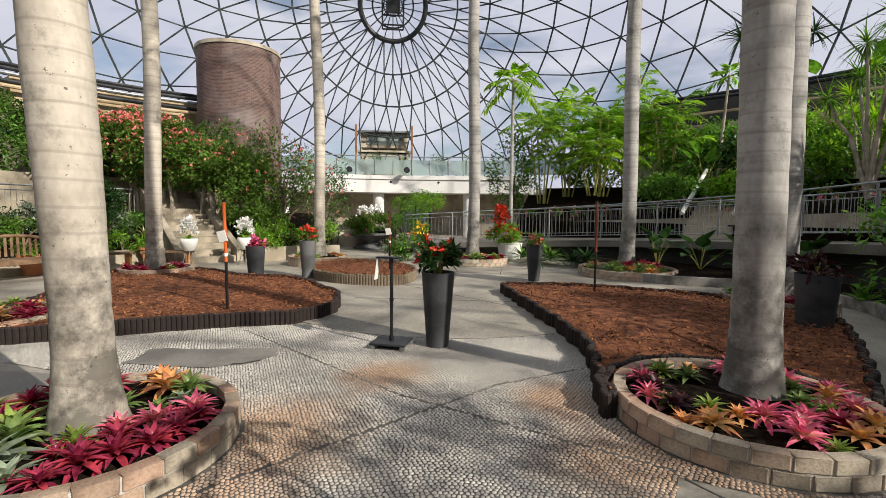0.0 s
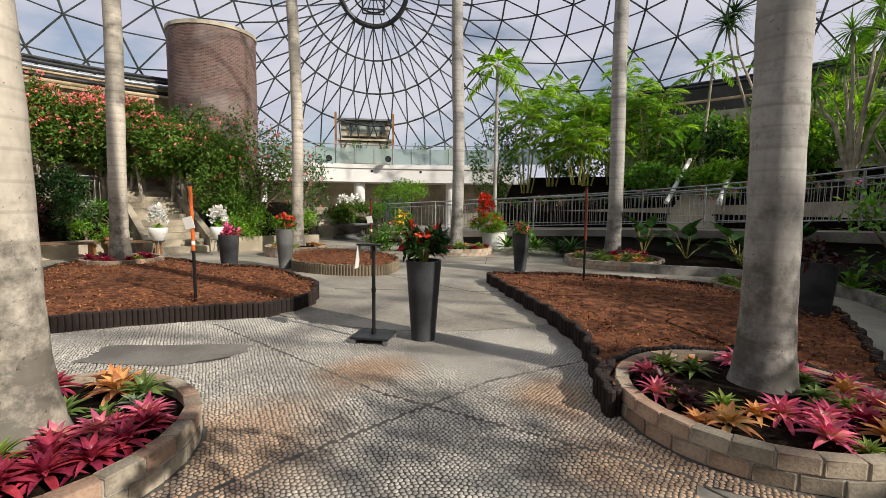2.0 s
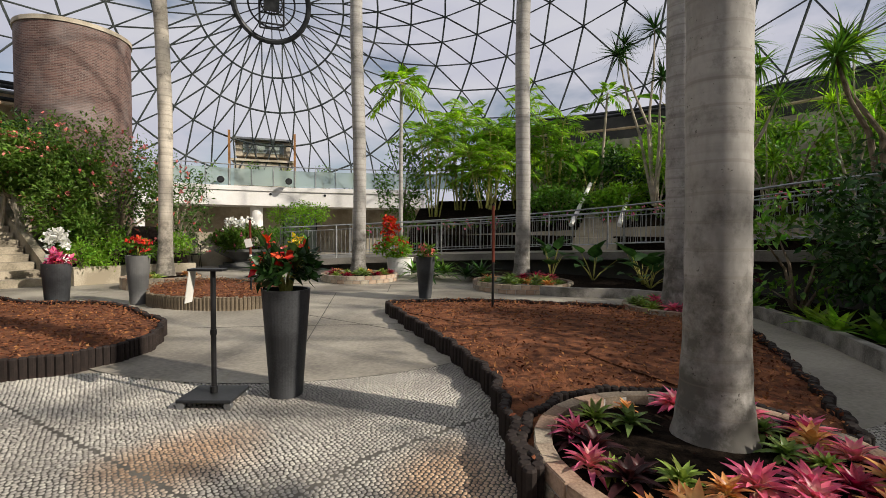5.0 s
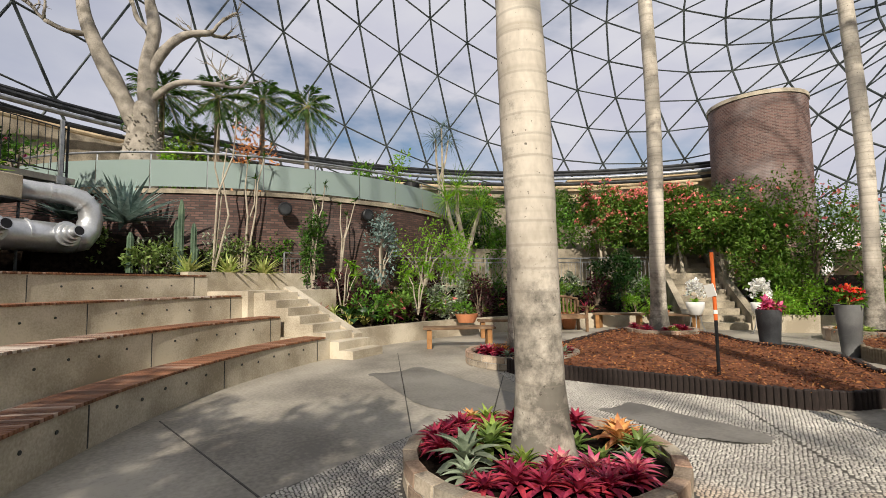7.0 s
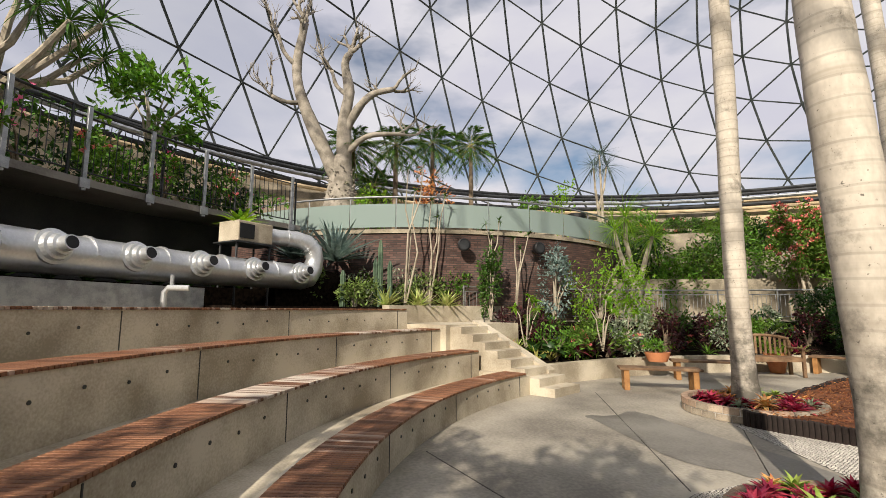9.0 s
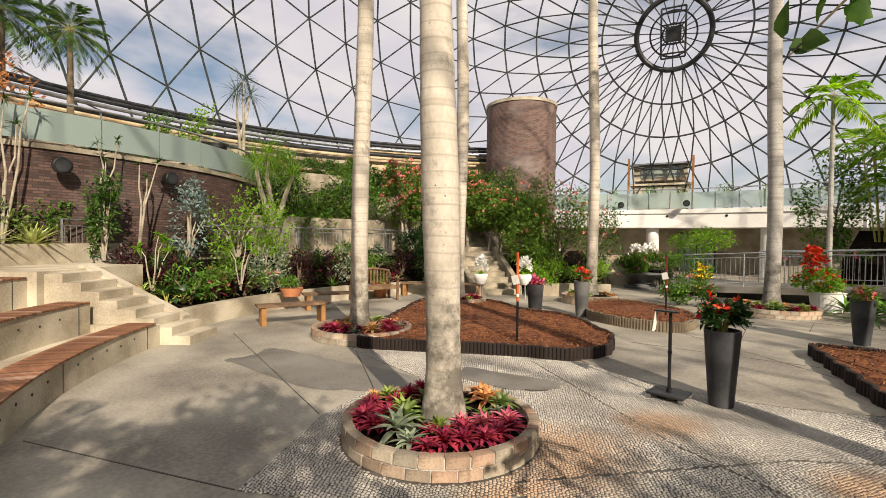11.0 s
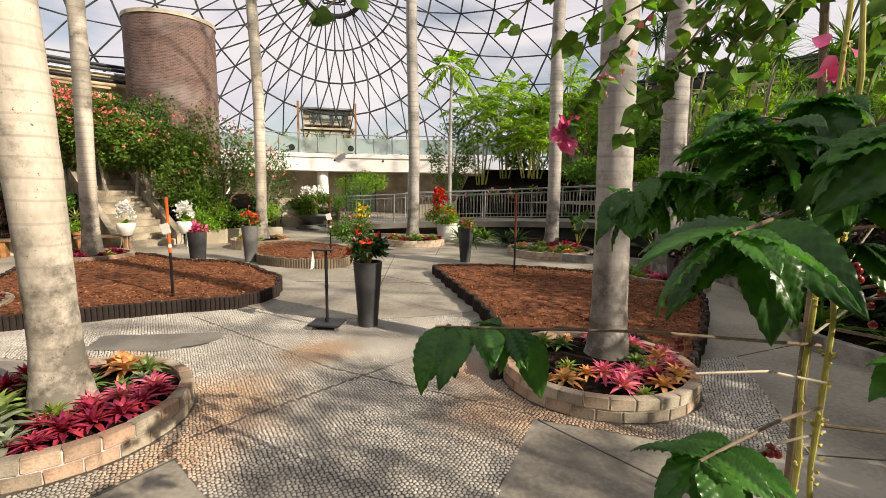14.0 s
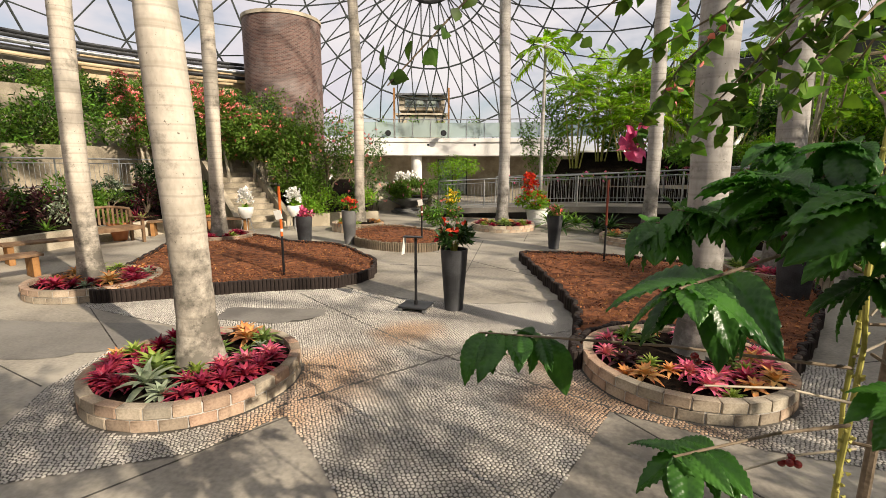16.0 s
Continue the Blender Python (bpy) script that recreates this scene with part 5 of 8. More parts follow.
def stalk_plant(name, x, y, z, h, mat, label, category="plant", seed=0, n=9, leaf=0.3, width=0.16, stem=None, group="", bend=0.3):
    """Broad leaves on long stalks from one root."""
    g = np.random.default_rng(seed + 500)
    th = thing(name, x, y, z, label, category, group)
    P, D, U, L = [], [], [], []
    for i in range(n):
        a, e = i * 2.4 + g.uniform(0, 0.6), g.uniform(0.5, 1.45)
        d = np.array([math.cos(a) * math.cos(e), math.sin(a) * math.cos(e), math.sin(e)])
        q = h * g.uniform(0.55, 1.0)
        tip = d * q
        part("stalk", tube([(0, 0, 0), tuple(tip * 0.5 + np.array([0, 0, 0.06 * h])), tuple(tip)], [0.012, 0.009, 0.006], 5), stem or GREENSTEM, th)
        P.append(tip)
        D.append(np.array([d[0], d[1], d[2] * 0.4 + 0.05]) + g.normal(0, 0.15, 3))
        U.append(np.array([-d[0] * 0.4, -d[1] * 0.4, 1.0]))
        L.append(leaf * g.uniform(0.75, 1.15))
    for i in range(n):
        V, F = leaves(P[i : i + 1], D[i : i + 1], U[i : i + 1], L[i], width, bend, 6, 0.25, 0.6)
        quads("leaf", V, F, mat, th)
    return th


def feather_palm(x, y, z, h, n, length, mat, label, seed=0, trunk=0.05, pairs=18, leaflet=0.3, width=0.03, lift=(-0.1, 1.3), droop=0.5, bark=None, lean=(0, 0), name="palm", group=""):
    g = np.random.default_rng(seed + 700)
    th = thing(name, x, y, z, label, "palm tree", group)
    part("trunk", tube([(0, 0, -0.05), (lean[0] * h * 0.4, lean[1] * h * 0.4, h * 0.5), (lean[0] * h, lean[1] * h, h)], [trunk * 1.3, trunk, trunk * 0.75], 10), bark or PALEBARK, th)
    fronds(th, (lean[0] * h, lean[1] * h, h), g, n, length, mat, pairs, leaflet, width, lift, droop)
    return th


def areca_clump(x, y, z, h, stems, mat, label, seed=0, spread=0.7, frond=1.3):
    """Several thin ringed canes, each with its own arching feather fronds."""
    g = np.random.default_rng(seed + 900)
    th = thing("areca_palm", x, y, z, label, "palm", "clumping palms")
    for i in range(stems):
        a = i * 2.4
        q = spread * math.sqrt((i + 0.5) / stems)
        hh = h * g.uniform(0.45, 1.0)
        b = (q * math.cos(a) * 0.4, q * math.sin(a) * 0.4, 0)
        t = (q * math.cos(a) * 1.3, q * math.sin(a) * 1.3, hh)
        part("cane", tube([b, tuple((u + v) / 2 for u, v in zip(b, t)), t], [0.032, 0.026, 0.02], 6), GREENSTEM, th)
        fronds(th, t, g, 7, frond * g.uniform(0.7, 1.0), mat, 14, 0.5, 0.062, (0.0, 1.4), 0.5)
    return th


def tuft_tree(name, x, y, z, limbs, mat, label, bark, seed=0, tuft=0.5, n=34, w=0.03, r0=0.06, category="tree"):
    """Forking bare limbs, each ending in a tuft of strap leaves; limbs are (dx, dy, dz) of the ends."""
    g = np.random.default_rng(seed + 1100)
    th = thing(name, x, y, z, label, category)
    for e in limbs:
        e = np.array(e, float)
        mid = e * np.array([0.35, 0.35, 0.5]) + g.normal(0, 0.06, 3) * e[2] * 0.5
        part("limb", tube([(0, 0, -0.05), tuple(mid), tuple(e * 0.75 + g.normal(0, 0.05, 3)), tuple(e)], [r0, r0 * 0.8, r0 * 0.6, r0 * 0.45], 8), bark, th)
        D = unit(n, g, 0.55)
        V, F = leaves(np.tile(e, (n, 1)), D, np.tile([0, 0, 1.0], (n, 1)) + g.normal(0, 0.2, (n, 3)), tuft * g.uniform(0.7, 1.1, n), w, 0.45, 4, 0.3, 0.35)
        quads("leaf_tuft", V, F, mat, th)
    return th


def bare_tree(x, y, z, label, seed=4):
    """A swollen, bottle-shaped trunk with thorny bark that forks into two thick limbs, with bare crooked arms and knobbly ends."""
    th = thing("bottle_tree", x, y, z, label, "tree")
    rng = random.Random(seed)

    def bend(pts, steps=4):
        res = []
        P = [Vector(p) for p in pts]
        for i in range(len(P) - 1):
            a, b, c, d = P[max(i - 1, 0)], P[i], P[i + 1], P[min(i + 2, len(P) - 1)]
            for k in range(steps):
                t = k / steps
                res.append(0.5 * (2 * b + (c - a) * t + (2 * a - 5 * b + 4 * c - d) * t * t + (3 * b - a - 3 * c + d) * t ** 3))
        return res + [P[-1]]

    def limb(bm, pts, r0, r1):
        q = bend(pts)
        n = len(q) - 1
        tube_bm(bm, q, [(r0 + (r1 - r0) * i / n) * rng.uniform(0.93, 1.1) for i in range(n + 1)], 10)
        return q

    def arms(bm, p, d, length, r, depth):
        """Short crooked arms that swell at each joint."""
        q, rr = [p], [r]
        for i in range(4):
            d = (d + Vector((rng.uniform(-1, 1), rng.uniform(-1, 1), rng.uniform(-0.5, 0.8))) * 0.35).normalized()
            q.append(q[-1] + d * length / 4)
            rr.append(r * (1 - 0.1 * i) * (1.35 if i == 3 else rng.uniform(0.85, 1.0)))
        tube_bm(bm, q, rr, 7)
        if depth:
            for k in range(3):
                nd = (d + Vector((rng.uniform(-1, 1), rng.uniform(-1, 1), rng.uniform(-0.3, 0.8))) * 1.0).normalized()
                arms(bm, q[-1 if k else 3], nd, length * rng.uniform(0.5, 0.75), r * 0.62, depth - 1)
        else:
            for k in range(3):
                nd = (d + Vector((rng.uniform(-1, 1), rng.uniform(-1, 1), rng.uniform(-0.6, 1))) * 0.9).normalized()
                tube_bm(bm, [q[-1], q[-1] + nd * 0.16, q[-1] + nd * 0.34 + Vector((0, 0, 0.05))], [0.012, 0.009, 0.005], 4)

    main = (
        ([(0, -0.15, 2.0), (0.02, -0.50, 2.75), (0, -1.05, 3.9), (0.05, -1.42, 4.9), (0.0, -1.50, 5.9), (-0.05, -1.30, 7.2)], 0.26, 0.11),
        ([(0, 0.1, 2.0), (0, 0.08, 2.9), (0.05, 0.05, 3.9), (0.0, 0.18, 4.9), (-0.05, 0.02, 5.9), (0, 0.2, 6.3)], 0.27, 0.10),
        ([(0.05, 0.1, 3.5), (0.25, 0.45, 4.2), (0.3, 0.95, 4.75), (0.25, 1.6, 5.0)], 0.15, 0.08),
        ([(0.05, 0.12, 2.75), (0.3, 0.7, 3.25), (0.35, 1.3, 3.4), (0.3, 2.0, 3.45)], 0.11, 0.05),
        ([(0.0, -1.3, 4.4), (0.2, -1.75, 4.3), (0.25, -2.2, 4.45)], 0.08, 0.05),
        ([(0.0, -1.48, 5.6), (0.15, -1.9, 6.0), (0.1, -2.1, 6.6)], 0.08, 0.05),
        ([(0.0, 0.1, 4.8), (-0.2, -0.25, 5.2), (-0.2, -0.4, 5.7)], 0.08, 0.05),
    )
    for pts, r0, r1 in main:
        bm = bmesh.new()
        q = limb(bm, pts, r0, r1)
        for k in range(3):
            nd = (q[-1] - q[-3]).normalized() + Vector((rng.uniform(-0.6, 0.6), rng.uniform(-1, 1), rng.uniform(-0.3, 0.7)))
            arms(bm, q[-1] if k else q[-3], nd.normalized(), 0.62, r1 * 0.78, 1)
        part("limb", bm, GREYBARK, th, smooth=True)
    bm = lathe([(0.50, -0.1), (0.58, 0.15), (0.60, 0.5), (0.56, 0.9), (0.47, 1.35), (0.39, 1.8), (0.35, 2.2), (0.30, 2.5), (0.2, 2.7)], 28)
    for k in range(230):
        a, h = rng.uniform(0, 2 * math.pi), rng.uniform(0.1, 2.3)
        r = 0.60 - 0.12 * max(0.0, h - 0.5) - 0.02
        o = Vector((math.cos(a), math.sin(a), 0))
        tube_bm(bm, [o * r + Vector((0, 0, h)), o * (r + 0.055) + Vector((0, 0, h + 0.01))], [0.028, 0.004], 5)
    part("trunk", bm, GREYBARK, th, "swollen thorny pale trunk")
    return th


# pots on the plaza
def flower_pot_plant(x, y, z, mat, fl, label, seed, r=0.17, h=0.42, n=220, nf=10, fs=0.12, leaf=0.13):
    return shrub("potted_plant", x, y, z, (r, r, h), n, leaf, mat, label, "potted plant", seed, fl, nf, fs, 6, GREENSTEM, clumps=9, wide=0.5, hollow=0.4, fup=0.8)


flower_pot_plant(-0.21, 5.30, 0.79, L_DARK, F_RED, "red anthurium with dark green leaves in a charcoal pot", 1, 0.19, 0.36, 300, 9, 0.10, 0.125)
flower_pot_plant(1.47, 10.5, 0.76, L_MID, F_CORAL, "pale pink begonia in a charcoal pot", 2, 0.2, 0.3, 240, 26, 0.07, 0.1)
flower_pot_plant(-4.55, 9.75, 0.69, L_MAGENTA, F_PINK, "magenta cyclamen in a charcoal pot", 3, 0.2, 0.24, 120, 18, 0.09, 0.1)
flower_pot_plant(-3.6, 10.3, 0.79, L_MID, F_RED, "orange red kalanchoe in a grey pot", 4, 0.2, 0.32, 260, 40, 0.07, 0.09)
flower_pot_plant(4.47, 6.24, 0.74, L_MAROON, None, "dark maroon foliage in a charcoal pot", 5, 0.24, 0.25, 160, 0, 0.07, 0.13)


def orchid(x, y, label, seed):
    """White moth orchids arching over a white urn on a wrought stand."""
    th = thing("potted_orchid", x, y, 0, label, "potted orchid", "white orchids")
    g = np.random.default_rng(seed)
    part("urn", lathe([(0.10, 0.42), (0.13, 0.44), (0.2, 0.6), (0.22, 0.74), (0.2, 0.75)], 24), WHITEWALL, th, "white urn", True)
    for k in range(4):
        a = k * math.pi / 2 + 0.6
        part("leg", tube([(0.1 * math.cos(a), 0.1 * math.sin(a), 0.44), (0.13 * math.cos(a), 0.13 * math.sin(a), 0.2), (0.2 * math.cos(a), 0.2 * math.sin(a), 0.0)], 0.012, 6), STEEL, th)
    rosette("leaves", th, g, 12, 0.25, 0.1, L_LIGHT, (0.1, 0.9), 0.3, 4, 0.2, z=0.74)
    n = 240
    a = g.uniform(-1, 1, n)
    P = np.stack([a * 0.2, g.normal(0, 0.06, n), 1.02 + 0.22 * np.cos(a * 1.5) + g.uniform(-0.2, 0.08, n)], 1)
    V, F = leaves(P, unit(n, g), unit(n, g), 0.09, 0.085, 0.2, 2, 0.2)
    quads("blossom", V, F, F_WHITE, th, "white moth orchid blossom")
    return th


orchid(-7.35, 11.75, "white moth orchids in a white urn on a stand", 1)
orchid(-6.2, 12.5, "white moth orchids in a white urn on a stand", 2)
ORCH_BOWL = thing("stone_bowl", -4.15, 18.8, 0, "wide grey stone bowl on a stepped foot", "bowl planter")
part("foot", lathe([(0.75, 0), (0.75, 0.07), (0.62, 0.09), (0.62, 0.16), (0.4, 0.18)], 32), POTGREY, ORCH_BOWL)
part("bowl", lathe([(0.3, 0.17), (0.34, 0.28), (0.62, 0.42), (0.86, 0.56), (0.88, 0.62), (0.80, 0.63)], 32), POTGREY, ORCH_BOWL)
shrub("trailing_plant", -4.15, 18.8, 0.40, (0.88, 0.88, 0.9), 3600, 0.15, L_BLOOMING, "mixed green and pink trailing plant in a stone bowl", "potted plant", 21, F_PINK, 46, 0.08, 0)
o = thing("white_orchid", -4.15, 18.8, 1.25, "arching white orchids in a stone bowl", "orchid")
g = np.random.default_rng(77)
for side_ in (-1, 0.15, 1):
    a = g.uniform(0, 1, 150)
    P_ = np.stack([side_ * (0.1 + 0.42 * a), g.normal(0, 0.07, 150) - 0.1 * a, 0.42 * np.sin(0.6 + 2.2 * a) + g.uniform(-0.09, 0.07, 150)], 1)
    V, F = leaves(P_, unit(150, g), unit(150, g), 0.11, 0.1, 0.2, 2, 0.2)
    quads("blossom", V, F, F_WHITE, o)
    part("stem", tube([(0, 0, -0.5), (side_ * 0.12, 0, 0.3), (side_ * 0.35, -0.06, 0.36)], 0.01, 5), GREENSTEM, o)

# planters by the ramp foot
wp = thing("stone_planter", 1.25, 15.4, 0, "round pale mossy stone planter at the ramp", "planter")
part("bowl", lathe([(0.3, 0), (0.34, 0.02), (0.4, 0.5), (0.42, 0.52), (0.36, 0.53)], 28), WHITEWALL, wp)
shrub("flowering_plant", 1.1, 15.3, 0.5, (0.5, 0.5, 0.6), 900, 0.13, L_LIGHT, "lime green plant with tall red flower plumes", "plant", 22, F_RED, 30, 0.09, 4)
shrub("red_flower", 0.92, 15.2, 0.85, (0.28, 0.25, 0.85), 160, 0.1, L_MID, "scarlet and yellow flower plume over foliage", "flower", 23, F_RED, 110, 0.1, 3)
shrub("yellow_flower", -1.55, 14.6, 0.2, (0.25, 0.25, 0.9), 260, 0.12, L_MID, "yellow flower spike with green leaves", "flower", 24, F_YELLOW, 40, 0.09, 3)
shrub("low_shrub", -1.9, 14.3, 0.0, (0.7, 0.5, 0.7), 900, 0.12, L_MID, "low mixed green shrub with red blooms", "shrub", 25, F_CORAL, 16, 0.08, 4)
shrub("bonsai_tree", -2.3, 19.8, 1.35, (1.1, 0.9, 1.0), 1500, 0.12, L_LIGHT, "small bright green tree with spreading crown", "tree", 26, None, 0, 0.05, 5)
shrub("bonsai_tree", -2.9, 19.2, 0.2, (0.8, 0.8, 1.3), 1100, 0.12, L_MID, "small green bushy tree by the patio", "tree", 27, None, 0, 0.05, 5)
feather_palm(1.35, 16.9, 0.0, 6.1, 11, 1.05, L_PALM, "slim white-stemmed palm with a bright green crown", 31, 0.065, 18, 0.46, 0.085, (-0.5, 1.3), 0.55, TRUNKGREY, name="christmas_palm")
shrub("climbing_vine", 1.7, 21.5, 1.2, (1.15, 0.7, 3.8), 2600, 0.16, L_MID, "tall column of climbing green vine", "vine", 28, None, 0, 0.05, 5, clumps=22)

# palm terrace, east
for i, (x, y, h, n) in enumerate(((2.9, 20.2, 3.6, 7), (4.0, 20.6, 4.1, 8), (5.2, 19.6, 3.5, 8), (6.3, 19.8, 4.0, 7), (7.4, 18.6, 3.2, 7), (4.6, 18.6, 2.0, 6))):
    areca_clump(x, y, 2.2 if x > 3 else 1.9, h, n, L_PALM if i % 2 else L_LIGHT, "bright green clumping palm with arching fronds", i, 0.6, 1.35)
for i, (x, y, z, s, m) in enumerate(((5.6, 21.6, 2.4, (1.4, 1.0, 1.8), L_MID), (8.3, 18.6, 2.4, (1.3, 1.2, 2.2), L_MID), (9.6, 17.4, 2.3, (1.3, 1.2, 1.9), L_DARK), (10.6, 15.6, 2.3, (1.2, 1.2, 2.0), L_MID), (6.9, 17.2, 1.9, (1.2, 1.0, 1.0), L_MID), (8.6, 15.8, 1.9, (1.0, 1.0, 0.9), L_LIGHT))):
    shrub("terrace_shrub", x, y, z, s, 1700, 0.2, m, "dense green tropical shrub on the palm terrace", "shrub", 40 + i, None, 0, 0.05, 5, clumps=18)
for i, (x, y, z, h, s) in enumerate(((4.7, 21.2, 4.6, 2.2, 0.9), (8.2, 17.4, 2.4, 1.6, 0.8), (10.9, 15.4, 4.2, 2.3, 1.1), (7.6, 19.4, 2.5, 2.0, 0.8))):
    stalk_plant("banana_plant", x, y, z, h, L_MID, "tall banana-like plant with broad paddle leaves", "plant", 60 + i, 8, s, s * 0.42, group="paddle-leaf plants")
feather_palm(8.7, 17.6, 2.4, 4.0, 8, 0.75, L_LIGHT, "thin young palm with yellowing fronds", 33, 0.05, 10, 0.4, 0.08, (-0.4, 1.2), 0.5, name="fishtail_palm", lean=(0.05, 0.0))
feather_palm(6.7, 20.2, 2.4, 4.7, 8, 0.9, L_PALM, "thin tall palm with feathery fronds", 34, 0.04, 12, 0.4, 0.05, (-0.3, 1.2), 0.5, name="fishtail_palm")
for i, a in enumerate(range(8, 62, 5)):
    x, y = at_arc(18.45, a)
    shrub("wall_vine", x, y, 3.3 + 0.3 * (i % 3), (0.9, 0.35, 1.6), 380, 0.3, L_LIGHT if i % 2 else L_MID, "large-leaved vine climbing the concrete wall", "vine", 80 + i, None, 0, 0.05, 3, group="wall vines")

# screw pines and dracaenas, east
tuft_tree("dracaena_tree", 8.9, 14.6, 2.2, ((-0.4, 1.2, 5.2), (-0.9, 0.6, 4.6), (0.4, 0.8, 5.6), (0.5, -0.4, 4.4), (-0.2, -0.6, 3.6)), L_DARK, "branching dracaena with dark spiky leaf tufts", PALEBARK, 1, 0.75, 60, 0.05, 0.05)
tuft_tree("dracaena_tree", 9.6, 12.2, 2.0, ((0.2, 0.8, 3.0), (-0.3, 0.0, 3.6), (-0.8, 0.4, 2.4), (0.5, -0.7, 2.6), (-0.3, -1.0, 3.2), (0.6, 0.4, 4.3)), L_MID, "branching dracaena with green spiky leaf tufts", PALEBARK, 2, 0.75, 60, 0.045, 0.06)
tuft_tree("screw_pine", 9.3, 8.4, 1.6, ((-0.2, 0.7, 3.2), (-0.9, 0.2, 2.8), (0.2, -0.6, 3.6), (-0.4, -1.0, 2.6), (0.6, 0.2, 3.9)), L_MID, "screw pine with drooping strap-leaf tufts", BARK, 3, 0.85, 70, 0.055, 0.06)
tuft_tree("screw_pine", 8.4, 5.2, 1.2, ((-0.3, 0.8, 3.0), (-0.7, -0.2, 2.6), (0.3, -0.9, 3.3), (0.6, 0.5, 3.7)), L_SHRUB, "screw pine with drooping strap-leaf tufts", BARK, 4, 0.9, 70, 0.055, 0.065)
for i, (x, y, z, s, m, lf) in enumerate(((7.0, 7.8, 0.1, (0.9, 0.9, 1.8), L_MID, 0.15), (7.2, 6.4, 0.1, (1.0, 1.0, 1.9), L_DARK, 0.16), (7.0, 5.2, 0.1, (1.0, 1.0, 1.8), L_MAROON, 0.17), (6.7, 4.0, 0.1, (0.9, 0.9, 1.5), L_DARK, 0.17), (7.4, 4.0, 0.1, (1.1, 1.1, 2.5), L_DARK, 0.18), (7.9, 7.0, 0.1, (1.0, 1.0, 2.6), L_DARK, 0.16), (6.7, 2.6, 0.1, (0.9, 0.9, 2.0), L_DARK, 0.18), (8.2, 3.2, 0.4, (1.0, 1.0, 3.4), L_DARK, 0.18), (8.6, 4.2, 0.6, (1.0, 1.0, 3.0), L_DARK, 0.18))):
    shrub("understorey_shrub", x, y, z, s, 1300 if m in (L_MAROON, L_DARK) else 520, lf if m in (L_MAROON, L_DARK) else lf * 1.25, m, "dense dark tropical shrub in the shaded bed" if m in (L_MAROON, L_DARK) else "green leafy tropical shrub beside the ramp", "shrub", 100 + i, None, 0, 0.05, 6, clumps=16)
# mostly out of view; stood up-sun to shade the path and right-hand floor
for i, (x, y, h) in enumerate(((7.6, 1.2, 3.7), (6.9, -0.3, 3.0), (7.5, 0.4, 3.4), (8.9, 3.2, 4.8), (8.9, -0.4, 5.4), (9.4, 2.6, 5.6), (8.6, -3.4, 4.6), (10.2, 0.6, 6.0))):
    shrub("shade_tree", x, y, 0.1, (1.25, 1.25, h), 2300 if i < 4 else 900, 0.24, L_DARK if i % 2 else L_SHRUB, "tall leafy tropical tree added to shade the path", "tree", 520 + i, None, 0, 0.05, 7, clumps=22, hollow=0.3)
# unseen trees, placed and thinned to dapple the plaza with shade
for i, (x, y, z, s) in enumerate(((9.6, -3.0, 5.6, 1.6), (4.8, -3.8, 4.6, 1.6), (3.1, -2.7, 3.6, 1.35), (3.9, -3.5, 4.2, 1.3), (2.6, -4.6, 4.2, 1.5), (6.0, -5.2, 4.6, 1.7))):
    t_ = shrub("canopy_tree", x, y, z, (s, s, 2.2), (500, 280, 820, 380, 720, 500)[i], 0.26, L_MID, "slim-trunked leafy tree, unseen, added to shade the plaza", "tree", 560 + i, None, 0, 0.05, 9, clumps=22, hollow=0.25, wide=0.3)
    part("trunk", tube([(0, 0, -z), (0.05, 0, -z / 2), (0, 0, 0.5)], [0.10, 0.08, 0.06], 10), BARK, t_)
for i, (a_, r_, z_, h_) in enumerate(((34, 12.6, 1.9, 2.6), (26, 13.2, 2.2, 3.4), (20, 12.4, 1.8, 2.4), (14, 13.5, 2.2, 3.8), (8, 12.6, 2.0, 2.8), (2, 13.6, 2.2, 4.0), (-6, 12.8, 2.0, 3.2), (-12, 13.8, 2.2, 4.2), (-20, 12.8, 2.0, 3.4))):
    tuft_tree("dracaena_tree", *at_arc(r_, a_), z_, ((0.2, 0.3, h_), (-0.5, 0.1, h_ * 0.75), (0.3, -0.5, h_ * 0.85), (-0.2, -0.4, h_ * 0.55), (0.1, 0.7, h_ * 0.65)), L_PALM if i % 2 else L_LIGHT, "branching dracaena with narrow green leaf tufts", PALEBARK, 60 + i, 0.62, 60, 0.042, 0.032)
for i, (a_, r_, z_) in enumerate(((30, 14.4, 2.6), (22, 15.0, 2.6), (12, 14.6, 2.6), (4, 15.2, 2.6), (-4, 14.8, 2.6), (-14, 15.0, 2.6), (38, 15.4, 2.6), (46, 15.8, 2.6))):
    shrub("terrace_shrub", *at_arc(r_, a_), z_, (1.2, 1.2, 2.4), 1100, 0.24, L_LIGHT if i % 3 == 0 else L_MID, "broad-leaved green shrub hiding the upper wall", "shrub", 580 + i, None, 0, 0.05, 5, clumps=18)
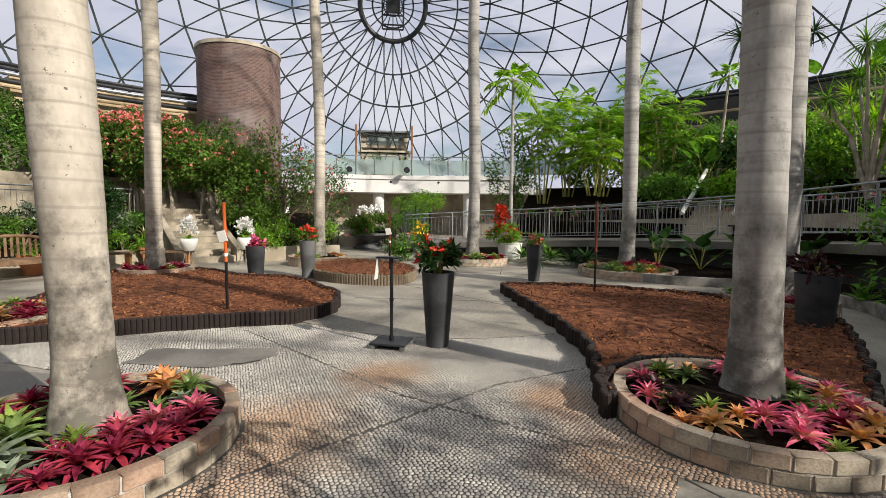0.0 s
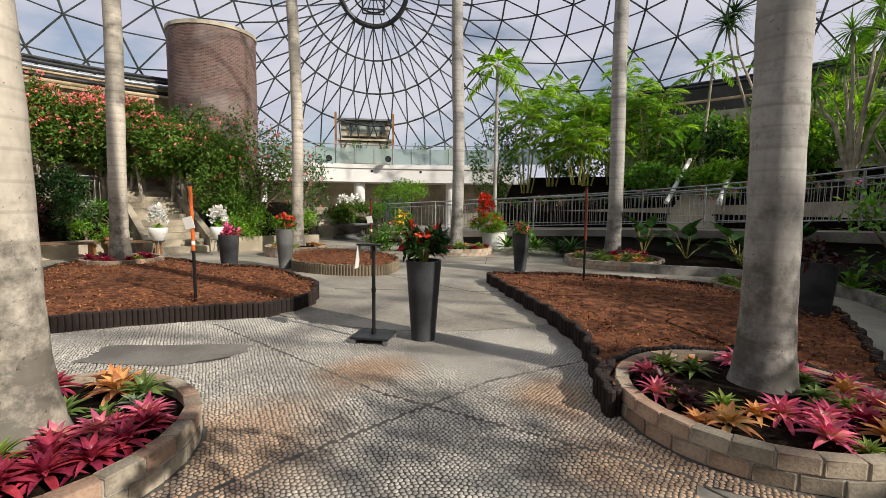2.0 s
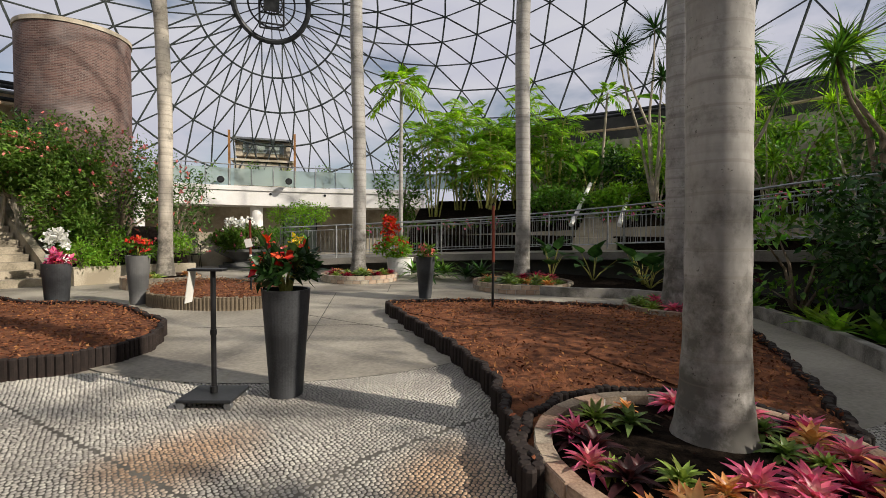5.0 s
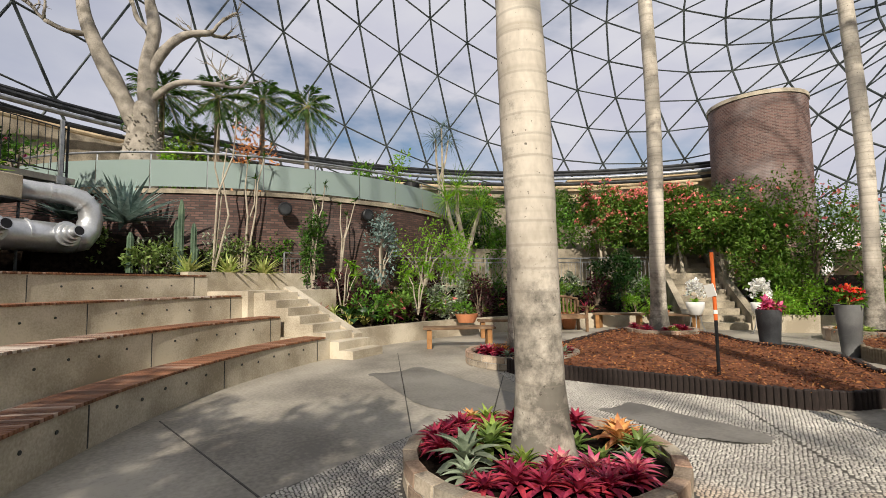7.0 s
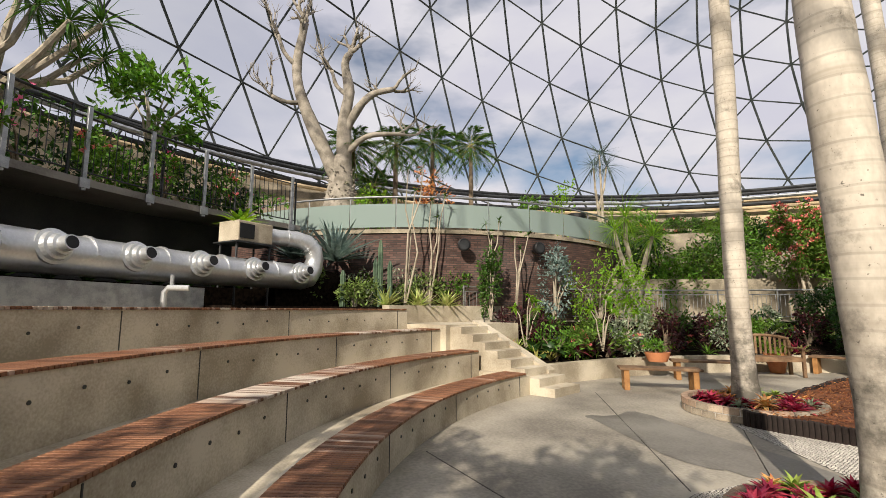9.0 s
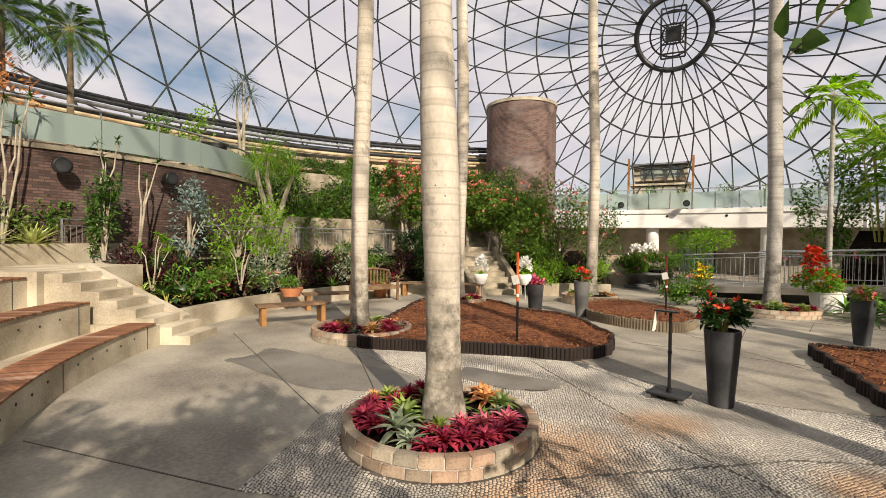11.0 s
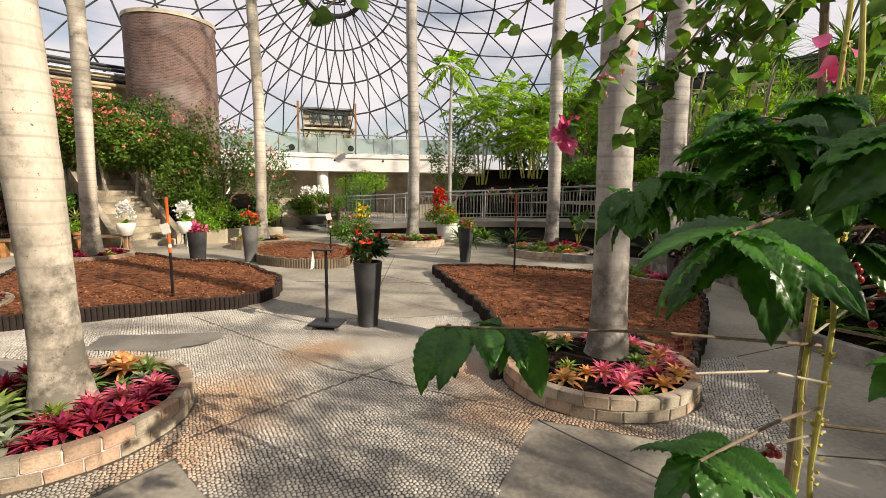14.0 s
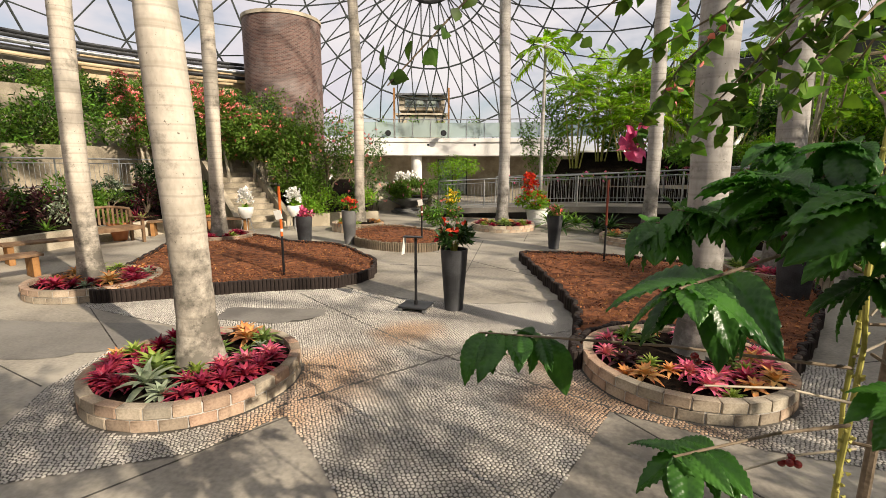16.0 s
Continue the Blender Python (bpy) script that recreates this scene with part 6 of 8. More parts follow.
for i, (x, y, L, w, n, m) in enumerate(((5.95, 5.75, 0.62, 0.13, 12, L_MID), (5.42, 4.72, 0.72, 0.17, 12, L_MID), (5.72, 4.15, 0.36, 0.12, 14, L_LIGHT), (6.05, 3.9, 0.36, 0.12, 14, L_MID), (5.75, 3.45, 0.42, 0.12, 14, L_LIGHT), (6.0, 6.3, 0.6, 0.10, 16, L_LIGHT), (5.5, 4.9, 0.4, 0.12, 10, L_DARK), (5.65, 4.1, 0.34, 0.11, 10, L_MID), (5.8, 3.5, 0.34, 0.11, 10, L_MID), (6.2, 6.8, 0.5, 0.1, 12, L_LIGHT), (6.4, 8.0, 0.45, 0.1, 12, L_MID), (5.9, 2.8, 0.4, 0.12, 10, L_MID), (6.3, 5.1, 0.6, 0.12, 12, L_DARK))):
    strap_plant("broadleaf_plant", x, y, 0.12, n, L, w, m, "broad-leaved green plant at the timber kerb", "plant", 20 + i, (0.4, 1.3), 0.3, "kerb plants")
for i, (x, y, z) in enumerate(((6.05, 4.15, 1.12), (6.0, 3.85, 0.85), (6.0, 3.6, 1.35), (6.15, 4.3, 0.95), (6.1, 3.95, 1.2))):
    strap_plant("red_bromeliad", x, y, z - 0.12, 16, 0.30, 0.085, L_CRIMSON, "large red bromeliad among dark shrubs", "bromeliad", 40 + i, (0.3, 1.2), 0.4, "red bromeliads")
    part("stalk", tube([(0.06, 0.02, -z + 0.25), (0.03, 0, -z * 0.5), (0, 0, 0.02)], [0.022, 0.018, 0.02], 7), BARK, bpy.data.objects[[o_.name for o_ in bpy.data.objects if o_.name.startswith("red_bromeliad")][-1]])
for i, (x, y, h) in enumerate(((5.8, 12.2, 0.8), (5.0, 12.9, 0.9), (6.5, 11.2, 0.9), (7.0, 10.2, 0.9), (6.3, 10.6, 0.6))):
    stalk_plant("monstera", x, y, 0.12, h, L_DARK, "dark monstera with broad split leaves", "plant", 70 + i, 10, 0.42, 0.34, group="monsteras")
for i, (x, y) in enumerate(((1.9, 13.6), (2.4, 14.2), (2.9, 13.5), (2.2, 15.0), (3.4, 14.0), (1.6, 14.6))):
    strap_plant("fern", x, y, 0.12, 24, 0.75, 0.09, L_MID if i % 2 else L_DARK, "arching dark green fern in the shaded bed", "fern", 60 + i, (0.25, 1.3), 0.5, "ferns")

for i in range(16):
    shrub("parapet_flower", *at_arc(11.85, 82 - 4.6 * i), 1.15 + 0.058 * i, (0.3, 0.3, 0.4), 150, 0.1, L_MID, "low pink-flowered plant along the ramp parapet", "flower", 660 + i, F_PINK, 9, 0.08, 3, group="parapet flowers")

# flowering shrubs over the north steps
for i, (x, y, z, s, n, nf, up) in enumerate(((-11.5, 15.2, 2.35, (1.5, 1.2, 2.5), 9000, 900, 1.5), (-10.1, 14.9, 2.25, (1.25, 1.1, 2.1), 7000, 520, 1.2), (-8.8, 15.0, 2.15, (1.15, 1.1, 1.6), 5600, 170, 0.5), (-7.7, 15.4, 1.95, (0.9, 1.0, 1.5), 4200, 70, 0.2), (-12.6, 13.9, 2.3, (1.0, 0.9, 2.6), 4200, 420, 1.4))):
    b_ = shrub("bougainvillea", x, y, z, s, n, 0.15, L_BLOOMING, "green shrub arching over the steps, topped with coral red flowers" if i != 3 else "green shrub with sparse red flowers over the steps", "shrub", 130 + i, F_CORAL, nf, 0.085, 9, clumps=46, wide=0.30, hollow=0.45, fup=up, group="shrubs over the steps")
    for k, (dx, dy) in enumerate(((0.35, -0.25), (-0.3, 0.15), (0.1, 0.4))):
        part("trunk", tube([(dx * 1.5 + 0.5, dy + 0.3, -z + 0.3), (dx * 1.1, dy, -z * 0.45), (dx * 0.4, dy * 0.5, 0.25), (0, 0, 0.7)], [0.075, 0.06, 0.045, 0.03], 8), PALEBARK, b_)
shrub("flowering_shrub", -6.4, 15.0, 0.6, (1.35, 1.3, 3.3), 5200, 0.11, L_BLOOMING, "green shrub with sparse red flowers", "shrub", 133, F_CORAL, 46, 0.09, 12, clumps=30)
shrub("flowering_shrub", -5.2, 15.9, 0.6, (1.0, 1.0, 2.6), 1900, 0.11, L_SHRUB, "thin grey-stemmed shrub with red flowers", "shrub", 134, F_CORAL, 36, 0.09, 16, PALEBARK, clumps=26)
for i, (x, y, z, s) in enumerate(((-7.2, 14.5, 0.9, (0.7, 0.7, 1.5)), (-7.5, 16.4, 1.2, (1.0, 1.0, 1.8)), (-9.0, 17.0, 1.4, (1.4, 1.0, 2.2)), (-10.9, 12.9, 1.0, (0.7, 0.7, 1.2)), (-6.6, 14.3, 0.5, (0.7, 0.6, 1.2)), (-12.4, 16.8, 2.4, (1.4, 1.0, 2.2)), (-10.6, 17.6, 2.4, (1.3, 1.0, 2.4)))):
    shrub("step_shrub", x, y, z, s, 1900, 0.14, L_BLOOMING if i in (0, 4) else L_DARK, "dense green shrub crowding the steps", "shrub", 540 + i, F_CORAL if i < 2 else None, 14, 0.1, 6, clumps=20)
for i, (x, y, s) in enumerate(((-5.8, 13.9, (0.6, 0.5, 0.9)), (-6.3, 13.5, (0.5, 0.4, 0.7)), (-4.9, 14.5, (0.6, 0.5, 0.9)), (-9.3, 11.9, (0.5, 0.45, 0.6)))):
    shrub("low_shrub", x, y, 0.3, s, 800, 0.10, L_LIGHT, "low bright green shrub at the wall", "shrub", 140 + i, None, 0, 0.05, 4)

# west bank
g = random.Random(8)
KINDS = [("bank_shrub", L_MID), ("bank_shrub", L_SHRUB), ("bank_shrub", L_BLOOMING), ("bank_shrub", L_SILVER), ("bank_shrub", L_MAROON), ("bank_shrub", L_DARK)]
for i in range(34):
    a = 146 + (206 - 146) * (i + g.random()) / 34
    r = g.choice((9.5, 10.2, 10.9, 11.6)) + g.uniform(-0.25, 0.25)
    z = 0.33 + (r - 9.1) / 3.1 * 0.82
    x, y = at_arc(r, a)
    nm, m = g.choice(KINDS)
    s = g.uniform(0.35, 0.6)
    shrub(nm, x, y, z - 0.03, (s, s, g.uniform(0.4, 0.9) if a > 188 or r > 10.6 else g.uniform(0.6, 1.2)), 420, 0.12, m, {id(L_SILVER): "silvery green leafy shrub on the planted bank", id(L_MAROON): "dark maroon leafy shrub on the planted bank"}.get(id(m), "green leafy shrub on the planted bank"), "shrub", 200 + i, F_CORAL if i % 6 == 0 else None, 8, 0.09, 5)
for i in range(30):
    a = 145 + (208 - 145) * (i + g.random()) / 30
    r = g.uniform(9.2, 10.8)
    z = 0.33 + (r - 9.1) / 3.1 * 0.82
    x, y = at_arc(r, a)
    m = g.choice((L_MID, L_LIGHT, L_MAROON, L_MAGENTA, L_STRIPE, L_BLUE))
    strap_plant("cordyline", x, y, z, 18, g.uniform(0.3, 0.6), 0.045, m, {id(L_MAROON): "spiky dark maroon cordyline on the bank", id(L_MAGENTA): "spiky magenta cordyline on the bank", id(L_STRIPE): "cream-striped strap-leaf plant on the bank", id(L_BLUE): "blue-grey spiky plant on the bank"}.get(id(m), "green strap-leaf plant on the bank"), "plant", 100 + i, (0.3, 1.4), 0.4, "bank rosettes")
for i, (a, r) in enumerate(((207.5, 9.5), (205.5, 9.4), (203, 9.6))):
    stalk_plant("begonia", *at_arc(r, a), 0.4, 0.4, L_DARK, "low plant with round dark bronze leaves", "plant", 90 + i, 14, 0.22, 0.2, group="round-leaf plants")
for i, (x, y) in enumerate(((-10.65, 6.3), (-9.75, 9.75), (-8.7, 12.1))):
    tp = thing("terracotta_pot", x if i else -9.5, y if i else 6.35, 0.0 if i else 0.36, "terracotta flower pot on the low wall" if not i else "terracotta flower pot beside the bench", "plant pot", "terracotta pots")
    part("pot", lathe([(0.15, 0), (0.24, 0.42), (0.27, 0.42), (0.27, 0.48), (0.24, 0.48), (0.22, 0.44)] if i else [(0.2, 0), (0.27, 0.17), (0.28, 0.2), (0.24, 0.2)], 28), TERRACOTTA, tp)
    shrub("potted_succulent", x if i else -9.5, y if i else 6.35, 0.44 if i else 0.55, (0.28, 0.28, 0.3), 260, 0.1, L_MID if not i else L_LIGHT, "small leafy succulent in a terracotta pot", "potted plant", 260 + i, None, 0, 0.05, 3)

for i, (x, y, z, m, lb) in enumerate(((-9.75, 2.85, 0.55, L_CRIMSON, "tall crimson cordyline with spear leaves"), (-10.0, 4.6, 0.55, L_MAGENTA, "dark magenta cordyline with spear leaves"), (-10.3, 5.6, 0.6, L_MAROON, "dark maroon cordyline with spear leaves"), (-10.1, 5.1, 0.55, L_MAROON, "dark maroon cordyline with spear leaves"))):
    strap_plant("cordyline", x, y, z, 34, 0.55, 0.07, m, lb, "plant", 180 + i, (0.1, 1.45), 0.35, "bank rosettes")
for i, (x, y, h) in enumerate(((-10.0, 5.3, 1.15), (-10.5, 3.6, 1.2), (-10.6, 6.2, 1.1))):
    tuft_tree("euphorbia_sapling", x, y, 0.6, ((0.05, 0.1, h), (-0.15, -0.2, h * 0.8), (0.2, 0.25, h * 0.75), (-0.1, 0.3, h * 0.95)), L_LIGHT, "pale-stemmed sapling with lime green leaf tufts", PALEBARK, 80 + i, 0.22, 14, 0.08, 0.02)

# raised cactus bed and drum front
for i, (x, y) in enumerate(((-11.75, 1.2), (-12.15, 2.0), (-11.5, 0.35))):
    strap_plant("variegated_yucca", x, y, 1.58, 44, 0.72, 0.085, L_STRIPE, "cream-striped spiky yucca rosette", "yucca", 140 + i, (0.1, 1.4), 0.15, "variegated yuccas")
strap_plant("blue_agave", -12.15, -0.95, 2.75, 70, 1.55, 0.15, L_BLUE, "huge blue-grey agave with sword leaves", "agave", 150, (0.1, 1.45), 0.12)
strap_plant("blue_agave", -12.4, -2.0, 2.8, 48, 1.3, 0.13, L_BLUE, "blue-grey agave with sword leaves", "agave", 151, (0.2, 1.45), 0.12)
tagged(link("agave_mound", arc(13.7, 16.4, 212, 227, 1.4, 2.9, 20, z1in=2.2), SOIL), "dark planted mound under the agaves", "soil", kind="structure")
strap_plant("green_agave", -10.1, -2.8, 3.28, 26, 0.6, 0.14, L_LIGHT, "pale green agave above the duct", "agave", 152, (0.2, 1.2), 0.2)
for i in range(16):
    a = 199 + 22 * i / 15 + g.uniform(-0.5, 0.5)
    x, y = at_arc(12.8 + g.uniform(0, 1.6), a)
    shrub("desert_shrub", x, y, 1.55, (0.42, 0.42, g.uniform(0.5, 1.2)), 420, 0.12, g.choice((L_SILVER, L_SILVER, L_BROMELIAD, L_MID)), "grey-green succulent shrub in the raised bed", "shrub", 300 + i, None, 0, 0.05, 6, PALEBARK)
for i, (x, y, h) in enumerate(((-11.5, 0.2, 1.7), (-11.65, 0.45, 1.2), (-11.9, 0.1, 1.3), (-11.2, -0.7, 0.9), (-12.2, 0.5, 0.7))):
    c = thing("column_cactus", x, y, 1.55, "slender ribbed green column cactus", "cactus", "column cacti")
    bm = bmesh.new()
    rows = []
    for j in range(9):
        z = h * j / 8
        q = 0.055 * (1 if j < 8 else 0.4)
        rows.append([bm.verts.new(((q * (1 + 0.22 * (k % 2))) * math.cos(math.pi * k / 8), (q * (1 + 0.22 * (k % 2))) * math.sin(math.pi * k / 8), z)) for k in range(16)])
    for p, q in zip(rows, rows[1:]):
        for k in range(16):
            bm.faces.new((p[k], p[(k + 1) % 16], q[(k + 1) % 16], q[k]))
    bm.faces.new(rows[-1])
    part("column", bm, CACTUS, c)
for i, (x, y, h, lx) in enumerate(((-11.9, 0.85, 3.7, 0.15), (-12.3, 1.55, 3.0, 0.05), (-12.35, 3.1, 2.4, 0.1), (-12.0, 3.9, 2.0, -0.1))):
    tuft_tree("plumeria_sapling", x, y, 1.5, ((lx, 0.05, h), (lx - 0.1, 0.25, h * 0.85), (lx, 0.45, h * 1.05)), L_SHRUB, "thin bare-limbed sapling before the brick wall", PALEBARK, 20 + i, 0.22, 9, 0.05, 0.028)
for i, (x, y, s) in enumerate(((-11.9, 5.0, (0.45, 0.5, 2.0)), (-12.1, 6.4, (0.9, 1.0, 1.9)), (-12.3, 7.5, (0.7, 0.8, 1.7)), (-12.0, 3.2, (0.35, 0.35, 1.8)))):
    shrub("wall_shrub", x, y, 1.3, s, 900, 0.13, (L_BLUE, L_LIGHT, L_LIGHT, L_SHRUB)[i], ("silvery leafy shrub before the brick wall", "light feathery shrub before the brick wall")[1 if i in (1, 2) else 0], "shrub", 330 + i, None, 0, 0.05, 7, PALEBARK)
# on and behind the drum
for i, (x, y, h) in enumerate(((-15.6, -0.6, 3.3), (-16.0, 0.9, 3.6), (-16.4, 2.3, 3.9), (-16.9, 3.9, 4.1), (-17.4, 0.2, 2.4))):
    feather_palm(x, y, 3.8, h, 30, 1.25, L_SHRUB, "slender date palm on the drum terrace", 40 + i, 0.09, 30, 0.32, 0.034, (-0.7, 1.3), 0.45, BARK, name="date_palm", group="date palms")
for i in range(8):
    b = radians(-30 + 85 * i / 7)
    x, y = DX + (DR - 0.9) * math.cos(b), DY + (DR - 0.9) * math.sin(b)
    shrub("terrace_plant", x, y, 3.78, (0.5, 0.5, 0.7 + 0.7 * (i % 3)), 420, 0.15, (L_MID, L_LIGHT, L_ORANGE, L_SHRUB)[i % 4], "leafy potted plant behind the glass balustrade" if i % 4 != 2 else "yellow-orange croton behind the glass balustrade", "plant", 350 + i, None, 0, 0.05, 4)
vent = thing("vent_pipe", -14.2, 6.9, 3.78, "silver and black vent pipe on the drum terrace", "vent pipe")
part("pipe", lathe([(0.27, 0), (0.27, 0.55)], 24), DUCT, vent)
part("cowl", lathe([(0.3, 0.55), (0.3, 0.95), (0.2, 0.97)], 24), BLACK, vent)
tuft_tree("dracaena_tree", -18.0, 10.0, 3.7, ((0.0, 0.0, 4.6), (-0.3, 0.5, 4.2), (0.2, -0.4, 4.0)), L_BLUE, "tall thin dracaena against the dome", PALEBARK, 31, 0.95, 50, 0.035, 0.08)
tuft_tree("ponytail_palm", -14.2, 8.9, 1.2, ((0.0, -0.2, 3.5), (0.3, 0.6, 2.8), (0.1, -0.7, 3.0)), L_LIGHT, "ponytail palm with drooping thin leaves", PALEBARK, 32, 1.3, 110, 0.025, 0.13)
bare_tree(-14.7, -0.95, 3.75, "bare bottle-shaped tree with a swollen pale trunk")
t_ = shrub("terrace_tree", -10.6, -4.9, 5.0, (1.0, 1.0, 2.0), 800, 0.24, L_MID, "small bright green tree above the upper railing", "tree", 360, None, 0, 0.05, 9, PALEBARK, clumps=20, wide=0.28)
part("trunk", tube([(0.1, 0, -1.45), (0.05, 0.1, -0.7), (0, 0, 0.4)], [0.09, 0.08, 0.06], 10), PALEBARK, t_)
tuft_tree("dracaena_tree", -7.6, -6.4, 3.6, ((0.3, 0.8, 3.6), (-0.6, 0.6, 3.0), (0.8, 0.0, 3.4), (-1.2, 1.0, 2.4), (-0.2, -0.5, 3.2), (0.9, 0.9, 2.8), (-0.9, 0.2, 3.5), (-1.5, 0.5, 3.1), (-0.3, 1.3, 2.6), (-1.0, 1.4, 3.0), (-1.7, 1.1, 2.7), (0.1, 0.2, 3.9)), L_SHRUB, "branching dracaena above the upper railing", PALEBARK, 33, 0.7, 50, 0.04, 0.09)
for i in range(9):
    x, y = at_arc(14.55, 230 + 5.5 * i)
    shrub("hanging_basket", x, y, 3.95, (0.3, 0.3, 0.5), 260, 0.11, L_MID, "hanging basket plant on the upper railing", "potted plant", 370 + i, F_PINK if i % 2 else F_CORAL, 8, 0.09, 0, group="railing baskets")
for i in range(22):
    x, y = at_arc(14.25, 229 + 2.4 * i)
    strap_plant("snake_plant", x, y, 1.9, 16, 0.62, 0.07, L_SHRUB, "dark green sword-leaf plant under the walkway", "plant", 170 + i, (0.6, 1.5), 0.2, "sword-leaf plants")

for i in range(26):
    shrub("deck_shrub", *at_arc(15.3 + 0.5 * (i % 2), 224.5 + 2.3 * i), 3.58, (0.7, 0.7, 0.9 + 0.25 * (i % 3)), 420, 0.16, (L_MID, L_DARK, L_SHRUB)[i % 3], "leafy green plant behind the upper railing", "shrub", 640 + i, F_PINK if i % 4 == 0 else None, 6, 0.09, 4)
# stepped terraces, west
for i in range(32):
    a = 128 + 48 * (i + g.random()) / 32
    r, z = g.choice(((14.6, 2.5), (17.0, 3.7), (19.2, 4.9)))
    x, y = at_arc(r, a)
    s = g.uniform(0.7, 1.15)
    shrub("terrace_shrub", x, y, z - 0.03, (s, s, g.uniform(1.1, 2.1) if z < 4 else g.uniform(0.6, 1.1)), 800, 0.17, g.choice((L_MID, L_SHRUB, L_DARK, L_BLOOMING)), "leafy green shrub on a stone terrace", "shrub", 400 + i, F_CORAL if i % 5 == 0 else None, 10, 0.1, 5)
for i, (t_, r, z, s) in enumerate(((146, 14.3, 2.5, 2.2), (158, 14.4, 2.5, 2.4), (168, 14.2, 1.2, 2.2))):
    shrub("terrace_tree", *at_arc(r, t_), z, (1.0, 1.0, s), 1500, 0.17, L_MID, "small round-headed green tree on the terrace", "tree", 440 + i, None, 0, 0.05, 6, clumps=20)


# ---- coffee plant and vine close to the camera ----
def coffee_spray(parent, root, tip, n, L, W, seed, start=0.8):
    """A twig with glossy, wavy leaves in pairs round its end."""
    g = np.random.default_rng(seed)
    root, tip = np.array(root, float), np.array(tip, float)
    twig = part("twig", tube([tuple(root), tuple((root + tip) / 2 + np.array([0, 0, 0.01])), tuple(tip)], [0.004, 0.003, 0.002], 6), BARK, parent)
    ax = (tip - root) / np.linalg.norm(tip - root)
    side = np.cross(ax, [0, 0, 1.0])
    for i in range(n):
        t = start + (1.0 - start) * (i // 2 + 0.5) / max(1, n / 2)
        sg = 1 if i % 2 else -1
        p = root + (tip - root) * min(t, 1.0)
        d = side * sg * g.uniform(0.35, 1.0) + ax * g.uniform(-0.3, 0.9) + np.array([0, 0, g.uniform(-0.9, 0.1)])
        u = np.array([0, 0, 1.0]) + side * -0.2 * sg + g.normal(0, 0.25, 3)
        q = L * g.uniform(0.7, 1.15)
        V, F = quilted(p, d, u, q, q * W, g.uniform(0.15, 0.4))
        quads("leaf", V, F, L_COFFEE, twig)


def quilted(p, d, u, L, W, bend, ns=54, nu=10):
    """One broad leaf with raised panels between slanting side veins and a sunken midrib."""
    d = d / np.linalg.norm(d)
    s = np.cross(d, u)
    s /= np.linalg.norm(s)
    u = np.cross(s, d)
    t = np.linspace(0, 1, ns + 1)[:, None]
    v = np.linspace(-1, 1, nu + 1)[None]
    half = 0.5 * W * np.sin(math.pi * np.clip(t, 0, 1) ** 0.8) ** 0.85 * (1 + 0.018 * np.sin(t * 44))
    lift = half * 0.22 * np.abs(v) + 0.05 * L * np.abs(np.sin(math.pi * (9 * t - 2.0 * np.abs(v)))) * (np.abs(v) ** 0.5) * np.minimum(1, half / (0.2 * W + 1e-9)) - 0.03 * L * v ** 4 * (half > 0)
    P = p + (t * L)[..., None] * d + (v * half)[..., None] * s + (lift - bend * L * t * t)[..., None] * u
    V = P.reshape(-1, 3)
    i, j = np.meshgrid(np.arange(ns), np.arange(nu), indexing="ij")
    a = (i * (nu + 1) + j).ravel()
    return V, np.stack([a, a + 1, a + nu + 2, a + nu + 1], 1)


BERRY = surf("coffee_cherry", (0.13, 0.008, 0.010), (0.24, 0.02, 0.02), rough=0.25, bump=0.0, spec=0.5)
coffee = thing("coffee_plant", 1.38, 0.22, 0.0, "coffee plant with glossy dark leaves and knobbly green stems", "coffee plant")
for dx, dy, tx, ty, h in ((0.0, 0.0, -0.02, 0.02, 2.2), (0.09, 0.16, 0.05, 0.14, 2.4)):
    pts = [(dx + (tx - dx) * k / 14 + 0.008 * math.sin(k * 2.1), dy + (ty - dy) * k / 14, h * k / 14) for k in range(15)]
    bm = tube(pts, [0.0068 - 0.0002 * k + 0.0015 * (k % 2) for k in range(15)], 8)
    rr = random.Random(int(dx * 100) + 3)
    for k in range(80):
        z = rr.uniform(0.3, h * 0.9)
        a = rr.uniform(0, 6.28)
        f = z / h
        bx, by = dx + (tx - dx) * f, dy + (ty - dy) * f
        tube_bm(bm, [(bx + 0.008 * math.cos(a), by + 0.008 * math.sin(a), z), (bx + 0.015 * math.cos(a), by + 0.015 * math.sin(a), z + 0.004)], [0.005, 0.0022], 5)
    part("stem", bm, GREENSTEM, coffee, "knobbly yellow-green stem")
rel = lambda x, y, z: (x - 1.38, y - 0.22, z)
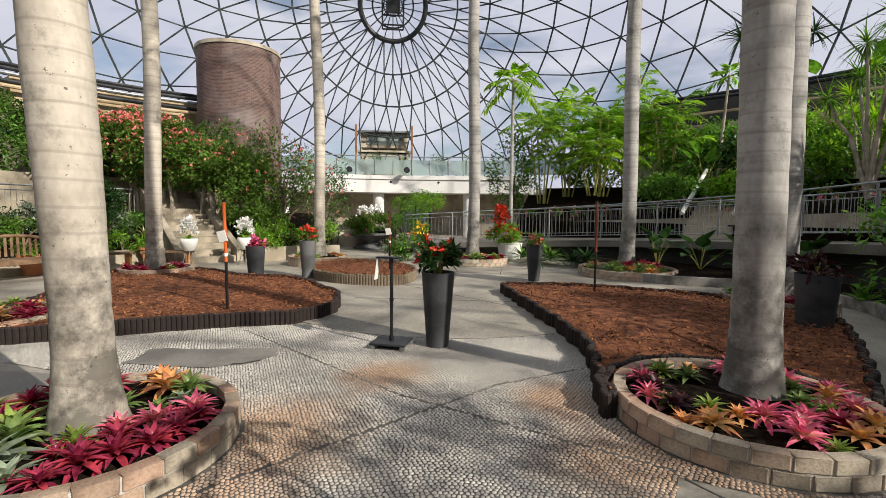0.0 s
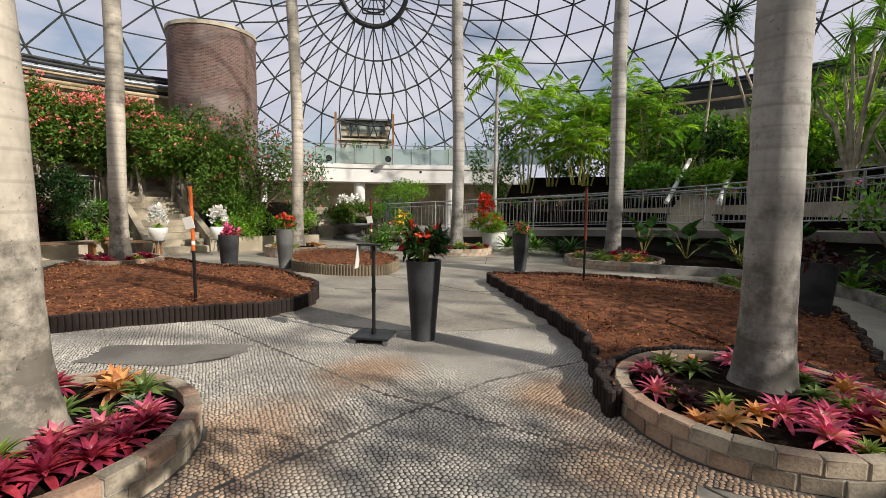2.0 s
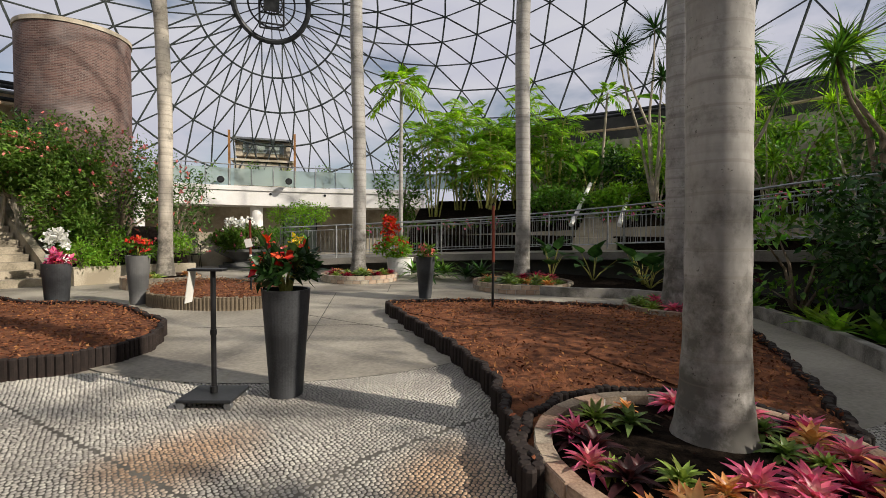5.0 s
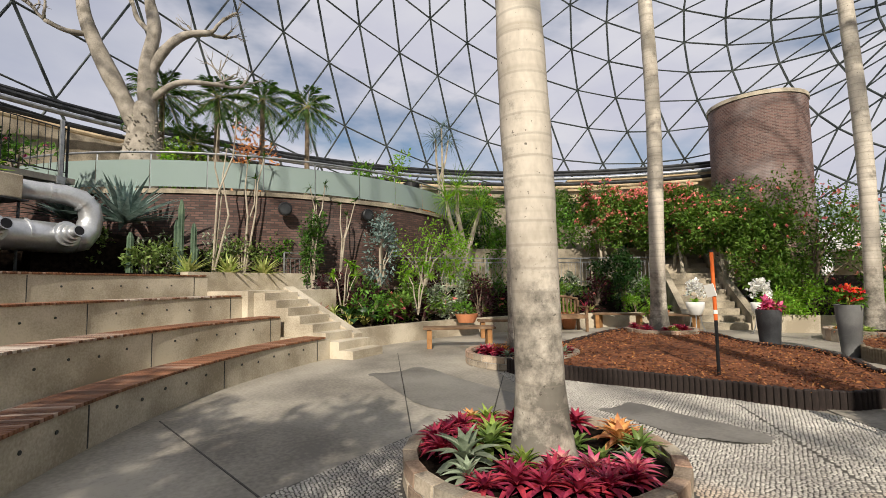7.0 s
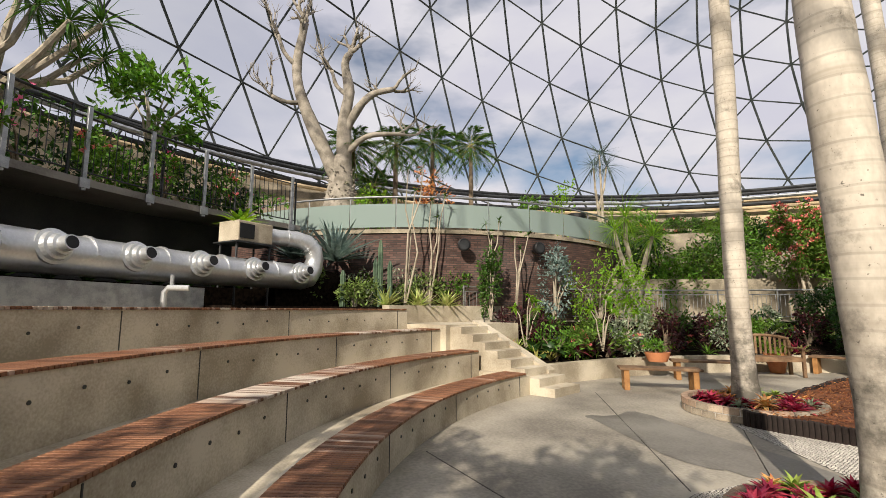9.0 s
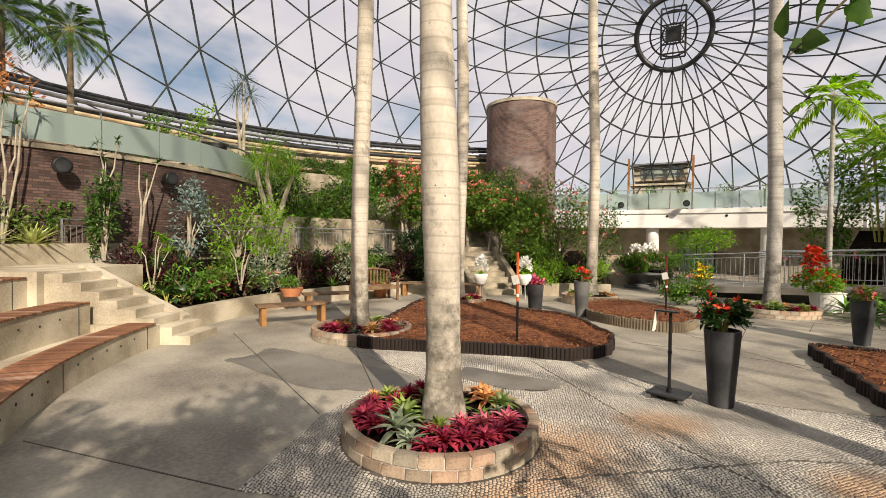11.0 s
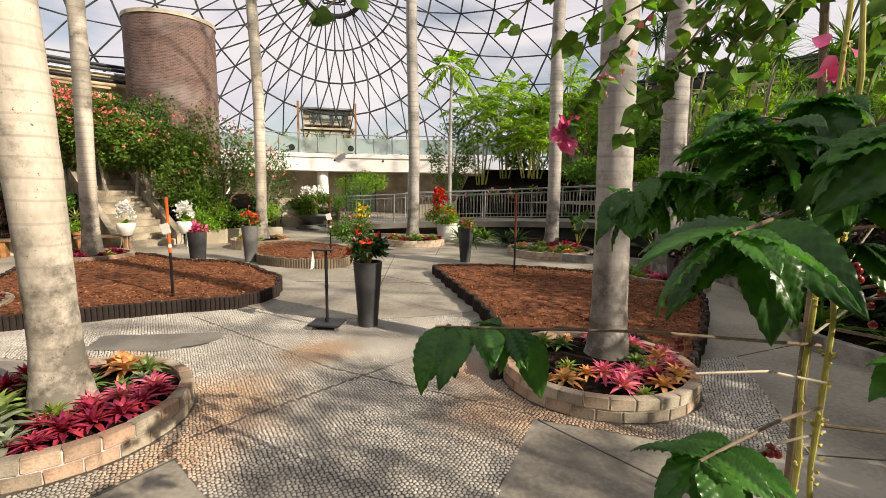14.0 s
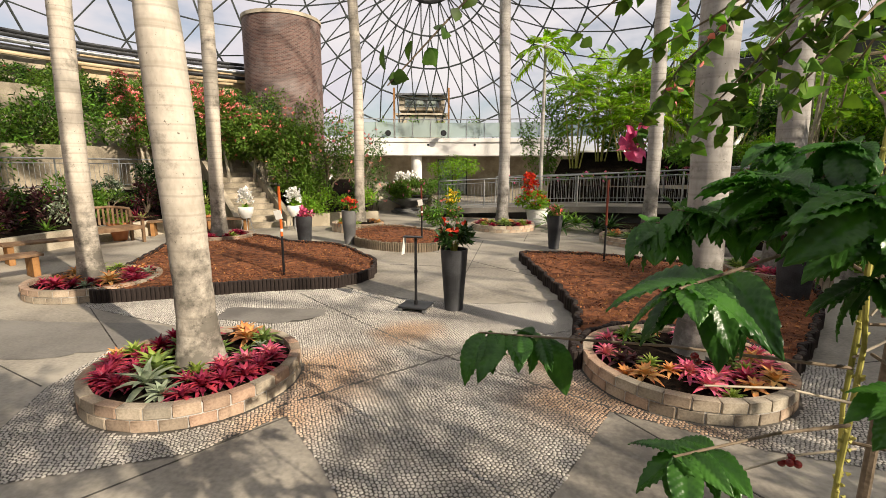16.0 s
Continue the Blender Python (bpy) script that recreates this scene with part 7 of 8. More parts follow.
SPRAYS = (
    ((1.40, 0.27, 1.79), (0.98, 0.22, 1.85), 14, 0.100, 0.50),
    ((1.40, 0.27, 1.87), (1.13, 0.29, 1.93), 14, 0.100, 0.50),
    ((1.40, 0.27, 1.80), (1.15, 0.11, 1.86), 14, 0.110, 0.50),
    ((1.40, 0.27, 1.92), (1.22, 0.14, 1.98), 14, 0.110, 0.50),
    ((1.40, 0.27, 1.85), (1.21, 0.03, 1.91), 12, 0.110, 0.50),
    ((1.40, 0.27, 1.93), (1.21, 0.36, 1.99), 14, 0.100, 0.50),
    ((1.40, 0.27, 1.86), (1.20, 0.15, 1.92), 12, 0.110, 0.50),
    ((1.40, 0.27, 1.79), (1.06, 0.25, 1.85), 14, 0.100, 0.50),
    ((1.40, 0.27, 1.77), (1.21, 0.03, 1.83), 12, 0.110, 0.50),
    ((1.40, 0.27, 1.81), (1.19, 0.10, 1.87), 12, 0.100, 0.50),
    ((1.36, 0.24, 1.52), (0.58, 0.10, 1.60), 16, 0.100, 0.52),
    ((1.34, 0.24, 1.80), (0.86, -0.20, 1.785), 14, 0.114, 0.48),
    ((1.36, 0.22, 1.40), (0.90, -0.12, 1.50), 11, 0.096, 0.50),
    ((1.38, 0.24, 1.80), (0.92, 0.24, 1.82), 19, 0.108, 0.50),
    ((1.40, 0.26, 1.80), (1.08, 0.10, 1.92), 16, 0.128, 0.50),
    ((1.40, 0.26, 1.85), (1.12, -0.12, 1.90), 16, 0.136, 0.50),
    ((1.42, 0.28, 1.90), (1.28, -0.10, 1.84), 16, 0.120, 0.50),
    ((1.42, 0.30, 1.75), (1.50, 0.05, 1.78), 14, 0.112, 0.50),
    ((1.42, 0.30, 1.60), (1.62, 0.25, 1.60), 11, 0.104, 0.50),
    ((1.36, 0.24, 1.05), (1.10, 0.62, 0.86), 14, 0.072, 0.50),
    ((1.38, 0.24, 1.35), (1.62, 0.10, 1.36), 11, 0.096, 0.50),
    ((1.42, 0.30, 1.70), (1.25, 0.60, 1.85), 16, 0.112, 0.50),
    ((1.42, 0.28, 1.88), (1.32, 0.16, 1.86), 14, 0.100, 0.48),
    ((1.42, 0.28, 1.70), (1.30, 0.12, 1.74), 14, 0.110, 0.48),
    ((1.42, 0.28, 1.95), (1.38, 0.05, 1.98), 16, 0.110, 0.48),
    ((1.44, 0.30, 1.62), (1.56, 0.18, 1.66), 14, 0.100, 0.48),
    ((1.42, 0.30, 1.84), (1.15, 0.42, 1.86), 16, 0.105, 0.48),
    ((1.40, 0.25, 1.55), (1.23, -0.10, 1.61), 13, 0.100, 0.48),
    ((1.42, 0.25, 1.92), (1.30, -0.02, 1.93), 15, 0.115, 0.48),
)
for k, (a, b, n, L, w) in enumerate(SPRAYS):
    coffee_spray(coffee, rel(*a), rel(*b), n, L, w, 50 + k)
for k, (p, q) in enumerate((((1.36, 0.22, 1.45), (1.02, 0.10, 1.52)), ((1.40, 0.25, 1.33), (1.10, 0.15, 1.30)), ((1.44, 0.36, 1.50), (1.75, 0.5, 1.58)), ((1.40, 0.28, 1.70), (1.28, 0.2, 1.8)), ((1.42, 0.3, 1.62), (1.56, 0.35, 1.78)))):
    part("bare_twig", tube([rel(*p), rel(*[(u + v) / 2 + 0.01 for u, v in zip(p, q)]), rel(*q)], [0.0032, 0.0026, 0.002], 6), PALEBARK, coffee)
for k, (x, y, z) in enumerate(((1.02, 0.16, 1.555), (1.03, 0.17, 1.54), (1.24, 0.19, 1.318), (1.25, 0.205, 1.322), (1.26, 0.197, 1.312), (1.23, 0.2, 1.311), (1.40, 0.22, 1.66), (1.41, 0.235, 1.675), (1.395, 0.225, 1.685), (1.47, 0.24, 1.63), (1.485, 0.235, 1.635), (1.50, 0.24, 1.645), (1.52, 0.238, 1.64), (1.46, 0.25, 1.60), (1.54, 0.245, 1.655), (1.44, 0.22, 1.57))):
    bm = bmesh.new()
    bmesh.ops.create_uvsphere(bm, u_segments=10, v_segments=8, radius=0.0085, matrix=Matrix.Translation(rel(x, y, z)))
    part("coffee_berry", bm, BERRY, coffee, "dark red coffee berry", smooth=True)

vine = thing("bougainvillea_vine", 1.9, 0.9, 0.0, "bougainvillea vine trailing overhead with pink blossom", "vine")
vr = lambda p: (p[0] - 1.9, p[1] - 0.9, p[2])
part("stem", tube([(0, 0, 0), (0.02, 0.02, 1.6), (-0.05, 0.05, 2.6), (-0.3, 0.1, 3.0)], [0.02, 0.016, 0.012, 0.009], 8), BARK, vine)
TRAILS = (
    ((1.85, 0.95, 2.75), (1.45, 1.05, 2.55), (1.22, 1.12, 2.30), (1.10, 1.18, 2.06)),
    ((1.85, 0.95, 2.75), (1.55, 1.0, 2.45), (1.38, 1.05, 2.22), (1.25, 1.0, 2.08)),
    ((1.75, 0.95, 2.9), (1.15, 0.75, 2.85), (0.66, 0.48, 2.52), (0.33, 0.32, 2.13)),
    ((1.85, 0.95, 2.75), (1.45, 0.9, 2.55), (1.25, 0.95, 2.42), (1.02, 1.0, 2.30)),
    ((1.85, 0.95, 2.75), (1.6, 1.0, 2.4), (1.42, 1.1, 2.2), (1.30, 1.15, 2.02)),
    ((1.9, 0.9, 2.8), (1.5, 0.85, 2.7), (1.3, 0.8, 2.6), (1.12, 0.8, 2.42)),
    ((1.9, 0.9, 2.7), (1.7, 0.7, 2.45), (1.52, 0.6, 2.34), (1.40, 0.55, 2.22)),
    ((1.85, 0.95, 2.6), (1.7, 0.8, 2.4), (1.55, 0.75, 2.3), (1.42, 0.8, 2.12)),
    ((1.85, 0.95, 2.6), (1.85, 0.75, 2.4), (1.75, 0.6, 2.3), (1.65, 0.55, 2.15)),
    ((1.85, 0.95, 2.7), (1.62, 1.15, 2.5), (1.52, 1.25, 2.3), (1.45, 1.3, 2.05)),
    ((1.8, 0.95, 2.8), (1.3, 1.2, 2.7), (1.0, 1.3, 2.6), (0.85, 1.35, 2.47)),
    ((1.9, 0.9, 2.75), (1.75, 1.1, 2.55), (1.72, 1.2, 2.35), (1.66, 1.25, 2.12)),
    ((1.9, 0.9, 2.7), (1.95, 1.2, 2.5), (1.92, 1.35, 2.3), (1.95, 1.45, 2.0)),
    ((1.85, 0.95, 2.75), (1.6, 0.9, 2.6), (1.5, 0.85, 2.48), (1.36, 0.9, 2.35)),
    ((1.9, 0.9, 2.7), (2.0, 0.9, 2.5), (1.98, 0.85, 2.3), (1.9, 0.8, 2.05)),
    ((1.9, 0.9, 2.8), (1.7, 1.3, 2.8), (1.55, 1.5, 2.6), (1.4, 1.6, 2.4)),
)
gv = np.random.default_rng(9)
for k, tr in enumerate(TRAILS):
    part("trail", tube([vr(p) for p in tr], [0.007, 0.005, 0.004, 0.002], 6), BARK, vine)
    n = 34 if k not in (2, 10) else 16
    tt = gv.uniform(2.2 if k == 2 else 0.9 if k == 10 else 0.25, 3.0, n)
    A = np.array([vr(p) for p in tr])
    i0 = np.minimum(tt.astype(int), 2)
    P = A[i0] + (A[i0 + 1] - A[i0]) * (tt - i0)[:, None] + gv.normal(0, 0.012, (n, 3))
    V, F = leaves(P, unit(n, gv, -0.5), unit(n, gv, 0.9), gv.uniform(0.05, 0.085, n) * (0.72 if k == 2 else 1.0), gv.uniform(0.04, 0.058, n) * (0.75 if k == 2 else 1.0), 0.2, 5, 0.15, 0.6)
    quads("leaves", V, F, L_SHRUB if k == 2 else L_MID, vine)
for cx_, cy_, cz_, m_, n in ((1.085, 1.19, 2.02, F_PINK, 26), (1.22, 1.1, 2.22, F_CORAL, 5), (1.30, 1.05, 2.35, F_CORAL, 4), (1.62, 0.56, 2.16, F_PINK, 7)):
    P = np.array(vr((cx_, cy_, cz_))) + gv.normal(0, 0.02, (n, 3)) * np.array([1, 1, 1.6])
    q_ = 1.0 if m_ is F_PINK else 0.6
    V, F = leaves(P, unit(n, gv, -0.2), unit(n, gv), 0.045 * q_, 0.04 * q_, 0.25, 5, 0.25, 0.6)
    quads("blossom", V, F, m_, vine, "bright pink papery blossom")


basket = thing("hanging_basket", 1.21, -0.18, 2.03, "mossy brown hanging basket with a black pipe end", "hanging basket")
bm = lathe([(0.03, 0.0), (0.075, 0.015), (0.105, 0.06), (0.118, 0.14), (0.12, 0.24), (0.11, 0.32), (0.08, 0.36)], 36)
for v in bm.verts:
    v.co += Vector((v.co.x, v.co.y, 0)).normalized() * 0.016 * noise.noise(v.co * 28) if v.co.xy.length > 0.01 else Vector()
part("moss_body", bm, surf("coir_moss", (0.02, 0.014, 0.007), (0.14, 0.095, 0.045), scale=30, fine=140, rough=1.0, bump=1.0), basket, smooth=True)
gm = np.random.default_rng(41)
am, hm = gm.uniform(0, 6.283, 900), gm.uniform(0.02, 0.34, 900)
rm = np.interp(hm, (0.0, 0.06, 0.14, 0.24, 0.34), (0.06, 0.105, 0.118, 0.12, 0.095))
om = np.stack([np.cos(am), np.sin(am), gm.normal(0, 0.3, 900)], 1)
V, F = leaves(np.stack([np.cos(am) * rm, np.sin(am) * rm, hm], 1), om + gm.normal(0, 0.8, (900, 3)), om, gm.uniform(0.01, 0.028, 900), 0.004, 0.3, 2, 0.2)
tagged(quads("moss_fibres", V, F, surf("moss_fibre", (0.04, 0.03, 0.012), (0.20, 0.15, 0.06), rough=1.0, bump=0.0, island=True), basket), kind="stuff")
part("pipe_end", tube([(0.0, -0.02, 0.03), (0.02, -0.15, 0.02)], 0.03, 16), BLACK, basket)
for k in range(3):
    a = 2.1 * k
    part("wire", tube([(0.1 * math.cos(a), 0.1 * math.sin(a), 0.34), (0, 0, 0.8)], 0.0015, 5), DARKMETAL, basket)
part("wire", tube([(0, 0, 0.8), (0, 0, 23.5)], 0.0015, 5), DARKMETAL, basket)


# ---- fittings behind the seating ----
duct = thing("air_duct", 0, 0, 0, "large silver air duct with round nozzles", "air duct")
part("main_duct", tube([(*at_arc(13.55, 287.7 - 3 * k), 2.25) for k in range(22)], 0.285, 24), DUCT, duct, smooth=True)
for k in range(12):
    a = 228.1 + 5.1 * k
    part("seam_band", tube([(*at_arc(13.55, a - 0.09), 2.27), (*at_arc(13.55, a + 0.09), 2.27)], 0.292, 24), DUCT, duct)
elbow = [(*at_arc(13.55, 224.7), 2.25), (*at_arc(13.55, 223.9), 2.28), (*at_arc(13.55, 223.3), 2.45), (*at_arc(13.55, 223.1), 2.68), (*at_arc(13.55, 223.3), 2.90), (*at_arc(13.6, 223.9), 3.05), (*at_arc(13.7, 224.9), 3.12), (*at_arc(13.8, 226.5), 3.12), (*at_arc(13.85, 229), 3.12)]
part("elbow", tube(elbow, [0.285, 0.26, 0.22, 0.205, 0.205, 0.20, 0.19, 0.18, 0.18], 24), DUCT, duct, smooth=True)
for p, q in ((2, 3), (4, 5), (6, 7)):
    a, b = Vector(elbow[p]), Vector(elbow[q])
    part("seam_band", tube([a.lerp(b, 0.45), a.lerp(b, 0.6)], 0.215 if p < 6 else 0.192, 24), DUCT, duct)
for k in range(10):
    a = 225.6 + 5.1 * k
    d = Vector((-math.cos(radians(a)), -math.sin(radians(a)), 0.15)).normalized()
    p = Vector((*at_arc(13.55 - 0.24, a), 2.31))
    nz = part("nozzle", tube([p, p + d * 0.04, p + d * 0.05, p + d * 0.12, p + d * 0.13, p + d * 0.2, p + d * 0.21, p + d * 0.34], [0.24, 0.24, 0.20, 0.19, 0.155, 0.14, 0.105, 0.10], 24), DUCT, duct, smooth=False)
    part("opening", tube([p + d * 0.341, p + d * 0.343], 0.085, 16), BLACK, nz)
unit_ = thing("air_unit", *at_arc(13.75, 230.2), 2.4, "boxy pale grey air handling unit on a stand", "air unit", rz=230.2)
part("casing", box(0.62, 0.84, 0.42, pose(0, 0, 0.68), 0.02), TIER, unit_)
part("grille", box(0.02, 0.34, 0.3, pose(-0.315, 0.22, 0.68)), BLACK, unit_)
part("drip_tray", box(0.7, 1.0, 0.03, pose(0, 0, 0.45), 0.006), DARKMETAL, unit_)
for sy in (-0.4, 0.4):
    for sx in (-0.25, 0.25):
        part("leg", tube([(sx, sy, -1.0), (sx, sy, 0.45)], 0.025, 6), DARKMETAL, unit_)
rad = thing("radiator_fins", 0, 0, 0, "long finned heating radiator under the duct", "radiator")
part("housing", arc(13.1, 13.3, 236, 290, 1.5, 1.88, 40), STEEL, rad)
pv = thing("pipe_valve", *at_arc(12.9, 240), 1.42, "grey pipe with a valve behind the seats", "pipe")
part("pipe", tube([(0, 0, 0), (0, 0, 0.35), (0.0, 0.05, 0.42), (0, 0.35, 0.42)], 0.045, 10), DUCT, pv)
part("valve", tube([(0, 0.1, 0.42), (0, 0.1, 0.62)], 0.03, 8), DUCT, pv)

# timber kerb and soil of the near east bed
KERB = [(3.0, 11.6), (4.3, 10.5), (5.6, 10.1), (6.3, 9.2), (6.4, 7.8), (5.9, 6.3), (5.25, 5.0), (5.05, 4.4), (5.36, 3.2), (5.7, 1.8), (5.4, 0.6)]
kb = bmesh.new()
rows = []
for i, p in enumerate(KERB):
    a, b = Vector(KERB[max(i - 1, 0)]), Vector(KERB[min(i + 1, len(KERB) - 1)])
    nrm = Vector(((b - a).y, -(b - a).x)).normalized() * -0.06
    p = Vector(p)
    rows.append([kb.verts.new((*(p + nrm * s).xy, z)) for s, z in ((-1, 0), (1, 0), (1, 0.19), (-1, 0.19))])
for a, b in zip(rows, rows[1:]):
    for k in range(4):
        kb.faces.new((a[k], a[(k + 1) % 4], b[(k + 1) % 4], b[k]))
tagged(link("kerb_east", kb, GREYTIMBER), "weathered grey timber kerb along the shaded bed", "kerb", kind="structure")
sb = bmesh.new()
va = [sb.verts.new((x, y, 0.13)) for x, y in KERB]
vb = [sb.verts.new((*at_arc(9.05, 62 - 11.0 * k), 0.16)) for k in range(len(KERB))]
for k in range(len(KERB) - 1):
    sb.faces.new((va[k], va[k + 1], vb[k + 1], vb[k]))
tagged(link("shade_bed", sb, SOIL), "black soil bed beside the ramp", "soil", kind="structure")


# ---- paving and seat slats, piece by piece ----
SMOOTH = [(-0.3, 8.6, 3.25)]
PEB = [(-5.4, 4.55), (-4.4, 5.05), (-3.0, 5.8), (-2.2, 6.05), (-1.2, 6.2), (0.4, 6.2), (1.3, 6.0), (1.42, 4.6), (1.6, 4.3), (3.1, 4.1), (3.6, 4.1), (4.0, 4.19), (3.25, 2.31), (2.4, 2.45), (1.42, 2.82), (1.01, 1.95), (0.55, 1.05), (0.2, 0.75), (-0.1, 1.2), (-0.57, 1.76), (-1.13, 2.31), (-1.5, 1.75), (-2.77, 1.1), (-3.44, 2.4), (-3.6, 3.2), (-3.0, 3.9), (-4.2, 4.2)]
gb = bmesh.new()
gb.faces.new([gb.verts.new((x, y, 0.004)) for x, y in PEB])
bmesh.ops.triangulate(gb, faces=gb.faces)
pav = tagged(link("pebble_paving", gb, GROUT), "pebble mosaic paving of small grey stones", "paving", kind="structure")
gp = np.random.default_rng(12)
sp_ = 0.031
X, Y = np.meshgrid(np.arange(-5.5, 4.2, sp_), np.arange(0.6, 6.4, sp_ * 0.9))
X = X + (np.arange(X.shape[0]) % 2)[:, None] * sp_ / 2
Y = Y + 0.05 * np.sin(X * 2.3) + 0.03 * np.sin(X * 5.1 + Y * 3)
X, Y = X + gp.uniform(-0.0078, 0.0078, X.shape), Y + gp.uniform(-0.007, 0.007, X.shape)
# every stone fills its own cell between its neighbours, less the joint
SIDES = 8
turn = gp.uniform(0, 6.283, X.shape)
reach = np.full(X.shape + (SIDES,), 0.023)
way = turn[..., None] + np.arange(SIDES) * 2 * math.pi / SIDES
for di in (-2, -1, 0, 1, 2):
    for dj in (-2, -1, 0, 1, 2):
        if di or dj:
            dx, dy = np.roll(X, (di, dj), (0, 1)) - X, np.roll(Y, (di, dj), (0, 1)) - Y
            along = np.cos(way) * dx[..., None] + np.sin(way) * dy[..., None]
            half = ((dx * dx + dy * dy) / 2)[..., None]
            reach = np.where(along > 1e-4, np.minimum(reach, half / np.maximum(along, 1e-4)), reach)
reach = np.clip(reach - 0.0025, 0.004, 0.02)
reach = 0.7 * reach + 0.3 * np.minimum(reach, reach.mean(-1, keepdims=True))
X, Y, way, reach = X.ravel(), Y.ravel(), way.reshape(-1, SIDES), reach.reshape(-1, SIDES)
ok = inside(PEB, X, Y)
for cx_, cy_, r_ in ((-2.22, 2.78, 0.92), (2.2, 3.63, 0.92)):
    ok &= np.hypot(X - cx_, Y - cy_) > r_
ok &= np.hypot(X + 0.3, Y - 8.6) > 3.0
# poured patches where stones were lost
for cx_, cy_, a_, b_ in ((-2.6, 4.6, 0.65, 0.28),):
    ok &= ((X - cx_) / a_) ** 2 + ((Y - cy_) / b_) ** 2 > 1
# narrow smooth strips that part the fields of stones
for x0_, y0_, x1_, y1_ in ((-1.29, 2.39, 0.44, 4.17), (0.44, 4.17, 1.3, 4.69), (-2.69, 5.7, -0.43, 3.87), (-0.43, 3.87, 1.43, 2.88)):
    d_ = np.array([x1_ - x0_, y1_ - y0_])
    L_ = np.hypot(*d_)
    s_ = ((X - x0_) * d_[0] + (Y - y0_) * d_[1]) / L_
    ok &= ~((np.abs((X - x0_) * d_[1] - (Y - y0_) * d_[0]) / L_ < 0.012) & (s_ > 0) & (s_ < L_))
X, Y, way, reach = X[ok], Y[ok], way[ok], reach[ok]
n = len(X)
hgt = gp.uniform(0.004, 0.007, n)
rows = []
for f, zf in ((1.0, 0.0), (0.74, 0.85)):
    rows.append(np.stack([X[:, None] + np.cos(way) * reach * f, Y[:, None] + np.sin(way) * reach * f, np.repeat((0.003 + hgt * zf)[:, None], SIDES, 1)], 2))
V = np.concatenate(rows, 1).reshape(-1, 3)
f = [(k, (k + 1) % 8, 8 + (k + 1) % 8, 8 + k) for k in range(8)] + [(8, 9, 10, 11), (8, 11, 12, 15), (12, 13, 14, 15)]
F = (np.arange(n)[:, None, None] * 16 + np.array(f)[None]).reshape(-1, 4)
tagged(quads("pebbles", V, F, PEBBLE, pav, smooth=False), kind="stuff")
# poured patches
for cx_, cy_, a_, b_ in ((-2.6, 4.6, 0.68, 0.3), (-4.9, 3.4, 1.5, 0.55)):
    pb = bmesh.new()
    pb.faces.new([pb.verts.new((cx_ + a_ * math.copysign(abs(math.cos(t)) ** 0.45, math.cos(t)) * (0.95 + 0.12 * math.sin(3 * t) + 0.07 * math.sin(7 * t + 1)) + 0.5 * b_ * math.sin(t), cy_ + b_ * math.copysign(abs(math.sin(t)) ** 0.5, math.sin(t)) * (1 + 0.12 * math.cos(5 * t) + 0.1 * math.sin(2 * t)), 0.0125 if cx_ > -4 else 0.004)) for t in (2 * math.pi * k / 28 for k in range(28))])
    tagged(link("concrete_patch", pb, WETCON), "dark poured concrete patch in the paving", "patch", kind="structure")
cb_ = bmesh.new()
cb_.faces.new([cb_.verts.new((-0.3 + 3.02 * math.cos(t), 8.6 + 3.02 * math.sin(t), 0.012)) for t in (2 * math.pi * k / 72 for k in range(72))])
tagged(link("smooth_circle", cb_, CONCRETE), "smooth concrete circle of the plaza", "paving", kind="structure")

JT = bpy.data.meshes.new("joint_line")
_b = box(1.0, 0.012, 0.004)
_b.to_mesh(JT)
_b.free()
JT.materials.append(GROUT)
jl = tagged(new("floor_joints"), "dark joint lines between concrete floor slabs", "floor joint", kind="structure")
for x0_, y0_, x1_, y1_, z_ in ((-3.5, 2.4, -8.0, 4.0, 0.002), (-2.8, 1.1, -5.0, 0.4, 0.002), (-3.6, 3.3, -7.2, 6.0, 0.002), (1.45, 2.8, 3.2, 0.6, 0.002), (3.3, 2.3, 5.3, 2.0, 0.002), (4.0, 4.2, 5.0, 4.6, 0.002), (-1.1, 2.3, -2.3, 0.6, 0.002), (-1.9, 8.0, 1.3, 8.0, 0.0125), (-0.3, 5.7, -0.3, 11.4, 0.0125), (-2.0, 10.2, 1.2, 7.2, 0.0125), (-3.4, 13.6, 3.0, 12.6, 0.002), (0.6, 9.6, 0.9, 13.0, 0.002)):
    d_ = Vector((x1_ - x0_, y1_ - y0_))
    o = new("joint", JT)
    o.matrix_basis = pose((x0_ + x1_) / 2, (y0_ + y1_) / 2, z_, 0, 0, math.degrees(math.atan2(d_.y, d_.x))) @ Matrix.Diagonal((d_.length, 1, 1, 1))
    o.parent = jl

sm_ = box(0.46, 0.041, 0.03, None, 0.004)
me = bpy.data.meshes.new("slat")
sm_.to_mesh(me)
sm_.free()
WOODR = surf("seat_slat_wood", (0.10, 0.036, 0.018), (0.30, 0.14, 0.07), scale=4, fine=60, rough=0.55, bump=0.3)
nn, ll = WOODR.node_tree.nodes, WOODR.node_tree.links
bs = nn["Principled BSDF"]
src = bs.inputs["Base Color"].links[0].from_socket
oi, hv, mr = nn.new("ShaderNodeObjectInfo"), nn.new("ShaderNodeHueSaturation"), nn.new("ShaderNodeMapRange")
mr.inputs["To Min"].default_value, mr.inputs["To Max"].default_value = 0.6, 1.35
ll.new(oi.outputs["Random"], mr.inputs["Value"])
ll.new(mr.outputs["Result"], hv.inputs["Value"])
ll.new(src, hv.inputs["Color"])
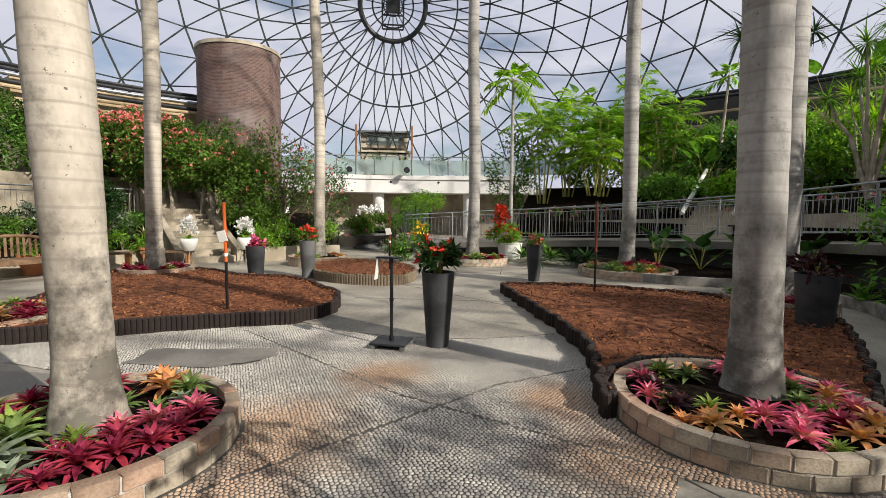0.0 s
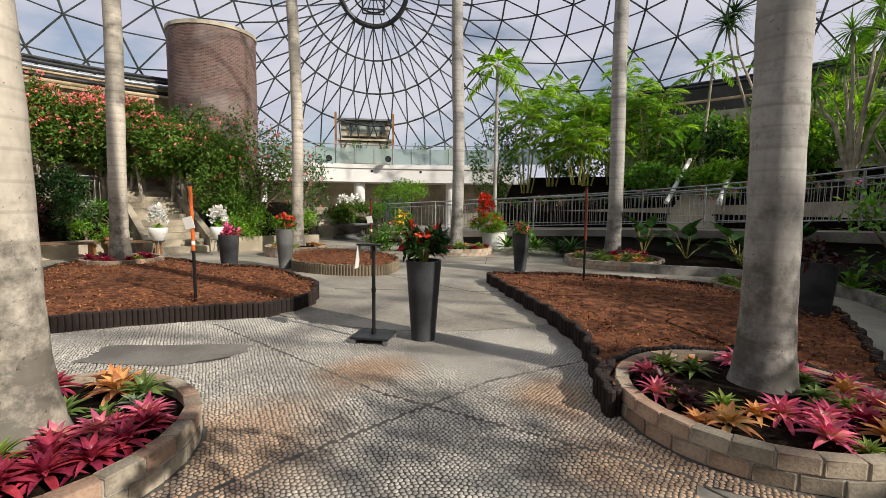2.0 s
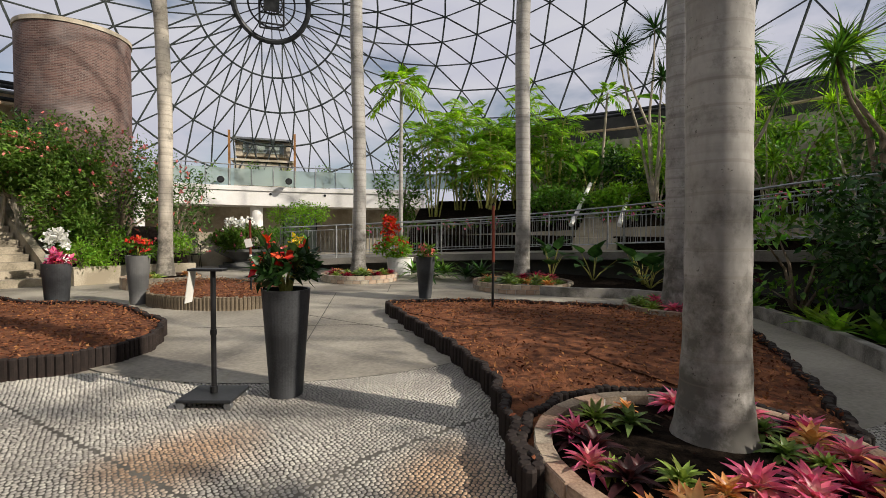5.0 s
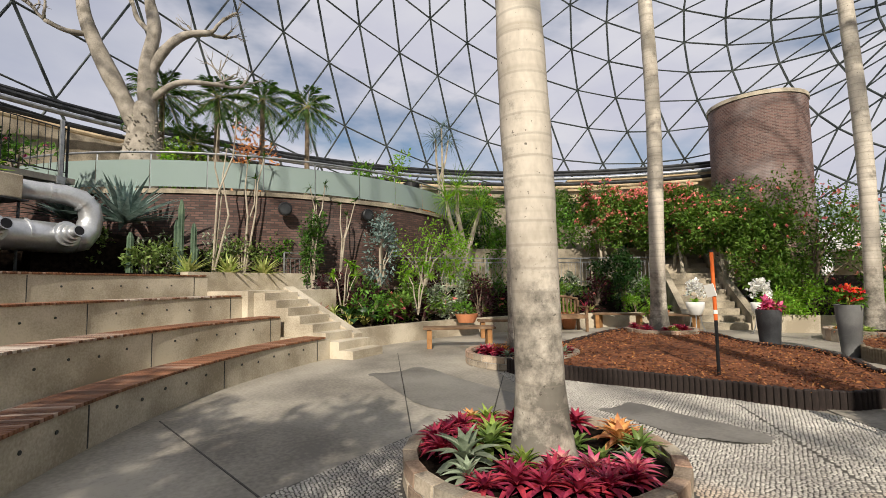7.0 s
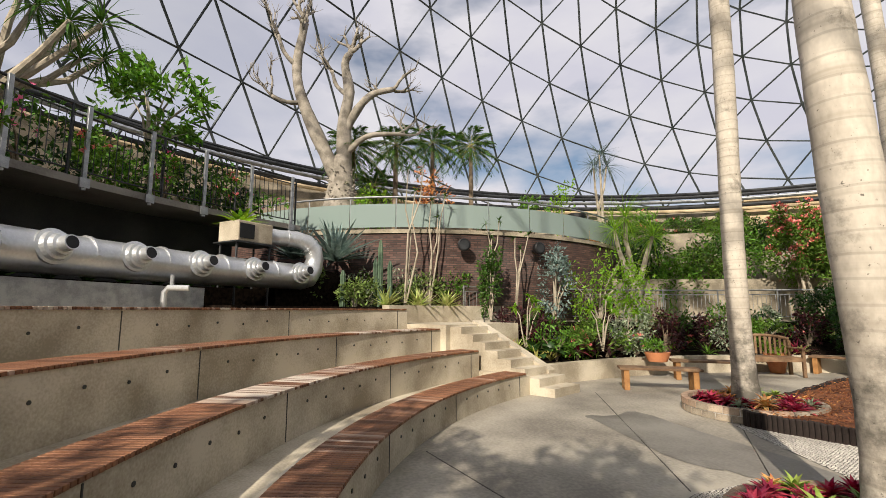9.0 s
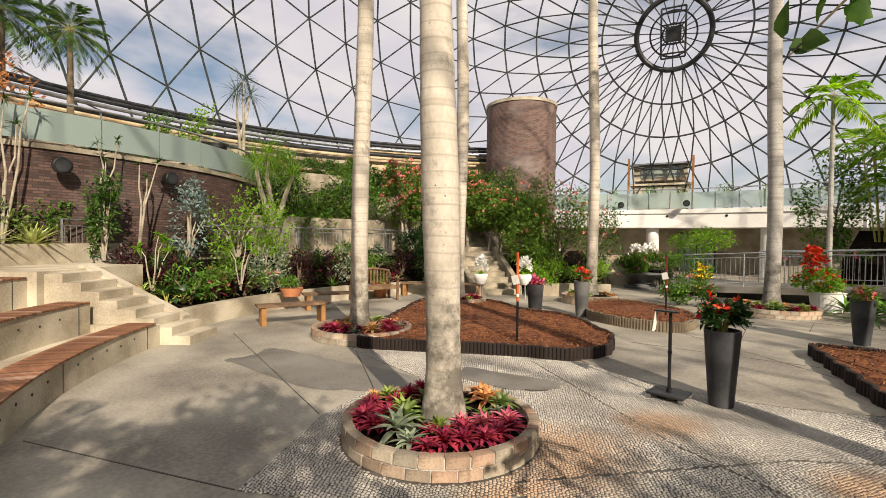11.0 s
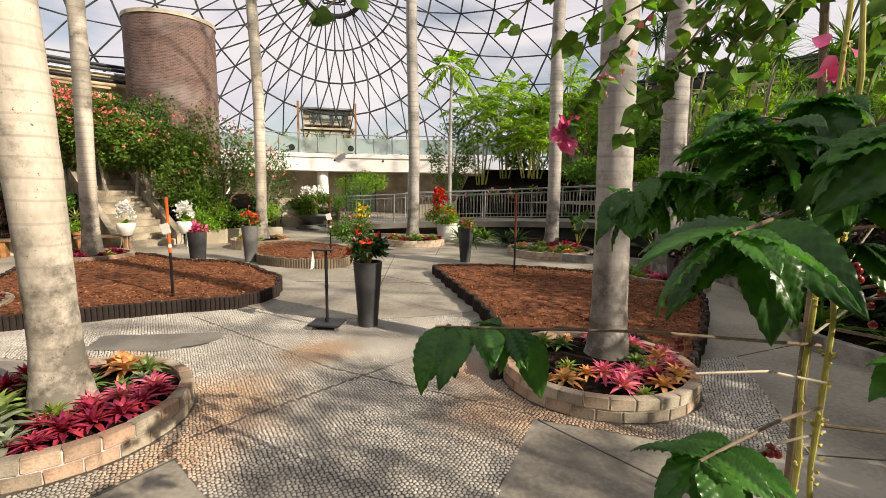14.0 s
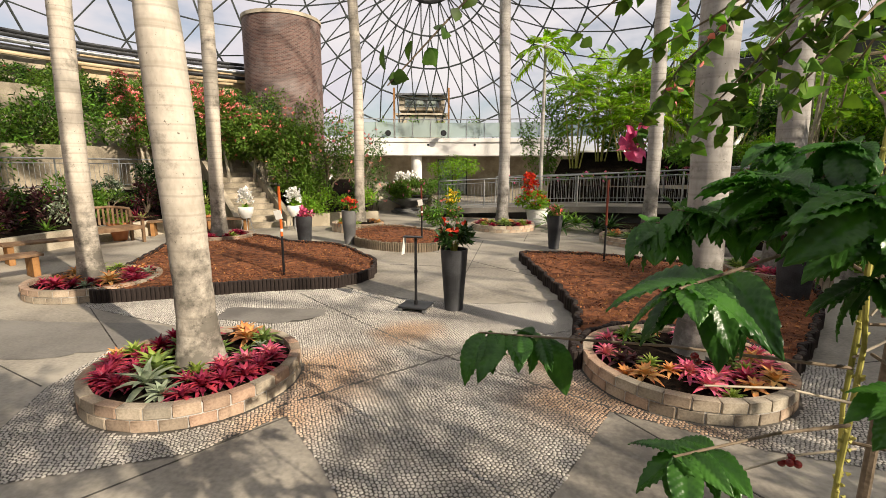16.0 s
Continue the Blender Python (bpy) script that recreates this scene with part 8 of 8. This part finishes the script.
# stretches of the seat where the stain has weathered away to bare grey wood
bn, ba, br, bx = nn.new("ShaderNodeTexNoise"), nn.new("ShaderNodeMath"), nn.new("ShaderNodeValToRGB"), nn.new("ShaderNodeMix")
bn.inputs["Scale"].default_value, bn.inputs["Detail"].default_value = 0.9, 3.0
ll.new(oi.outputs["Location"], bn.inputs["Vector"])
ba.operation = "MULTIPLY_ADD"
ll.new(oi.outputs["Random"], ba.inputs[0])
ba.inputs[1].default_value = 0.16
ll.new(bn.outputs["Fac"], ba.inputs[2])
br.color_ramp.elements[0].position, br.color_ramp.elements[1].position = 0.65, 0.77
br.color_ramp.elements[1].color = (0.8, 0.8, 0.8, 1)
ll.new(ba.outputs[0], br.inputs["Fac"])
bx.data_type = "RGBA"
ll.new(br.outputs["Color"], bx.inputs["Factor"])
ll.new(hv.outputs["Color"], bx.inputs["A"])
bx.inputs["B"].default_value = (0.60, 0.54, 0.46, 1)
ll.new(bx.outputs["Result"], bs.inputs["Base Color"])
me.materials.append(WOODR)
for r, zs, zf in TIERS:
    th = tagged(new("seat_top"), "weathered brown slatted wooden seat top on concrete", "bench seat", "seat tops")
    n = min(296, int(radians(68) * (r + 0.22) / 0.049))
    step = math.degrees(0.049 / (r + 0.22))
    for k in range(n):
        a = 218.3 + step * k
        o = new("slat", me)
        o.matrix_basis = pose(*at_arc(r + 0.21, a), zs + 0.017, 0, 0, a)
        o.parent = th

# steps up the palm terrace
st = tagged(new("stairs_east"), "concrete steps with pale stringers up the palm terrace", "stairs", kind="structure")
for k in range(9):
    p = Vector((7.2, 15.0, 0)).lerp(Vector((8.9, 17.2, 0)), (k + 0.5) / 9)
    part("step", box(1.3, 0.34, 0.16 * (k + 1) + 1.0, pose(p.x, p.y, (0.16 * (k + 1) + 1.0) / 2, 0, 0, -37.7)), TIER, st)
for s in (-0.72, 0.72):
    q = Vector((0.79, -0.61, 0)) * s
    part("stringer", tube([Vector((7.2, 15.0, 1.55)) + q, Vector((8.9, 17.2, 3.1)) + q], 0.07, 8), WHITEWALL, st, "pale sloping stair rail")


def bistro_chair(x, y, rz):
    th = thing("bistro_chair", x, y, 0, "black metal bistro chair on the patio", "chair", "patio chairs", rz)
    part("seat", lathe([(0.19, 0.44), (0.2, 0.455), (0.19, 0.47)], 20), BLACK, th)
    for k in range(4):
        a = math.pi / 4 + k * math.pi / 2
        part("leg", tube([(0.15 * math.cos(a), 0.15 * math.sin(a), 0.44), (0.21 * math.cos(a), 0.21 * math.sin(a), 0.0)], 0.012, 6), BLACK, th)
    part("backrest", tube([(-0.18, 0.14, 0.44), (-0.18, 0.2, 0.75), (0, 0.22, 0.88), (0.18, 0.2, 0.75), (0.18, 0.14, 0.44)], 0.012, 6), BLACK, th)
    return th


for x_, y_, r_ in ((-5.6, 18.6, 30), (-3.4, 18.2, -50), (-3.0, 19.3, 170), (-5.9, 20.0, 120)):
    bistro_chair(x_, y_, r_)
tb = thing("bistro_table", -3.6, 18.9, 0, "round black metal patio table", "table")
part("top", lathe([(0.38, 0.70), (0.4, 0.715), (0.38, 0.73)], 28), BLACK, tb)
part("post", tube([(0, 0, 0.02), (0, 0, 0.7)], 0.03, 10), BLACK, tb)
part("foot", lathe([(0.24, 0), (0.22, 0.03), (0.05, 0.05)], 20), BLACK, tb)
kiosk = thing("covered_counter", -8.4, 25.6, 0, "long counter under a dark green cover", "counter", rz=12)
part("cover", box(3.0, 0.9, 1.05, pose(0, 0, 0.53), 0.05), surf("green_cover", (0.008, 0.02, 0.016), (0.02, 0.04, 0.032), rough=0.8), kiosk)
for k, deg in enumerate((84, 93, 101, 110)):
    sp_l = thing("downlight", *at_arc(20.985, deg), 3.3, "small round black spotlight in the gallery front", "spotlight", "gallery spotlights", rz=deg + 90)
    part("lens", bmesh_turn(lathe([(0.07, -0.01), (0.07, 0.03), (0.05, 0.035)], 14)), BLACK, sp_l)
# stone coping pots and shrubs along the gallery
for k in range(6):
    shrub("gallery_plant", *at_arc(21.8, 88 + 5.2 * k), 3.62, (0.5, 0.4, 1.2 + 0.3 * (k % 2)), 260, 0.14, L_MID if k % 2 else L_LIGHT, "airy green plant behind the gallery glass", "plant", 620 + k, None, 0, 0.05, 4)
